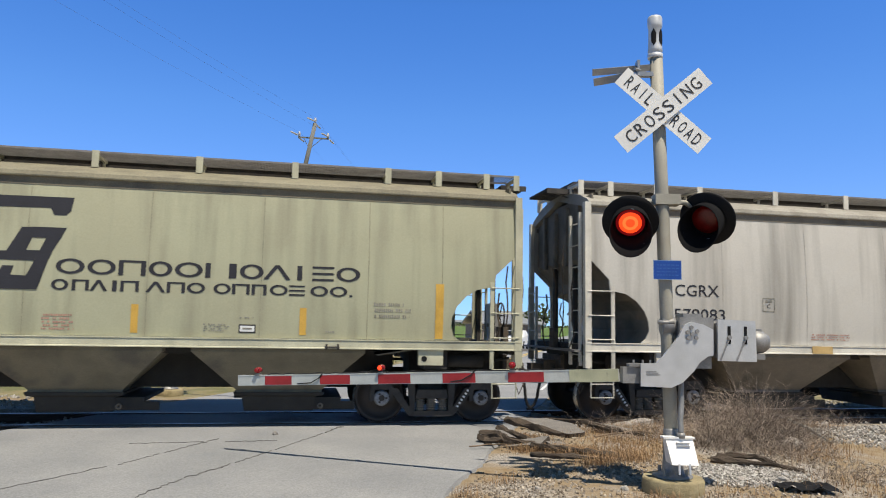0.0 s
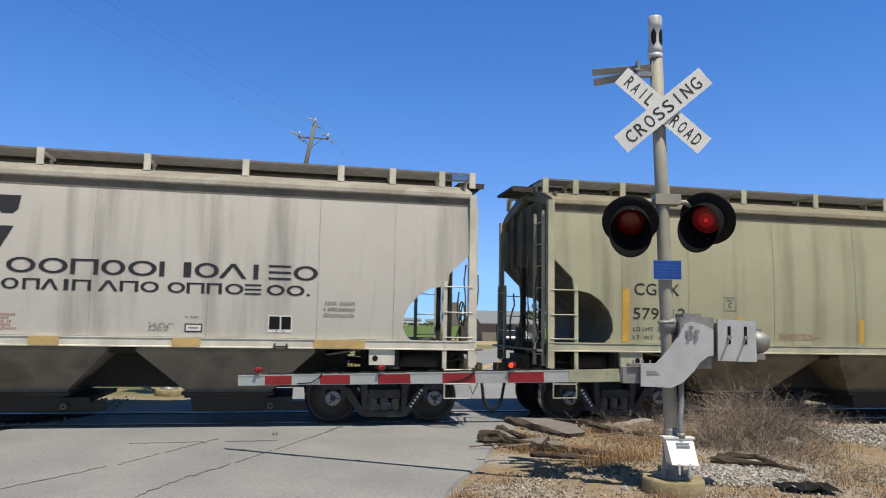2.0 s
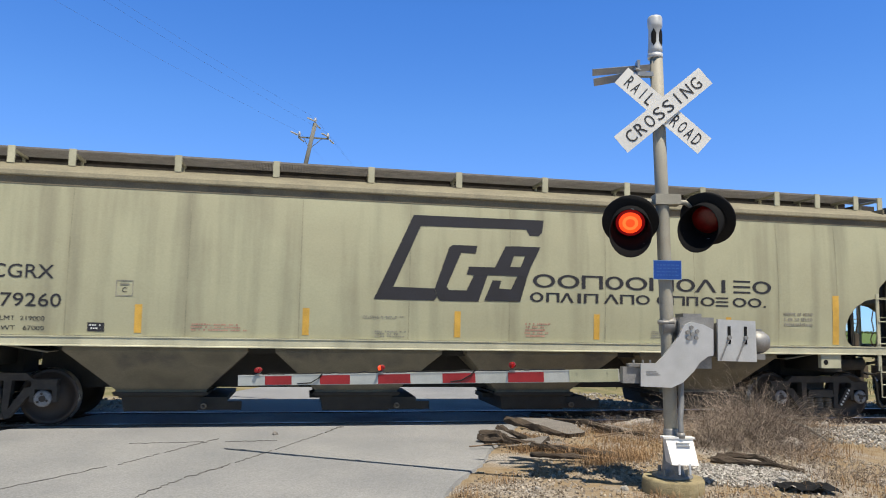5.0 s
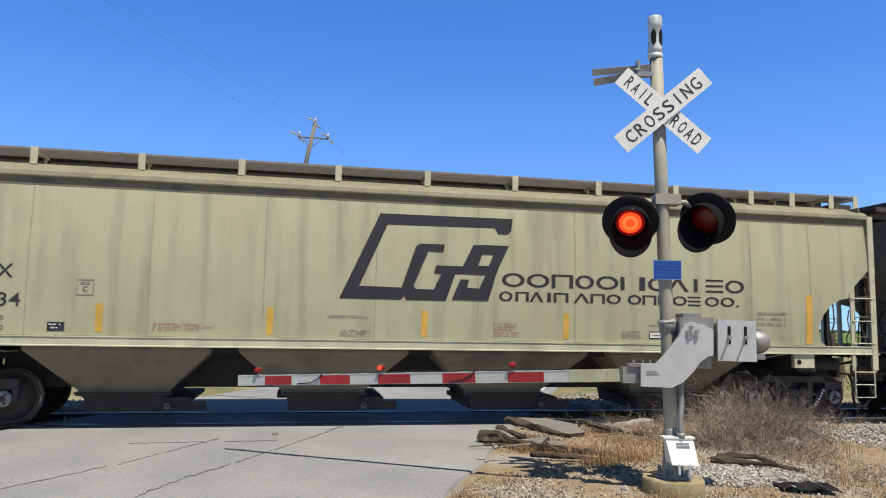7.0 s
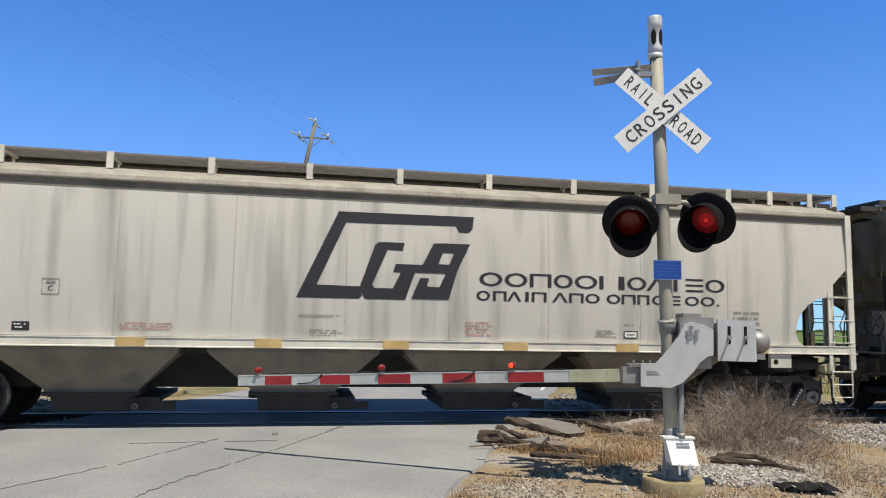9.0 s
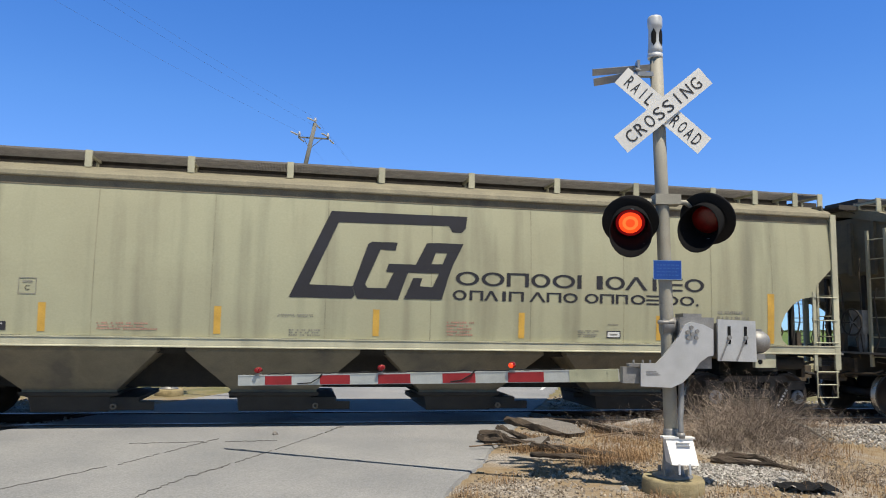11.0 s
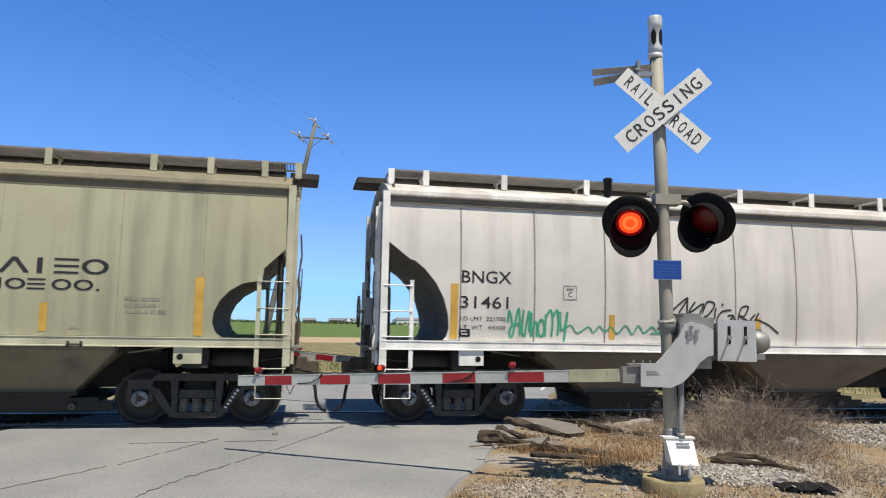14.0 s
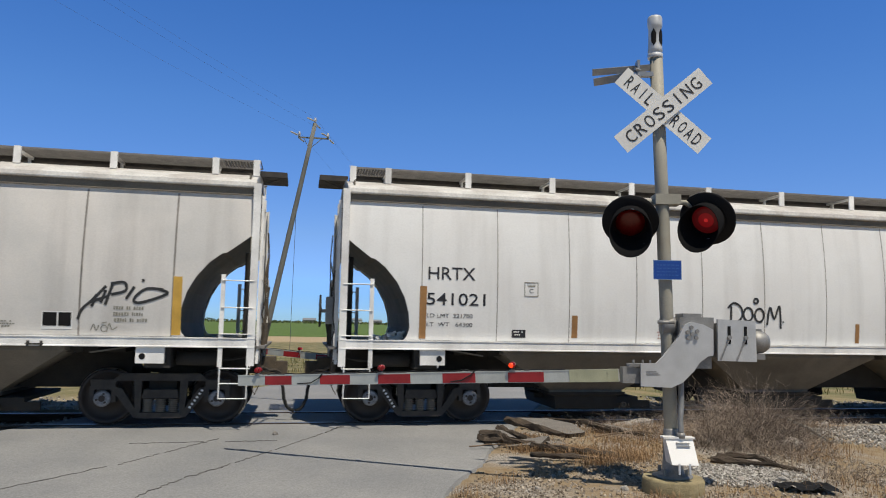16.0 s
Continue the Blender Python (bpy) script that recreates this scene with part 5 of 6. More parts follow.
def build_litter():
    crust = [M["old_asphalt"], M["asphalt_side"]]
    name, cat = "asphalt_slab", "rubble"
    slab_piece(name, "tilted slab of broken grey asphalt", [(-0.40, 0.80), (0.05, 0.62), (0.34, 0.1), (0.30, -0.50), (0.02, -0.55), (-0.10, -0.35), (-0.26, 0.2)], 0.10, pose(4.28, -2.15, 0.09, 5, -4, 0), crust, cat)
    slab_piece(name, "small broken asphalt slab with a dark crust", [(-0.24, 0.16), (0.26, 0.10), (0.20, -0.16), (-0.16, -0.12)], 0.11, pose(3.25, -3.0, 0.10, 14, 8, 20), crust, cat)
    slab_piece(name, "small broken asphalt slab with a dark crust", [(-0.20, 0.16), (0.30, 0.2), (0.26, -0.14), (-0.24, -0.12)], 0.09, pose(3.30, -3.55, 0.07, 10, -10, -35), crust, cat)
    slab_piece(name, "small broken asphalt slab with a dark crust", [(-0.32, 0.10), (0.35, 0.08), (0.38, -0.08), (-0.26, -0.12)], 0.09, pose(5.15, -2.35, 0.10, 16, 6, -28), crust, cat)
    slab_piece(name, "small broken asphalt slab with a dark crust", [(-0.22, 0.12), (0.2, 0.14), (0.2, -0.1), (-0.2, -0.14)], 0.07, pose(3.75, -3.6, 0.06, 8, 10, 15), crust, cat)
    slab_piece(name, "pale chunk of concrete near the rail", [(-0.38, 0.10), (0.34, 0.12), (0.40, -0.08), (-0.34, -0.12)], 0.12, pose(5.95, -1.55, 0.07, 5, -6, 12), [M["stone"], M["stone"]], cat)
    slab_piece(name, "small broken asphalt slab with a dark crust", [(-0.12, 0.1), (0.14, 0.08), (0.12, -0.1), (-0.1, -0.08)], 0.08, pose(2.86, -2.9, 0.06, 10, 18, 60), crust, cat)
    dark, brown = M["asphalt_side"], M["brush"]
    for k, (pts, r, mat, label) in enumerate((
            ([(3.30, -3.75, 0.06), (3.75, -4.15, 0.05), (4.25, -4.55, 0.05)], 0.055, dark, "charred dark broken branch on the ground"),
            ([(2.75, -3.25, 0.05), (3.05, -3.40, 0.08), (3.45, -3.65, 0.06)], 0.05, dark, "charred dark broken branch on the ground"),
            ([(3.10, -4.35, 0.04), (3.6, -4.6, 0.05), (4.0, -4.75, 0.04)], 0.04, dark, "charred dark broken branch on the ground"),
            ([(5.35, -5.0, 0.05), (5.75, -5.3, 0.07), (6.15, -5.75, 0.05)], 0.045, dark, "charred dark broken branch on the ground"),
            ([(5.6, -4.75, 0.05), (5.95, -5.1, 0.10), (6.05, -5.35, 0.05)], 0.05, dark, "charred dark broken branch on the ground"),
            ([(7.55, -3.35, 0.40), (7.75, -3.75, 0.28), (7.85, -4.2, 0.10)], 0.03, M["wood"], "pale broken stick leaning in the brush"),
            ([(6.8, -3.2, 0.35), (6.9, -3.7, 0.22), (6.95, -4.3, 0.06)], 0.018, brown, "dry brown stick"),
            ([(2.45, -3.55, 0.02), (2.75, -3.5, 0.04), (3.05, -3.6, 0.05)], 0.012, brown, "dry brown stick"),
            ([(4.6, -3.0, 0.05), (5.3, -2.9, 0.12), (5.9, -3.1, 0.06)], 0.014, brown, "dry brown stick"),
            ([(3.55, -1.75, 0.16), (3.80, -2.35, 0.12), (4.10, -2.95, 0.07)], 0.07, dark, "charred dark broken branch on the ground"),
            ([(2.80, -2.85, 0.09), (3.02, -3.10, 0.12), (3.16, -3.32, 0.05)], 0.06, dark, "charred dark broken branch on the ground"),
            ([(3.10, -2.75, 0.16), (3.30, -3.05, 0.10), (3.48, -3.35, 0.05)], 0.06, dark, "charred dark broken branch on the ground"),
            ([(4.75, -2.10, 0.16), (5.05, -2.55, 0.10), (5.45, -2.95, 0.06)], 0.05, dark, "charred dark broken branch on the ground"),
            ([(3.9, -1.2, 0.10), (4.4, -1.5, 0.13), (5.2, -1.4, 0.08)], 0.02, dark, "charred dark broken branch on the ground"))):
        log_piece(pts, r, mat, label, k)
    bm = bmesh.new()
    vs = {}
    for i in range(9):
        for j in range(6):
            x, y = (i - 4) * 0.075, (j - 2.5) * 0.07
            vs[i, j] = bm.verts.new((x, y, 0.03 + 0.07 * abs(noise.noise(Vector((x * 7, y * 7, 4)))) + 0.03 * noise.noise(Vector((x * 20, y * 20, 2)))))
    for i in range(8):
        for j in range(5):
            bm.faces.new((vs[i, j], vs[i + 1, j], vs[i + 1, j + 1], vs[i, j + 1]))
    ext = bmesh.ops.extrude_face_region(bm, geom=bm.faces[:])
    for v in ext["geom"]:
        if isinstance(v, bmesh.types.BMVert):
            v.co.z -= 0.006
    solid("plastic_sheet", bm, M["black"], "crumpled black plastic sheet on the stones", "plastic sheet", pose(5.5, -6.62, 0.03, 0, 0, -15))


def twigs(verts, faces, rnd, base, n, h, spread, r):
    """Forking dry twigs as thin three-sided tapering bars."""
    for _ in range(n):
        p = Vector(base) + Vector((rnd.gauss(0, spread * 0.35), rnd.gauss(0, spread * 0.30), 0))
        p.z = ground_height(p.x, p.y)
        lean = Vector((rnd.gauss(0, 0.55), rnd.gauss(0, 0.45), rnd.uniform(0.3, 1.0))).normalized()
        length = h * rnd.uniform(0.35, 1.0)
        stack = [(p, lean, length, r * rnd.uniform(0.6, 1.2), 0)]
        while stack:
            q, d, ln, rad, depth = stack.pop()
            pts = [q]
            for _k in range(3):
                d = (d + Vector((rnd.gauss(0, 0.22), rnd.gauss(0, 0.22), rnd.gauss(-0.03, 0.16)))).normalized()
                q = q + d * ln / 3
                if q.z < ground_height(q.x, q.y) + 0.01:
                    q.z = ground_height(q.x, q.y) + 0.01
                pts.append(q)
                if depth < 2 and rnd.random() < 0.55:
                    side = (d + Vector((rnd.gauss(0, 0.6), rnd.gauss(0, 0.6), rnd.gauss(0.05, 0.4)))).normalized()
                    stack.append((q, side, ln * rnd.uniform(0.35, 0.6), rad * 0.6, depth + 1))
            k = len(verts)
            for i, c in enumerate(pts):
                rr = rad * (1 - 0.26 * i)
                ax = (pts[min(i + 1, 3)] - pts[max(i - 1, 0)])
                u = ax.cross(Vector((0.3, 0.5, 0.8))).normalized() if ax.length else Vector((1, 0, 0))
                v = ax.normalized().cross(u) if ax.length else Vector((0, 1, 0))
                for a in (0, 2.1, 4.2):
                    verts.append(c + (u * math.cos(a) + v * math.sin(a)) * rr)
            for i in range(3):
                for a in range(3):
                    faces.append((k + i * 3 + a, k + i * 3 + (a + 1) % 3, k + i * 3 + 3 + (a + 1) % 3, k + i * 3 + 3 + a))


def build_growth():
    rnd = random.Random(23)
    bush_mat = island_material("dry_twigs", (0.10, 0.075, 0.06), (0.62, 0.50, 0.39))
    for (x, y), n, h, spread, label in (((6.72, -3.75), 1500, 0.80, 0.85, "tangled dry brown bush with bare twigs"), ((6.05, -3.9), 330, 0.36, 0.9, "low tangle of dry brown twigs"), ((7.35, -3.9), 420, 0.38, 1.0, "tangled dry brown bush with bare twigs"),
                                        ((6.7, -4.6), 480, 0.34, 0.9, "low tangle of dry brown twigs"), ((5.5, -2.9), 130, 0.5, 0.9, "low tangle of dry brown twigs"), ((8.3, -2.8), 110, 0.32, 1.1, "low tangle of dry brown twigs"),
                                        ((5.35, -1.9), 45, 0.35, 0.9, "low tangle of dry brown twigs"), ((6.5, -6.1), 160, 0.22, 0.8, "low tangle of dry brown twigs"), ((6.9, -2.1), 300, 0.34, 1.4, "low tangle of dry brown twigs"), ((9.2, -2.0), 130, 0.3, 1.6, "low tangle of dry brown twigs")):
        verts, faces = [], []
        twigs(verts, faces, rnd, (x, y, 0), n, h, spread, 0.0045)
        mesh_thing("dry_bush", verts, faces, bush_mat, label, "bush", "", "dry bushes")

    def blades(name, label, spots, mat, h, w):
        verts, faces = [], []
        for x, y in spots:
            z = ground_height(x, y) - 0.005
            a, hh = rnd.uniform(0, 6.28), h * rnd.uniform(0.4, 1.2)
            d, bend = Vector((math.cos(a), math.sin(a), 0)), rnd.uniform(0.1, 0.9)
            s = Vector((-d.y, d.x, 0)) * w * rnd.uniform(0.6, 1.3)
            k = len(verts)
            p = Vector((x, y, z))
            m = p + d * hh * bend * 0.4 + Vector((0, 0, hh * 0.6))
            t = p + d * hh * bend + Vector((0, 0, hh * (1 - 0.5 * bend)))
            verts += [p - s, p + s, m + s * 0.7, m - s * 0.7, t]
            faces += [(k, k + 1, k + 2, k + 3), (k + 3, k + 2, k + 4)]
        mesh_thing(name, verts, faces, mat, label, "grass", "stuff")
    straw = island_material("dry_straw_blades", (0.22, 0.12, 0.05), (0.60, 0.40, 0.22))
    tufts = [(3.30, -3.70, 0.28, 700), (3.75, -3.95, 0.35, 1100), (4.05, -4.15, 0.40, 900), (4.55, -4.25, 0.45, 600), (3.85, -4.90, 0.28, 600), (4.35, -4.75, 0.35, 700), (4.75, -3.50, 0.50, 450), (5.3, -3.7, 0.6, 450),
             (3.55, -2.7, 0.35, 450), (4.7, -2.4, 0.6, 400), (5.7, -2.3, 0.8, 900), (6.4, -2.9, 0.8, 600), (7.1, -2.3, 1.0, 900), (6.9, -4.9, 0.6, 400), (7.5, -4.4, 0.6, 500), (6.1, -6.7, 0.6, 250),
             (3.6, -6.95, 0.35, 300), (4.5, -7.0, 0.5, 200), (2.3, -5.7, 0.2, 100), (1.75, -6.3, 0.2, 100), (4.5, -1.5, 0.35, 400), (8.4, -2.6, 0.8, 800)]
    spots = []
    for x, y, s, n in tufts:
        for _ in range(n):
            px, py = rnd.gauss(x, s * 0.5), rnd.gauss(y, s * 0.5)
            if across(px, py) > 0.05:
                spots.append((px, py))
    blades("dry_grass", "tufts of dry straw-coloured grass", spots, straw, 0.15, 0.0026)
    verge = island_material("verge_blades", (0.10, 0.11, 0.03), (0.34, 0.29, 0.12))
    spots = [(x, y) for x, y in scatter(rnd, 7000, -16, 26, 6.5, 20, lambda x, y: 0.0 if -ROAD_WIDTH - 0.2 < across(x, y) < 0.2 else 1.0)]
    blades("verge_grass", "rough green and straw verge beyond the track", spots, verge, 0.28, 0.012)


def build_car(label, paint, m):
    """A parked car beyond the track, with glazing, lamps and alloy wheels."""
    car = thing("parked_car", label, "car", m, "parked cars")
    bm = bmesh.new()
    prof = [(-1.95, 0.35), (-1.98, 0.70), (-1.85, 0.88), (-1.0, 0.95), (-0.45, 1.38), (0.95, 1.40), (1.6, 0.98), (1.95, 0.92), (1.98, 0.40), (1.5, 0.30), (-1.5, 0.30)]
    ring = []
    for y, k in ((-0.82, 0.97), (-0.74, 1.0), (0.74, 1.0), (0.82, 0.97)):
        ring.append([bm.verts.new((x * k, y * (0.86 if z > 1.2 else 1), z)) for x, z in prof])
    for a, b in zip(ring, ring[1:]):
        for i in range(len(prof)):
            j = (i + 1) % len(prof)
            bm.faces.new((a[i], a[j], b[j], b[i])).smooth = False
    bm.faces.new(ring[0]), bm.faces.new(ring[-1][::-1])
    part("body", bm, paint, car)
    for x0, x1, name in ((-0.98, -0.50, "windscreen"), (1.0, 1.55, "rear_window")):
        bm = bmesh.new()
        lo, hi = (x0, x1) if x0 < 0 else (x1, x0)
        vs = [bm.verts.new(p) for p in ((lo, -0.66, 1.03), (lo, 0.66, 1.03), (hi, 0.58, 1.36), (hi, -0.58, 1.36))]
        for v in vs:
            v.co += Vector((-0.02 if x0 < 0 else 0.02, 0, 0.02))
        bm.faces.new(vs)
        part(name, bm, M["dark_glass"], car)
    for y in (-0.55, 0.55):
        bm = bmesh.new()
        box(bm, -2.0, -1.93, y - 0.16, y + 0.16, 0.66, 0.80)
        part("headlight", bm, M["glass"], car)
    for x in (-1.13, 1.13):
        for y in (-0.80, 0.80):
            bm = bmesh.new()
            s = 1 if y > 0 else -1
            lathe(bm, [(0.2, -0.09), (0.30, -0.10), (0.315, -0.06), (0.315, 0.06), (0.30, 0.10), (0.2, 0.09)], 24, "y")
            w = part("wheel", bm, M["rubber"], car, "", pose(x, y, 0.315))
            bm = bmesh.new()
            lathe(bm, [(0.20, s * 0.06), (0.205, s * 0.105), (0.19, s * 0.10), (0.18, s * 0.07)], 24, "y")
            for k in range(5):
                a = 2 * math.pi * k / 5
                beam(bm, (0, s * 0.095, 0), (0.19 * math.cos(a), s * 0.095, 0.19 * math.sin(a)), 0.05, 0.02, (0, 1, 0))
            part("rim", bm, M["glass"], w, "shiny alloy rim")


def farm_building(x, y, w, d, h, mat, label, turn=0):
    b = thing("farm_building", label, "building", pose(x, y, -0.05, 0, 0, turn), "far farm buildings")
    bm = bmesh.new()
    box(bm, -w / 2, w / 2, -d / 2, d / 2, 0, h)
    part("wall", bm, mat, b)
    bm = bmesh.new()
    r = [(-d / 2 - 0.4, h), (0, h + d * 0.22), (d / 2 + 0.4, h), (d / 2 + 0.4, h + 0.15), (0, h + d * 0.22 + 0.2), (-d / 2 - 0.4, h + 0.15)]
    a = [bm.verts.new((-w / 2 - 0.4, yy, z)) for yy, z in r]
    c = [bm.verts.new((w / 2 + 0.4, yy, z)) for yy, z in r]
    bm.faces.new(a), bm.faces.new(c[::-1])
    for i in range(6):
        bm.faces.new((a[i], a[(i + 1) % 6], c[(i + 1) % 6], c[i]))
    part("roof", bm, M["sign_grey"], b)
    for k in range(max(1, int(w / 5))):
        bm = bmesh.new()
        xx = -w / 2 + 2.5 + k * 5
        box(bm, xx - 0.9, xx + 0.9, -d / 2 - 0.05, -d / 2 + 0.02, 0.8 if k else 0, 2.2)
        part("window" if k else "door", bm, M["under"], b)


def build_homesteads():
    pale, tan = M["sign_white"], M["old_asphalt"]
    for x, y, w, d, h, m, label in ((62, 390, 22, 10, 4.5, pale, "distant white farm shed"), (78, 400, 12, 9, 4.0, pale, "distant white farm shed"), (92, 395, 16, 9, 3.6, tan, "distant grey farm shed"), (22, 410, 14, 9, 3.2, tan, "distant grey farm shed"),
                                    (34, 415, 9, 8, 3.6, pale, "distant white farm house"), (6, 430, 12, 9, 3.0, tan, "distant grey farm shed"), (108, 405, 10, 8, 4.2, pale, "distant white farm house"), (47, 420, 8, 7, 3.0, tan, "distant grey farm shed")):
        farm_building(x * 1.55, y * 1.6, w, d, h, m, label, (x * 7) % 30 - 15)
    farm_building(30.2, 52.0, 5.6, 6.0, 2.9, pale, "white painted house beyond the road", 8)
    farm_building(23.0, 66.0, 7.0, 6.0, 1.9, tan, "low grey shed beyond the road", 5)
    for x, y in ((28, 400), (55, 395), (84, 388)):
        bin_thing = thing("grain_bin", "distant galvanised grain bin", "grain bin", pose(x * 1.55, y * 1.6, -0.05), "far farm buildings")
        bm = bmesh.new()
        lathe(bm, [(2.6, 0), (2.6, 4.6)], 18)
        part("wall", bm, M["galv"], bin_thing)
        bm = bmesh.new()
        lathe(bm, [(2.75, 4.6), (0.4, 6.0), (0.35, 6.2)], 18)
        part("roof", bm, M["galv"], bin_thing)


# ---- crossing signals ----
def flasher(parent, at, aim, lit):
    """A round black target with a hooded red lamp; the lamp disc glows on one face."""
    m = look(at, Vector(at) + Vector(aim)) @ pose(0, 0, 0, 90, 0, 0) @ pose(0, 0, 0, 0, 180, 0)
    bm = bmesh.new()
    lathe(bm, [(0.02, 0.06), (0.305, 0.05), (0.31, 0.03), (0.305, 0.02), (0.18, 0.015)], 40, "y")
    fl = part("flasher", bm, M["black"], parent, "round black target of a warning lamp", m)
    bm = bmesh.new()
    n = 32
    rows = []
    for r, d in ((0.20, 0.0), (0.228, 0.44), (0.220, 0.44), (0.185, 0.0)):
        rows.append([bm.verts.new((r * math.cos(2 * math.pi * k / n), 0.015 - d * (0.72 - 0.30 * math.sin(2 * math.pi * k / n)), r * math.sin(2 * math.pi * k / n))) for k in range(n)])
    for a, b in zip(rows, rows[1:]):
        for k in range(n):
            bm.faces.new((a[k], a[(k + 1) % n], b[(k + 1) % n], b[k])).smooth = True
    part("hood", bm, M["black_hood"], fl)
    bm = bmesh.new()
    lathe(bm, [(0.12, 0.06), (0.15, 0.10), (0.14, 0.22), (0.05, 0.26)], 20, "y")
    part("lamp_housing", bm, M["black"], fl)
    bm = bmesh.new()
    lathe(bm, [(0.005, -0.020), (0.022, -0.0195), (0.05, -0.018), (0.085, -0.015), (0.125, -0.009), (0.158, -0.004), (0.158, 0.0), (0.158, 0.004), (0.10, 0.014), (0.005, 0.020)], 28, "y", mats=[0, 0, 1, 0, 4, 3, 2, 2, 2] if lit == "a" else [1, 3, 3, 0, 0, 0, 2, 2, 2])
    lamp = part("lamp", bm, [M["lamp_on"], M["lamp_hot"], M["lamp_off"], M["lamp_dim"], M["lamp_mid"]] if lit == "a" else [M["lamp_dim"], M["lamp_core"], M["lamp_off"], M["lamp_mid"]], fl, "", pose(0, -0.008, 0))
    if lit:
        lamp["lit"], lamp["half"] = lit, 0.70
    return fl


def crossing_signal():
    sig = thing("crossing_signal", "railroad crossing signal mast with crossbuck, red flashers and lowered gate", "crossing signal", pose(4.011, -6.453, 0, 0, 0, -11.24), "crossing signals")
    bm = bmesh.new()
    lathe(bm, [(0.325, -0.15), (0.325, 0.14), (0.31, 0.165)], 40, "z", (0, 0.02, 0))
    part("foundation", bm, M["concrete"], sig, "stained round concrete foundation")
    bm = bmesh.new()
    lathe(bm, [(0.21, 0.165), (0.21, 0.185), (0.13, 0.20), (0.105, 0.26), (0.092, 0.50), (0.09, 0.66), (0.078, 0.68)], 24, "z", (0, 0.03, 0))
    for a in (0.6, 2.2, 3.9, 5.4):
        tube(bm, [(0.17 * math.cos(a), 0.03 + 0.17 * math.sin(a), 0.18), (0.17 * math.cos(a), 0.03 + 0.17 * math.sin(a), 0.26)], 0.018, 6)
    part("mast_base", bm, M["galv_dark"], sig)
    bm = bmesh.new()
    tube(bm, [(0.0, 0.03, 0.3), (-0.02, 0.03, 1.1), (-0.075, 0.03, 3.3), (-0.118, 0.03, 4.86)], 0.073, 24)
    part("mast", bm, M["mast"], sig, "weathered aluminium-painted signal mast")
    bm = bmesh.new()
    lathe(bm, [(0.080, 4.83), (0.086, 4.84), (0.086, 4.88), (0.074, 4.885), (0.074, 4.90), (0.084, 4.91), (0.080, 4.95), (0.074, 5.05), (0.073, 5.19), (0.080, 5.20), (0.083, 5.23), (0.083, 5.31), (0.072, 5.33)], 26, "z", (-0.127, 0.03, 0))
    top = part("mast_top", bm, M["pale_cap"], sig, "pale grey slotted finial")
    bm = bmesh.new()
    for a in (-2.05, -0.85):
        c = Vector((-0.127, 0.03, 0))
        for k in range(7):
            aa = a + (k - 3) * 0.1
            z0, z1 = 4.965 + 0.014 * abs(k - 3), 5.165 - 0.014 * abs(k - 3)
            q = c + Vector((0.0785 * math.cos(aa), 0.0785 * math.sin(aa), 0))
            beam(bm, (q.x, q.y, z0), (q.x, q.y, z1), 0.009, 0.008, (math.cos(aa), math.sin(aa), 0))
    part("slot", bm, M["black"], top)["kind"] = "stuff"
    # crossbuck of two blades
    for ang, y, texts, half in ((-41.0, -0.085, (("RAIL", -0.54, -0.14), ("ROAD", 0.13, 0.55)), 0.612), (40.2, -0.105, (("CROSSING", -0.545, 0.55),), 0.63)):
        bm = bmesh.new()
        box(bm, -half, half, -0.002, 0.002, -0.118, 0.118)
        m = pose(-0.085, y, 4.188) @ pose(0, 0, 0, 0, -ang, 0)
        blade = part("crossbuck_blade", bm, M["sign_white"], sig, "white crossbuck blade with black letters", m)
        for text, a, c in texts:
            n = len(text)
            step = (c - a) / n
            for i, ch in enumerate(text):
                w = step - 0.035
                x0 = a + i * step + 0.017
                lb = fitted(ch, x0 + (w * 0.42 if ch == "I" else 0), x0 + (w * 0.58 if ch == "I" else w), -0.072, 0.072, 0.0)
                for v in lb.verts:
                    v.co.y = -0.006
                part("letter", lb, M["sign_black"], blade)
    bm = bmesh.new()
    tube(bm, [(-0.10, -0.02, 4.19), (-0.10, -0.10, 4.19)], 0.03, 8)
    box(bm, -0.19, 0.0, -0.06, 0.11, 4.13, 4.25)
    part("blade_clamp", bm, M["galv_dark"], sig)
    # bare blades of a second sign seen nearly edge-on
    bm = bmesh.new()
    beam(bm, (-0.85, 0.03, 4.655), (-0.10, 0.03, 4.735), 0.075, 0.02, (0.2, 0.9, 0.5))
    beam(bm, (-0.83, 0.05, 4.545), (-0.40, 0.05, 4.635), 0.085, 0.02, (0.2, 0.9, 0.5))
    box(bm, -0.36, -0.12, -0.02, 0.05, 4.61, 4.66)
    box(bm, -0.36, -0.33, -0.07, 0.03, 4.60, 4.78)
    tube(bm, [(-0.33, -0.06, 4.66), (-0.40, -0.10, 4.66)], 0.015, 6)
    part("side_blade", bm, M["sign_grey"], sig, "bare grey metal sign brackets")
    # flashers on their cross arm
    bm = bmesh.new()
    box(bm, -0.17, 0.115, -0.06, 0.12, 3.13, 3.245)
    tube(bm, [(-0.45, 0.10, 3.06), (-0.25, 0.06, 3.17), (0.2, 0.06, 3.17), (0.38, 0.10, 3.06)], 0.03, 10)
    part("flasher_arm", bm, M["mast"], sig)
    flasher(sig, (-0.445, -0.02, 2.922), (-0.26, -1, -0.62), "a")
    flasher(sig, (0.415, 0.0, 2.972), (-0.86, -1, -0.66), "b")
    bm = bmesh.new()
    box(bm, -0.212, 0.098, -0.080, -0.075, 2.287, 2.500)
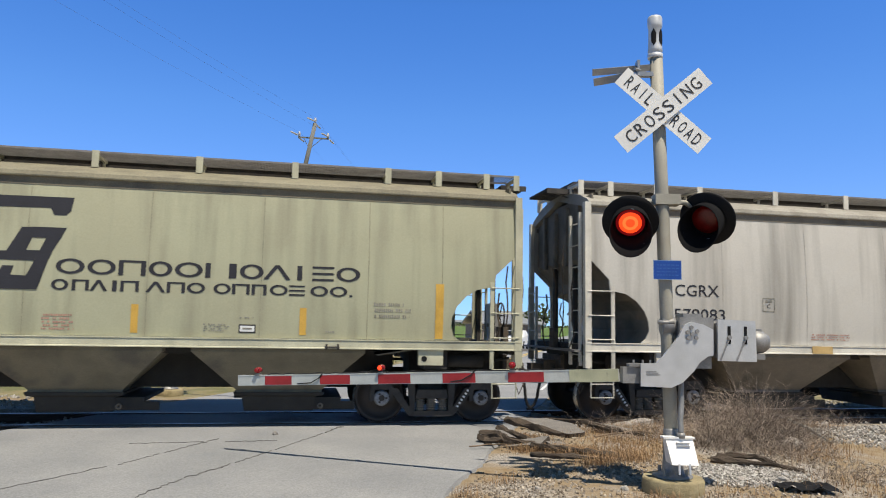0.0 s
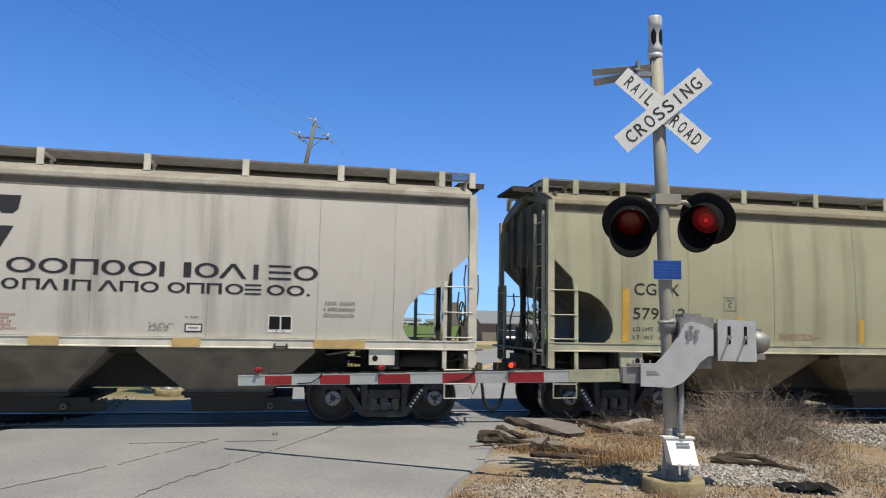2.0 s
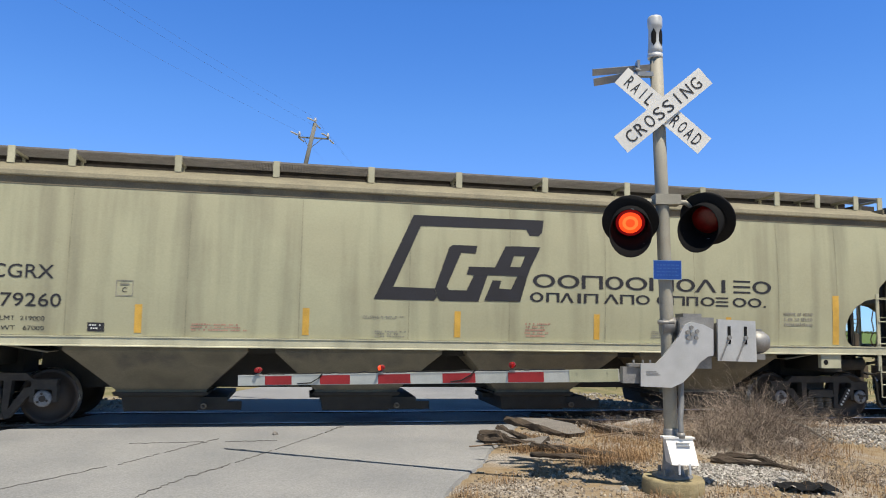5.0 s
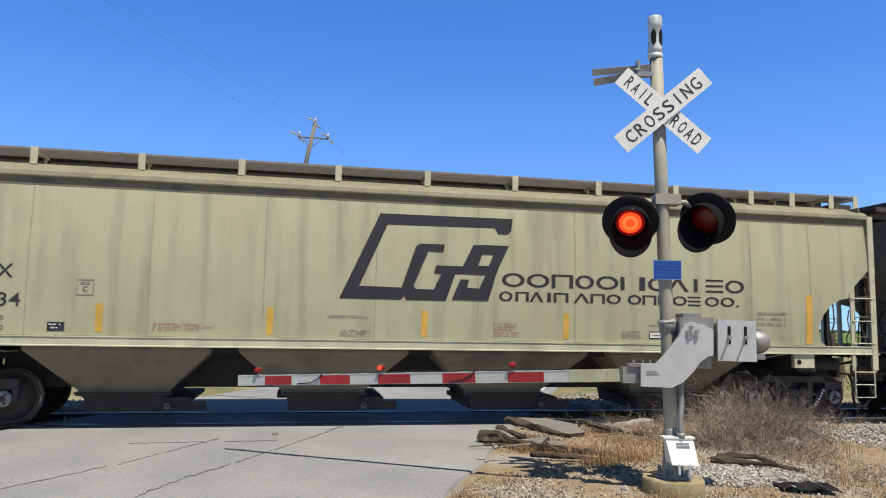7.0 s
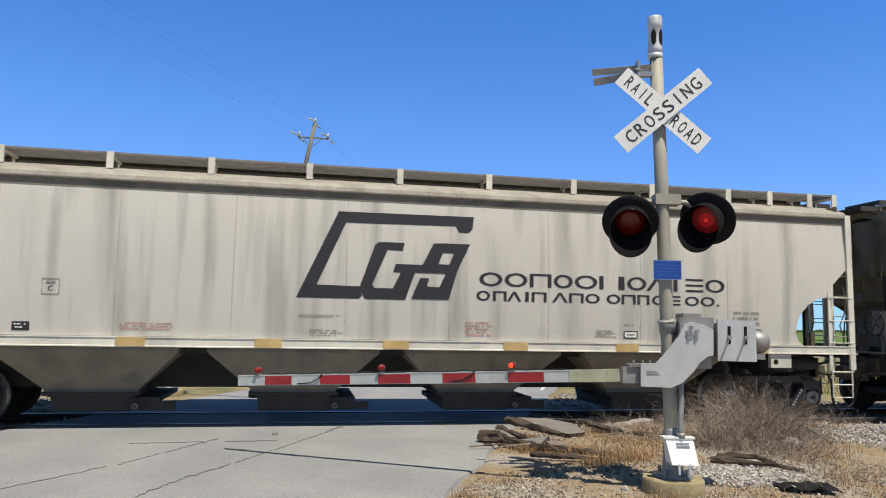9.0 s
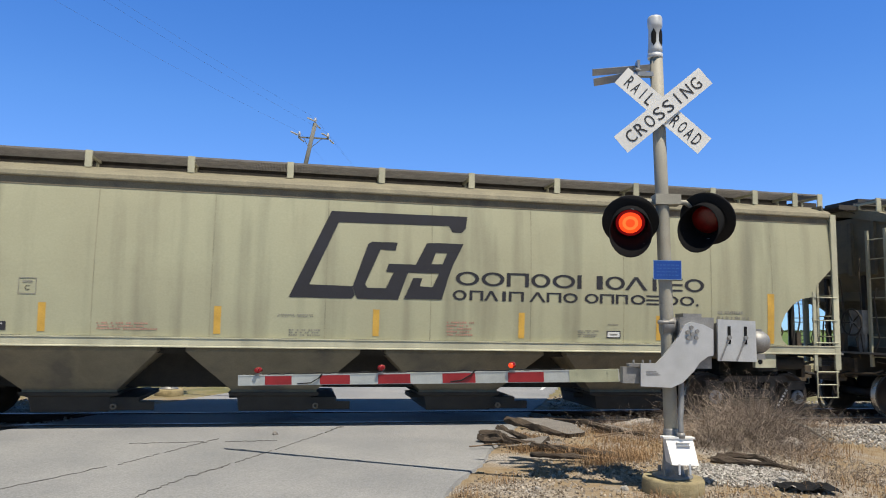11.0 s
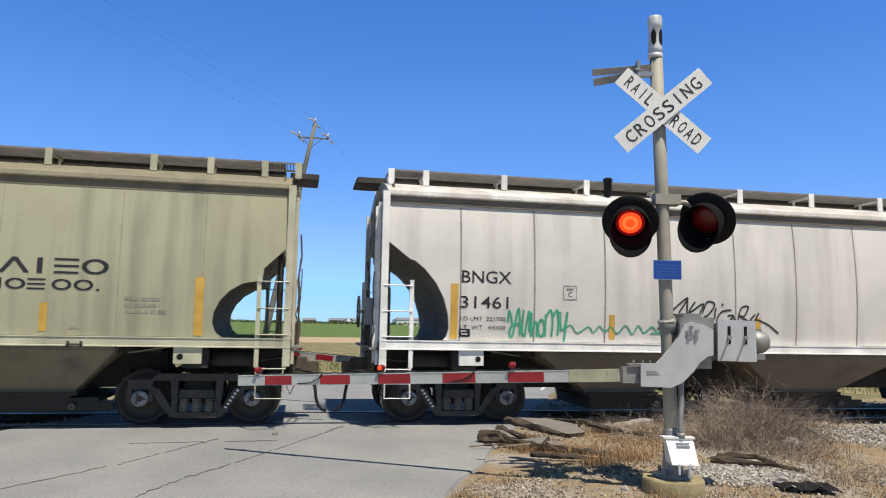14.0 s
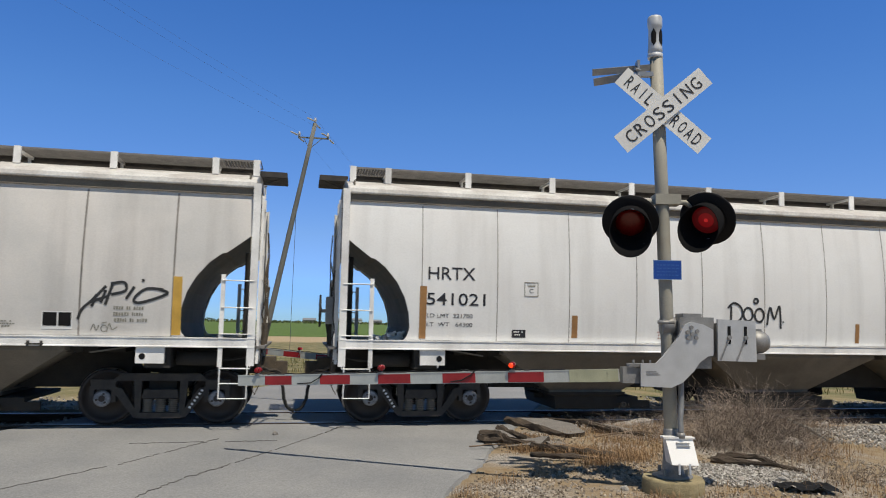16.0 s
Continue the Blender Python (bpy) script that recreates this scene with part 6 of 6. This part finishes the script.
    pl = part("notice_plate", bm, M["plate_edge"], sig, "small blue emergency notice plate")
    bm = bmesh.new()
    box(bm, -0.206, 0.092, -0.0805, -0.079, 2.293, 2.494)
    part("plate_face", bm, M["sign_blue"], pl)
    bm = bmesh.new()
    rnd = random.Random(4)
    for r in range(4):
        x = -0.17
        while x < 0.04:
            w = rnd.uniform(0.015, 0.04)
            box(bm, x, x + w, -0.0825, -0.0805, 2.33 + r * 0.037, 2.343 + r * 0.037)
            x += w + 0.012
    part("lettering_bar", bm, M["small_blue"], pl)["kind"] = "stuff"
    # gate machine
    bm = bmesh.new()
    slab(bm, [(-0.385, 1.375), (-0.385, 1.135), (-0.06, 1.125), (0.06, 1.18), (0.18, 1.30), (0.25, 1.40), (0.34, 1.465), (0.395, 1.475), (0.40, 1.75), (0.30, 1.80), (0.17, 1.83), (0.09, 1.80), (0.02, 1.66), (-0.14, 1.46), (-0.22, 1.38)], -0.17, -0.13)
    g = part("gate_bracket", bm, M["galv"], sig, "galvanised curved gate arm bracket")
    bm = bmesh.new()
    for u, z in ((0.12, 1.72), (0.16, 1.77), (0.22, 1.73), (0.13, 1.66), (0.21, 1.66), (0.17, 1.70)):
        lathe(bm, [(0.022, -0.19), (0.022, -0.165)], 8, "y", (u, 0, z))
    for k in range(3):
        box(bm, -0.33, -0.18 - 0.02 * k, -0.174, -0.17, 1.255 + 0.018 * k, 1.264 + 0.018 * k)
    part("bolt", bm, M["galv_dark"], g)["kind"] = "stuff"
    bm = bmesh.new()
    box(bm, 0.05, 0.42, -0.13, 0.20, 1.50, 1.88)
    box(bm, 0.10, 0.30, -0.10, 0.16, 1.88, 1.92)
    box(bm, 0.20, 0.40, -0.10, 0.10, 1.33, 1.50)
    tube(bm, [(-0.10, 0.03, 1.78), (0.07, 0.03, 1.78)], 0.10, 14)
    tube(bm, [(-0.16, -0.05, 1.82), (0.02, -0.05, 1.82)], 0.022, 8)
    part("gate_machine", bm, M["galv_dark"], sig, "weathered gate drive housing")
    bm = bmesh.new()
    slab(bm, [(0.435, 1.42), (0.44, 1.862), (0.845, 1.850), (0.85, 1.415)], -0.19, -0.155)
    w = part("counterweight", bm, M["galv"], sig, "slotted galvanised counterweight plate")
    bm = bmesh.new()
    for u in (0.56, 0.735):
        box(bm, u - 0.016, u + 0.016, -0.194, -0.188, 1.60, 1.79)
    part("slot", bm, M["black"], w)["kind"] = "stuff"
    bm = bmesh.new()
    for u in (0.56, 0.735):
        tube(bm, [(u, -0.20, 1.665), (u - 0.10, -0.20, 1.43)], 0.009, 6)
        tube(bm, [(u, -0.215, 1.67), (u, -0.185, 1.67)], 0.022, 8)
    part("weight_bolt", bm, M["galv_dark"], w)["kind"] = "stuff"
    bm = bmesh.new()
    lathe(bm, [(0.03, 0.80), (0.115, 0.82), (0.125, 0.90), (0.12, 0.97), (0.085, 1.02), (0.03, 1.03)], 24, "x", (0, -0.06, 1.625))
    box(bm, 0.85, 0.95, -0.10, -0.02, 1.735, 1.765)
    box(bm, 0.84, 0.96, -0.15, -0.02, 1.44, 1.50)
    part("weight_end", bm, M["galv_dark"], w, "rounded weathered counterweight end")
    bm = bmesh.new()
    box(bm, 0.46, 0.84, -0.15, 0.06, 1.45, 1.82)
    part("weight_block", bm, M["galv_dark"], w)
    # barrier arm across the lane
    ax, ay = -0.935, 0.354
    ang = math.degrees(math.atan2(ay, ax))
    m = pose(-0.55, 0.10, 1.228, 0, 0, ang) @ pose(0, 0, 0, 0, 3.2, 0)
    bm = bmesh.new()
    box(bm, 0.0, 5.03, -0.022, 0.022, -0.067, 0.067)
    box(bm, 0.0, 5.03, -0.026, 0.026, 0.058, 0.070)
    arm = part("barrier_arm", bm, M["arm_white"], sig, "red and white striped barrier arm", m)
    for a, c in ((0.843, 1.265), (1.666, 2.081), (2.503, 2.94), (3.336, 3.769), (4.191, 4.6)):
        bm = bmesh.new()
        box(bm, a, c, -0.025, 0.025, -0.060, 0.052)
        part("red_stripe", bm, M["arm_red"], arm)
    bm = bmesh.new()
    box(bm, 0.01, 0.55, -0.028, 0.028, -0.068, 0.071)
    for a in (0.12, 0.46):
        for z in (-0.045, 0.045):
            lathe(bm, [(0.012, -0.034), (0.012, 0.034)], 8, "y", (a, 0, z))
    part("arm_root", bm, M["arm_base"], arm, "bare yellowish fibreglass arm root")
    for s in (4.715, 2.90, 1.215):
        bm = bmesh.new()
        lathe(bm, [(0.032, -0.045), (0.040, -0.02), (0.040, 0.02), (0.032, 0.045)], 16, "y", (s, 0, 0.135))
        lp = part("arm_lamp", bm, M["lens"], arm, "small red arm lamp")
        bm = bmesh.new()
        tube(bm, [(s, 0, 0.06), (s, 0, 0.09)], 0.022, 8)
        box(bm, s - 0.035, s + 0.035, -0.03, 0.03, 0.055, 0.082)
        tube(bm, [(s + 0.02, -0.03, 0.09), (s + 0.03, -0.035, 0.03), (s - 0.01, -0.035, -0.03)], 0.008, 5)
        part("lamp_foot", bm, M["galv_dark"], lp)
        bm = bmesh.new()
        lathe(bm, [(0.004, -0.006), (0.030, -0.003), (0.030, 0.003), (0.004, 0.006)], 14, "y", mats=[0, 1, 1])
        tip = part("lamp", bm, [M["lamp_mid" if s > 4 else "lamp_on"], M["lens"]], lp, "", pose(s, 0.058 if ax < 0 else -0.058, 0.135, 0, 0, 180))
        tip["lit"] = {4.715: "on", 2.90: "a", 1.215: "b"}[s]
        tip["half"] = 0.46
    bm = bmesh.new()
    for s in range(18):
        x = 0.6 + s * 0.22
        tube(bm, [(x, 0.02, 0.075), (x + 0.11, 0.02, 0.078 + 0.006 * (s % 3)), (x + 0.22, 0.02, 0.075)], 0.008, 5)
    tube(bm, [(1.66, 0.03, 0.09), (1.72, 0.035, 0.03), (1.84, 0.035, -0.03), (1.98, 0.035, -0.045)], 0.008, 5)
    tube(bm, [(3.72, 0.03, 0.09), (3.78, 0.035, 0.02), (3.9, 0.035, -0.04), (4.1, 0.03, -0.05)], 0.008, 5)
    part("lamp_cable", bm, M["rubber"], arm)
    bm = bmesh.new()
    box(bm, -0.56, -0.37, -0.10, 0.02, 1.16, 1.33)
    box(bm, -0.50, -0.22, -0.13, -0.02, 1.34, 1.37)
    for u in (-0.44, -0.34, -0.26):
        tube(bm, [(u, -0.08, 1.33), (u, -0.08, 1.41)], 0.012, 6)
    part("arm_socket", bm, M["galv_dark"], sig)
    # junction box, conduit
    bm = bmesh.new()
    vs = [(-0.135, 0.60), (0.155, 0.60), (0.170, 0.345), (-0.105, 0.345)]
    lo = [bm.verts.new((u, -0.17 if z > 0.5 else -0.30, z)) for u, z in vs]
    hi = [bm.verts.new((u, -0.08, z)) for u, z in vs]
    bm.faces.new(lo), bm.faces.new(hi[::-1])
    for i in range(4):
        bm.faces.new((lo[i], lo[(i + 1) % 4], hi[(i + 1) % 4], hi[i]))
    slab(bm, [(-0.16, 0.595), (0.175, 0.595), (0.175, 0.612), (-0.16, 0.612)], -0.19, -0.07)
    jb = part("junction_box", bm, M["box_white"], sig, "white sheet metal junction box")
    bm = bmesh.new()
    for u in (-0.03, 0.08):
        beam(bm, (u, -0.29, 0.36), (u - 0.005, -0.31, 0.25), 0.02, 0.02)
    for k in range(2):
        box(bm, -0.03, 0.11, -0.215 - 0.015 * k, -0.19, 0.555 - 0.03 * k, 0.562 - 0.03 * k)
    part("box_latch", bm, M["galv"], jb)["kind"] = "stuff"
    bm = bmesh.new()
    tube(bm, [(0.035, -0.16, 0.60), (0.035, -0.16, 0.68), (0.045, -0.12, 0.80), (0.075, -0.07, 0.95), (0.085, -0.04, 1.15), (0.09, 0.0, 1.4)], 0.030, 10)
    tube(bm, [(0.035, -0.16, 0.60), (0.035, -0.16, 0.655)], 0.045, 8)
    part("conduit", bm, M["galv_dark"], sig)
    return [sig, far_signal(sig)]


def far_signal(sig):
    """The signal across the track: a shorter mast with a bell, its lamps and crossbuck lower and turned away."""
    far = copy_thing(sig, pose(-2.95, 4.36, -0.05, 0, 0, 180 - 11.24))
    tagged(far, "farther crossing signal with a bell, seen from its bare grey back")
    for ob in list(far.children):
        kind = ob.name.split(".")[0]
        if kind in ("mast", "mast_top", "side_blade", "flasher", "notice_plate"):
            for child in list(ob.children_recursive) + [ob]:
                bpy.data.objects.remove(child)
        elif kind in ("crossbuck_blade", "blade_clamp"):
            ob.location.z -= 0.95
            if kind == "crossbuck_blade":
                ob.data = ob.data.copy()
                ob.data.materials[0] = M["galv"]
        elif kind == "flasher_arm":
            ob.location.z -= 0.62
    bm = bmesh.new()
    tube(bm, [(0.0, 0.03, 0.3), (0.03, 0.03, 2.3), (0.08, 0.03, 4.30)], 0.070, 20)
    part("mast", bm, M["mast"], far, "weathered aluminium-painted signal mast")
    bm = bmesh.new()
    lathe(bm, [(0.03, -0.10), (0.10, -0.09), (0.145, -0.03), (0.15, 0.04), (0.12, 0.06), (0.03, 0.07)], 24, "y", (0.085, 0.03, 4.44))
    tube(bm, [(0.082, 0.03, 4.24), (0.084, 0.03, 4.40)], 0.045, 12)
    part("bell", bm, M["galv_dark"], far, "round dark grey crossing bell")
    flasher(far, (0.56, -0.05, 2.36), (0.35, -1, -0.1), "")
    flasher(far, (-0.44, -0.05, 2.38), (-0.25, -1, -0.1), "")
    flasher(far, (0.10, 0.20, 2.36), (0.20, 1, -0.05), "b")
    return far


# ---- beyond the track ----
def build_pole():
    pole = thing("utility_pole", "leaning weathered wooden utility pole with a crossarm", "utility pole")
    base, top = Vector((-1.95, 25.4, -0.1)), Vector((0.43, 25.0, 12.54))
    bm = bmesh.new()
    tube(bm, [base.lerp(top, k / 6) for k in range(7)], 0.17, 14, 0, 0.11)
    part("shaft", bm, M["wood"], pole)
    d = (top - base).normalized()
    mid = base.lerp(top, 0.933)
    bm = bmesh.new()
    a, b = mid + Vector((-0.72, 0.10, 0.05)), mid + Vector((0.92, -0.15, 0.0))
    beam(bm, a, b, 0.07, 0.08, (0, 0, 1))
    beam(bm, mid.lerp(a, 0.6), mid - d * 0.6, 0.03, 0.03)
    beam(bm, mid.lerp(b, 0.6), mid - d * 0.6, 0.03, 0.03)
    part("crossarm", bm, M["wood"], pole)
    for p in (a.lerp(b, 0.03), a.lerp(b, 0.97), top):
        bm = bmesh.new()
        lathe(bm, [(0.03, 0.04), (0.09, 0.10), (0.05, 0.14), (0.10, 0.17), (0.05, 0.23), (0.06, 0.28), (0.03, 0.32)], 10, "z", p)
        part("insulator", bm, M["glass"], pole)
    for k, (p, q) in enumerate(((a.lerp(b, 0.97), Vector((16, 62, 9.0))), (a.lerp(b, 0.03), Vector((14, 64, 9.0))), (top, Vector((15, 63, 9.6))),
                                (a.lerp(b, 0.03), Vector((-26, -16, 16))), (a.lerp(b, 0.97), Vector((-24, -17, 16))), (top, Vector((-25, -16, 17))))):
        bm = bmesh.new()
        sag = 1.0
        tube(bm, [p.lerp(q, t / 14) + Vector((0, 0, 0.3 - sag * 4 * (t / 14) * (1 - t / 14))) for t in range(15)], 0.0032, 4)
        part("wire", bm, M["wire"], pole)
    for p in (a, b, top):
        for q, dz in ((Vector((-26, -16, 16)), 0.10), (Vector((16, 62, 9.0)), 0.0)):
            d2 = (q - p).normalized()
            bm = bmesh.new()
            tube(bm, [p + d2 * 0.12 + Vector((0, 0, dz)), p + d2 * 0.75 + Vector((0, 0, dz * 0.5))], 0.045, 6)
            part("strain_insulator", bm, M["glass"], pole)
    bm = bmesh.new()
    tube(bm, [(-0.4, 25.1, 8.5), (-0.45, 25.1, 0)], 0.012, 4)
    part("down_wire", bm, M["wire"], pole)


def clump_tree(x, y, h, w, seed, group="far trees"):
    """A far tree: tapered trunk, a few limbs and a crown of many small leaf clumps."""
    rnd = random.Random(seed)
    tr = thing("tree", "distant leafy green tree at the field edge", "tree", pose(x, y, -0.05), group)
    bm = bmesh.new()
    tube(bm, [(0, 0, 0), (0.05 * h * rnd.uniform(-1, 1), 0, h * 0.3), (0.06 * h * rnd.uniform(-1, 1), 0, h * 0.62)], h * 0.03, 7, 0, h * 0.012)
    for k in range(5):
        a = rnd.uniform(0, 6.28)
        tube(bm, [(0, 0, h * (0.25 + 0.07 * k)), (w * 0.3 * math.cos(a), w * 0.3 * math.sin(a), h * (0.42 + 0.08 * k))], h * 0.012, 5, 0, h * 0.004)
    part("trunk", bm, M["bark"], tr)
    verts, faces = [], []
    lobes = [(rnd.uniform(-0.32, 0.32) * w, rnd.uniform(-0.32, 0.32) * w, h * rnd.uniform(0.38, 0.82), rnd.uniform(0.16, 0.30) * w) for _ in range(9)]
    for lx, ly, lz, r in lobes:
        for _ in range(70):
            v = Vector((rnd.gauss(0, 1), rnd.gauss(0, 1), rnd.gauss(0, 0.8))).normalized() * r * rnd.uniform(0.55, 1.08)
            c = Vector((lx, ly, min(lz + v.z, h))) + Vector((v.x, v.y, 0))
            s = 0.045 * h * rnd.uniform(0.6, 1.3)
            e = Euler((rnd.uniform(0, 6), rnd.uniform(0, 6), rnd.uniform(0, 6))).to_matrix()
            k = len(verts)
            verts += [c + e @ Vector(q) * s for q in ((-1, -0.6, 0), (1, -0.5, 0.2), (0.8, 0.7, -0.1), (-0.7, 0.8, 0.25))]
            faces.append((k, k + 1, k + 2, k + 3))
    me = bpy.data.meshes.new("crown")
    me.from_pydata(verts, [], faces)
    me.materials.append(M["leaf"])
    ob = new("crown", me)
    ob.parent = tr
    return tr


def build_far():
    rnd = random.Random(8)
    protos = [clump_tree(-165 + 9 * k, 300 + rnd.uniform(-4, 8), rnd.uniform(8.0, 11.0), rnd.uniform(9, 13), 30 + k) for k in range(4)]
    for k in range(34):
        p = protos[k % 4]
        copy_thing(p, pose(-190 + k * 2.4 + rnd.uniform(-1, 1), 305 + 1.2 * k + rnd.uniform(-6, 14), -0.4 - 0.05 * k, 0, 0, rnd.uniform(0, 360)))
    clump_tree(30.4, 43.0, 4.4, 3.6, 61)
    clump_tree(27.0, 66.0, 4.2, 4.5, 62)
    # long low wood along the far edge of the crop
    verts, faces = [], []
    for k in range(9000):
        x = rnd.uniform(-900, 1100)
        h = 3.4 * (0.55 + 0.45 * noise.noise(Vector((x * 0.02, 3, 1)))) + 1.0 * noise.noise(Vector((x * 0.11, 1, 1)))
        c = Vector((x, 620 + rnd.uniform(-14, 14), max(0.3, rnd.uniform(0, 1) ** 0.7 * max(h, 1.2))))
        s = rnd.uniform(0.5, 1.1)
        e = Euler((rnd.uniform(0, 6), rnd.uniform(0, 6), rnd.uniform(0, 6))).to_matrix()
        i = len(verts)
        verts += [c + e @ Vector(q) * s for q in ((-1, -0.6, 0), (1, -0.5, 0.2), (0.8, 0.7, -0.1), (-0.7, 0.8, 0.25))]
        faces.append((i, i + 1, i + 2, i + 3))
    me = bpy.data.meshes.new("far_wood")
    me.from_pydata(verts, [], faces)
    me.materials.append(M["leaf"])
    tagged(new("far_wood", me), "long low wood on the horizon beyond the crop", "woods", kind="stuff")


# ---- building ----
M["small_blue"] = material("faded_blue_lettering", (0.03, 0.10, 0.36), 0.5, vary=0.1)
M["plate_edge"] = material("pale_blue_plate_edge", (0.20, 0.30, 0.50), 0.4, vary=0.1)
build_ground()
build_road()
build_track()
signals = crossing_signal()
build_pole()
build_far()
build_homesteads()
build_car("dark parked car beyond the track with shiny alloy wheels", M["black"], pose(11.5, 3.75, -0.27, 0, 0, -8))
build_car("white car parked on the road beyond the track", M["box_white"], pose(15.9, 38.0, -0.02, 0, 0, 64))
wagons = build_train()
build_litter()
build_growth()
build_gravel()
HITCH = 15.3                  # when the train hangs back
OFFSETS = (-13.569, 5.622, 24.948, 44.255, 63.600, 82.985, 102.497, 121.805, 141.275, 159.961)


def travelled(t):
    """Metres run since the start; the train hangs back for a moment soon after the fifteenth second."""
    return 10.0251 * t - 0.00517 * t * t - 0.37 * min(1.0, max(0.0, (t - HITCH) / 0.1))


def motions():
    for car, first in zip(wagons, OFFSETS):
        walk(car, [(t, pose(first - travelled(t), 0, 0)) for t in (k / 10 for k in range(161))])
        for tr in [c for c in car.children if c.name.startswith("truck")]:
            for ws in [c for c in tr.children if c.name.startswith("wheel_set")]:
                x = first + tr.location.x + ws.location.x
                t0 = min(max((x - 15) / 10.0, 0.0), 15.9)
                t1 = min(max((x + 8) / 9.8, 0.1), 16.0)
                times = [0.0] if t0 > 0.05 else []
                times += [t0 + k / 15 for k in range(int((t1 - t0) * 15))] + [t1]
                if t1 < 15.95:
                    times.append(16.0)
                rows = []
                for t in times:
                    tc = min(max(t, t0), t1)
                    a = -math.degrees((travelled(tc) - travelled(t0)) / 0.457)
                    rows.append((t, pose(ws.location.x, 0, 0.457) @ pose(0, 0, 0, 0, a, 0)))
                walk(ws, rows)
    # lamps turn their glowing face out and in, the two sides in turn
    starts = [-0.165 + 1.165 * k for k in range(15)]
    for sig in signals:
        for lamp in [o for o in sig.children_recursive if o.get("lit") in ("a", "b")]:
            base = lamp.matrix_basis.copy()
            first_lit = lamp["lit"] == "a"
            rows = [(0.0, base @ pose(0, 0, 0, 0, 0, 0 if first_lit else 180))]
            state = first_lit
            for s in starts:
                for t, on_a in ((s - 0.11, True), (s + lamp["half"], False)):
                    want = on_a == first_lit
                    if 0.1 < t < 15.85 and want != state:
                        a = (180, 120, 60, 0) if want else (0, 60, 120, 180)
                        rows += [(t + k / 30, base @ pose(0, 0, 0, 0, 0, v)) for k, v in enumerate(a)]
                        state = want
            rows.append((16.0, rows[-1][1]))
            walk(lamp, rows)


motions()
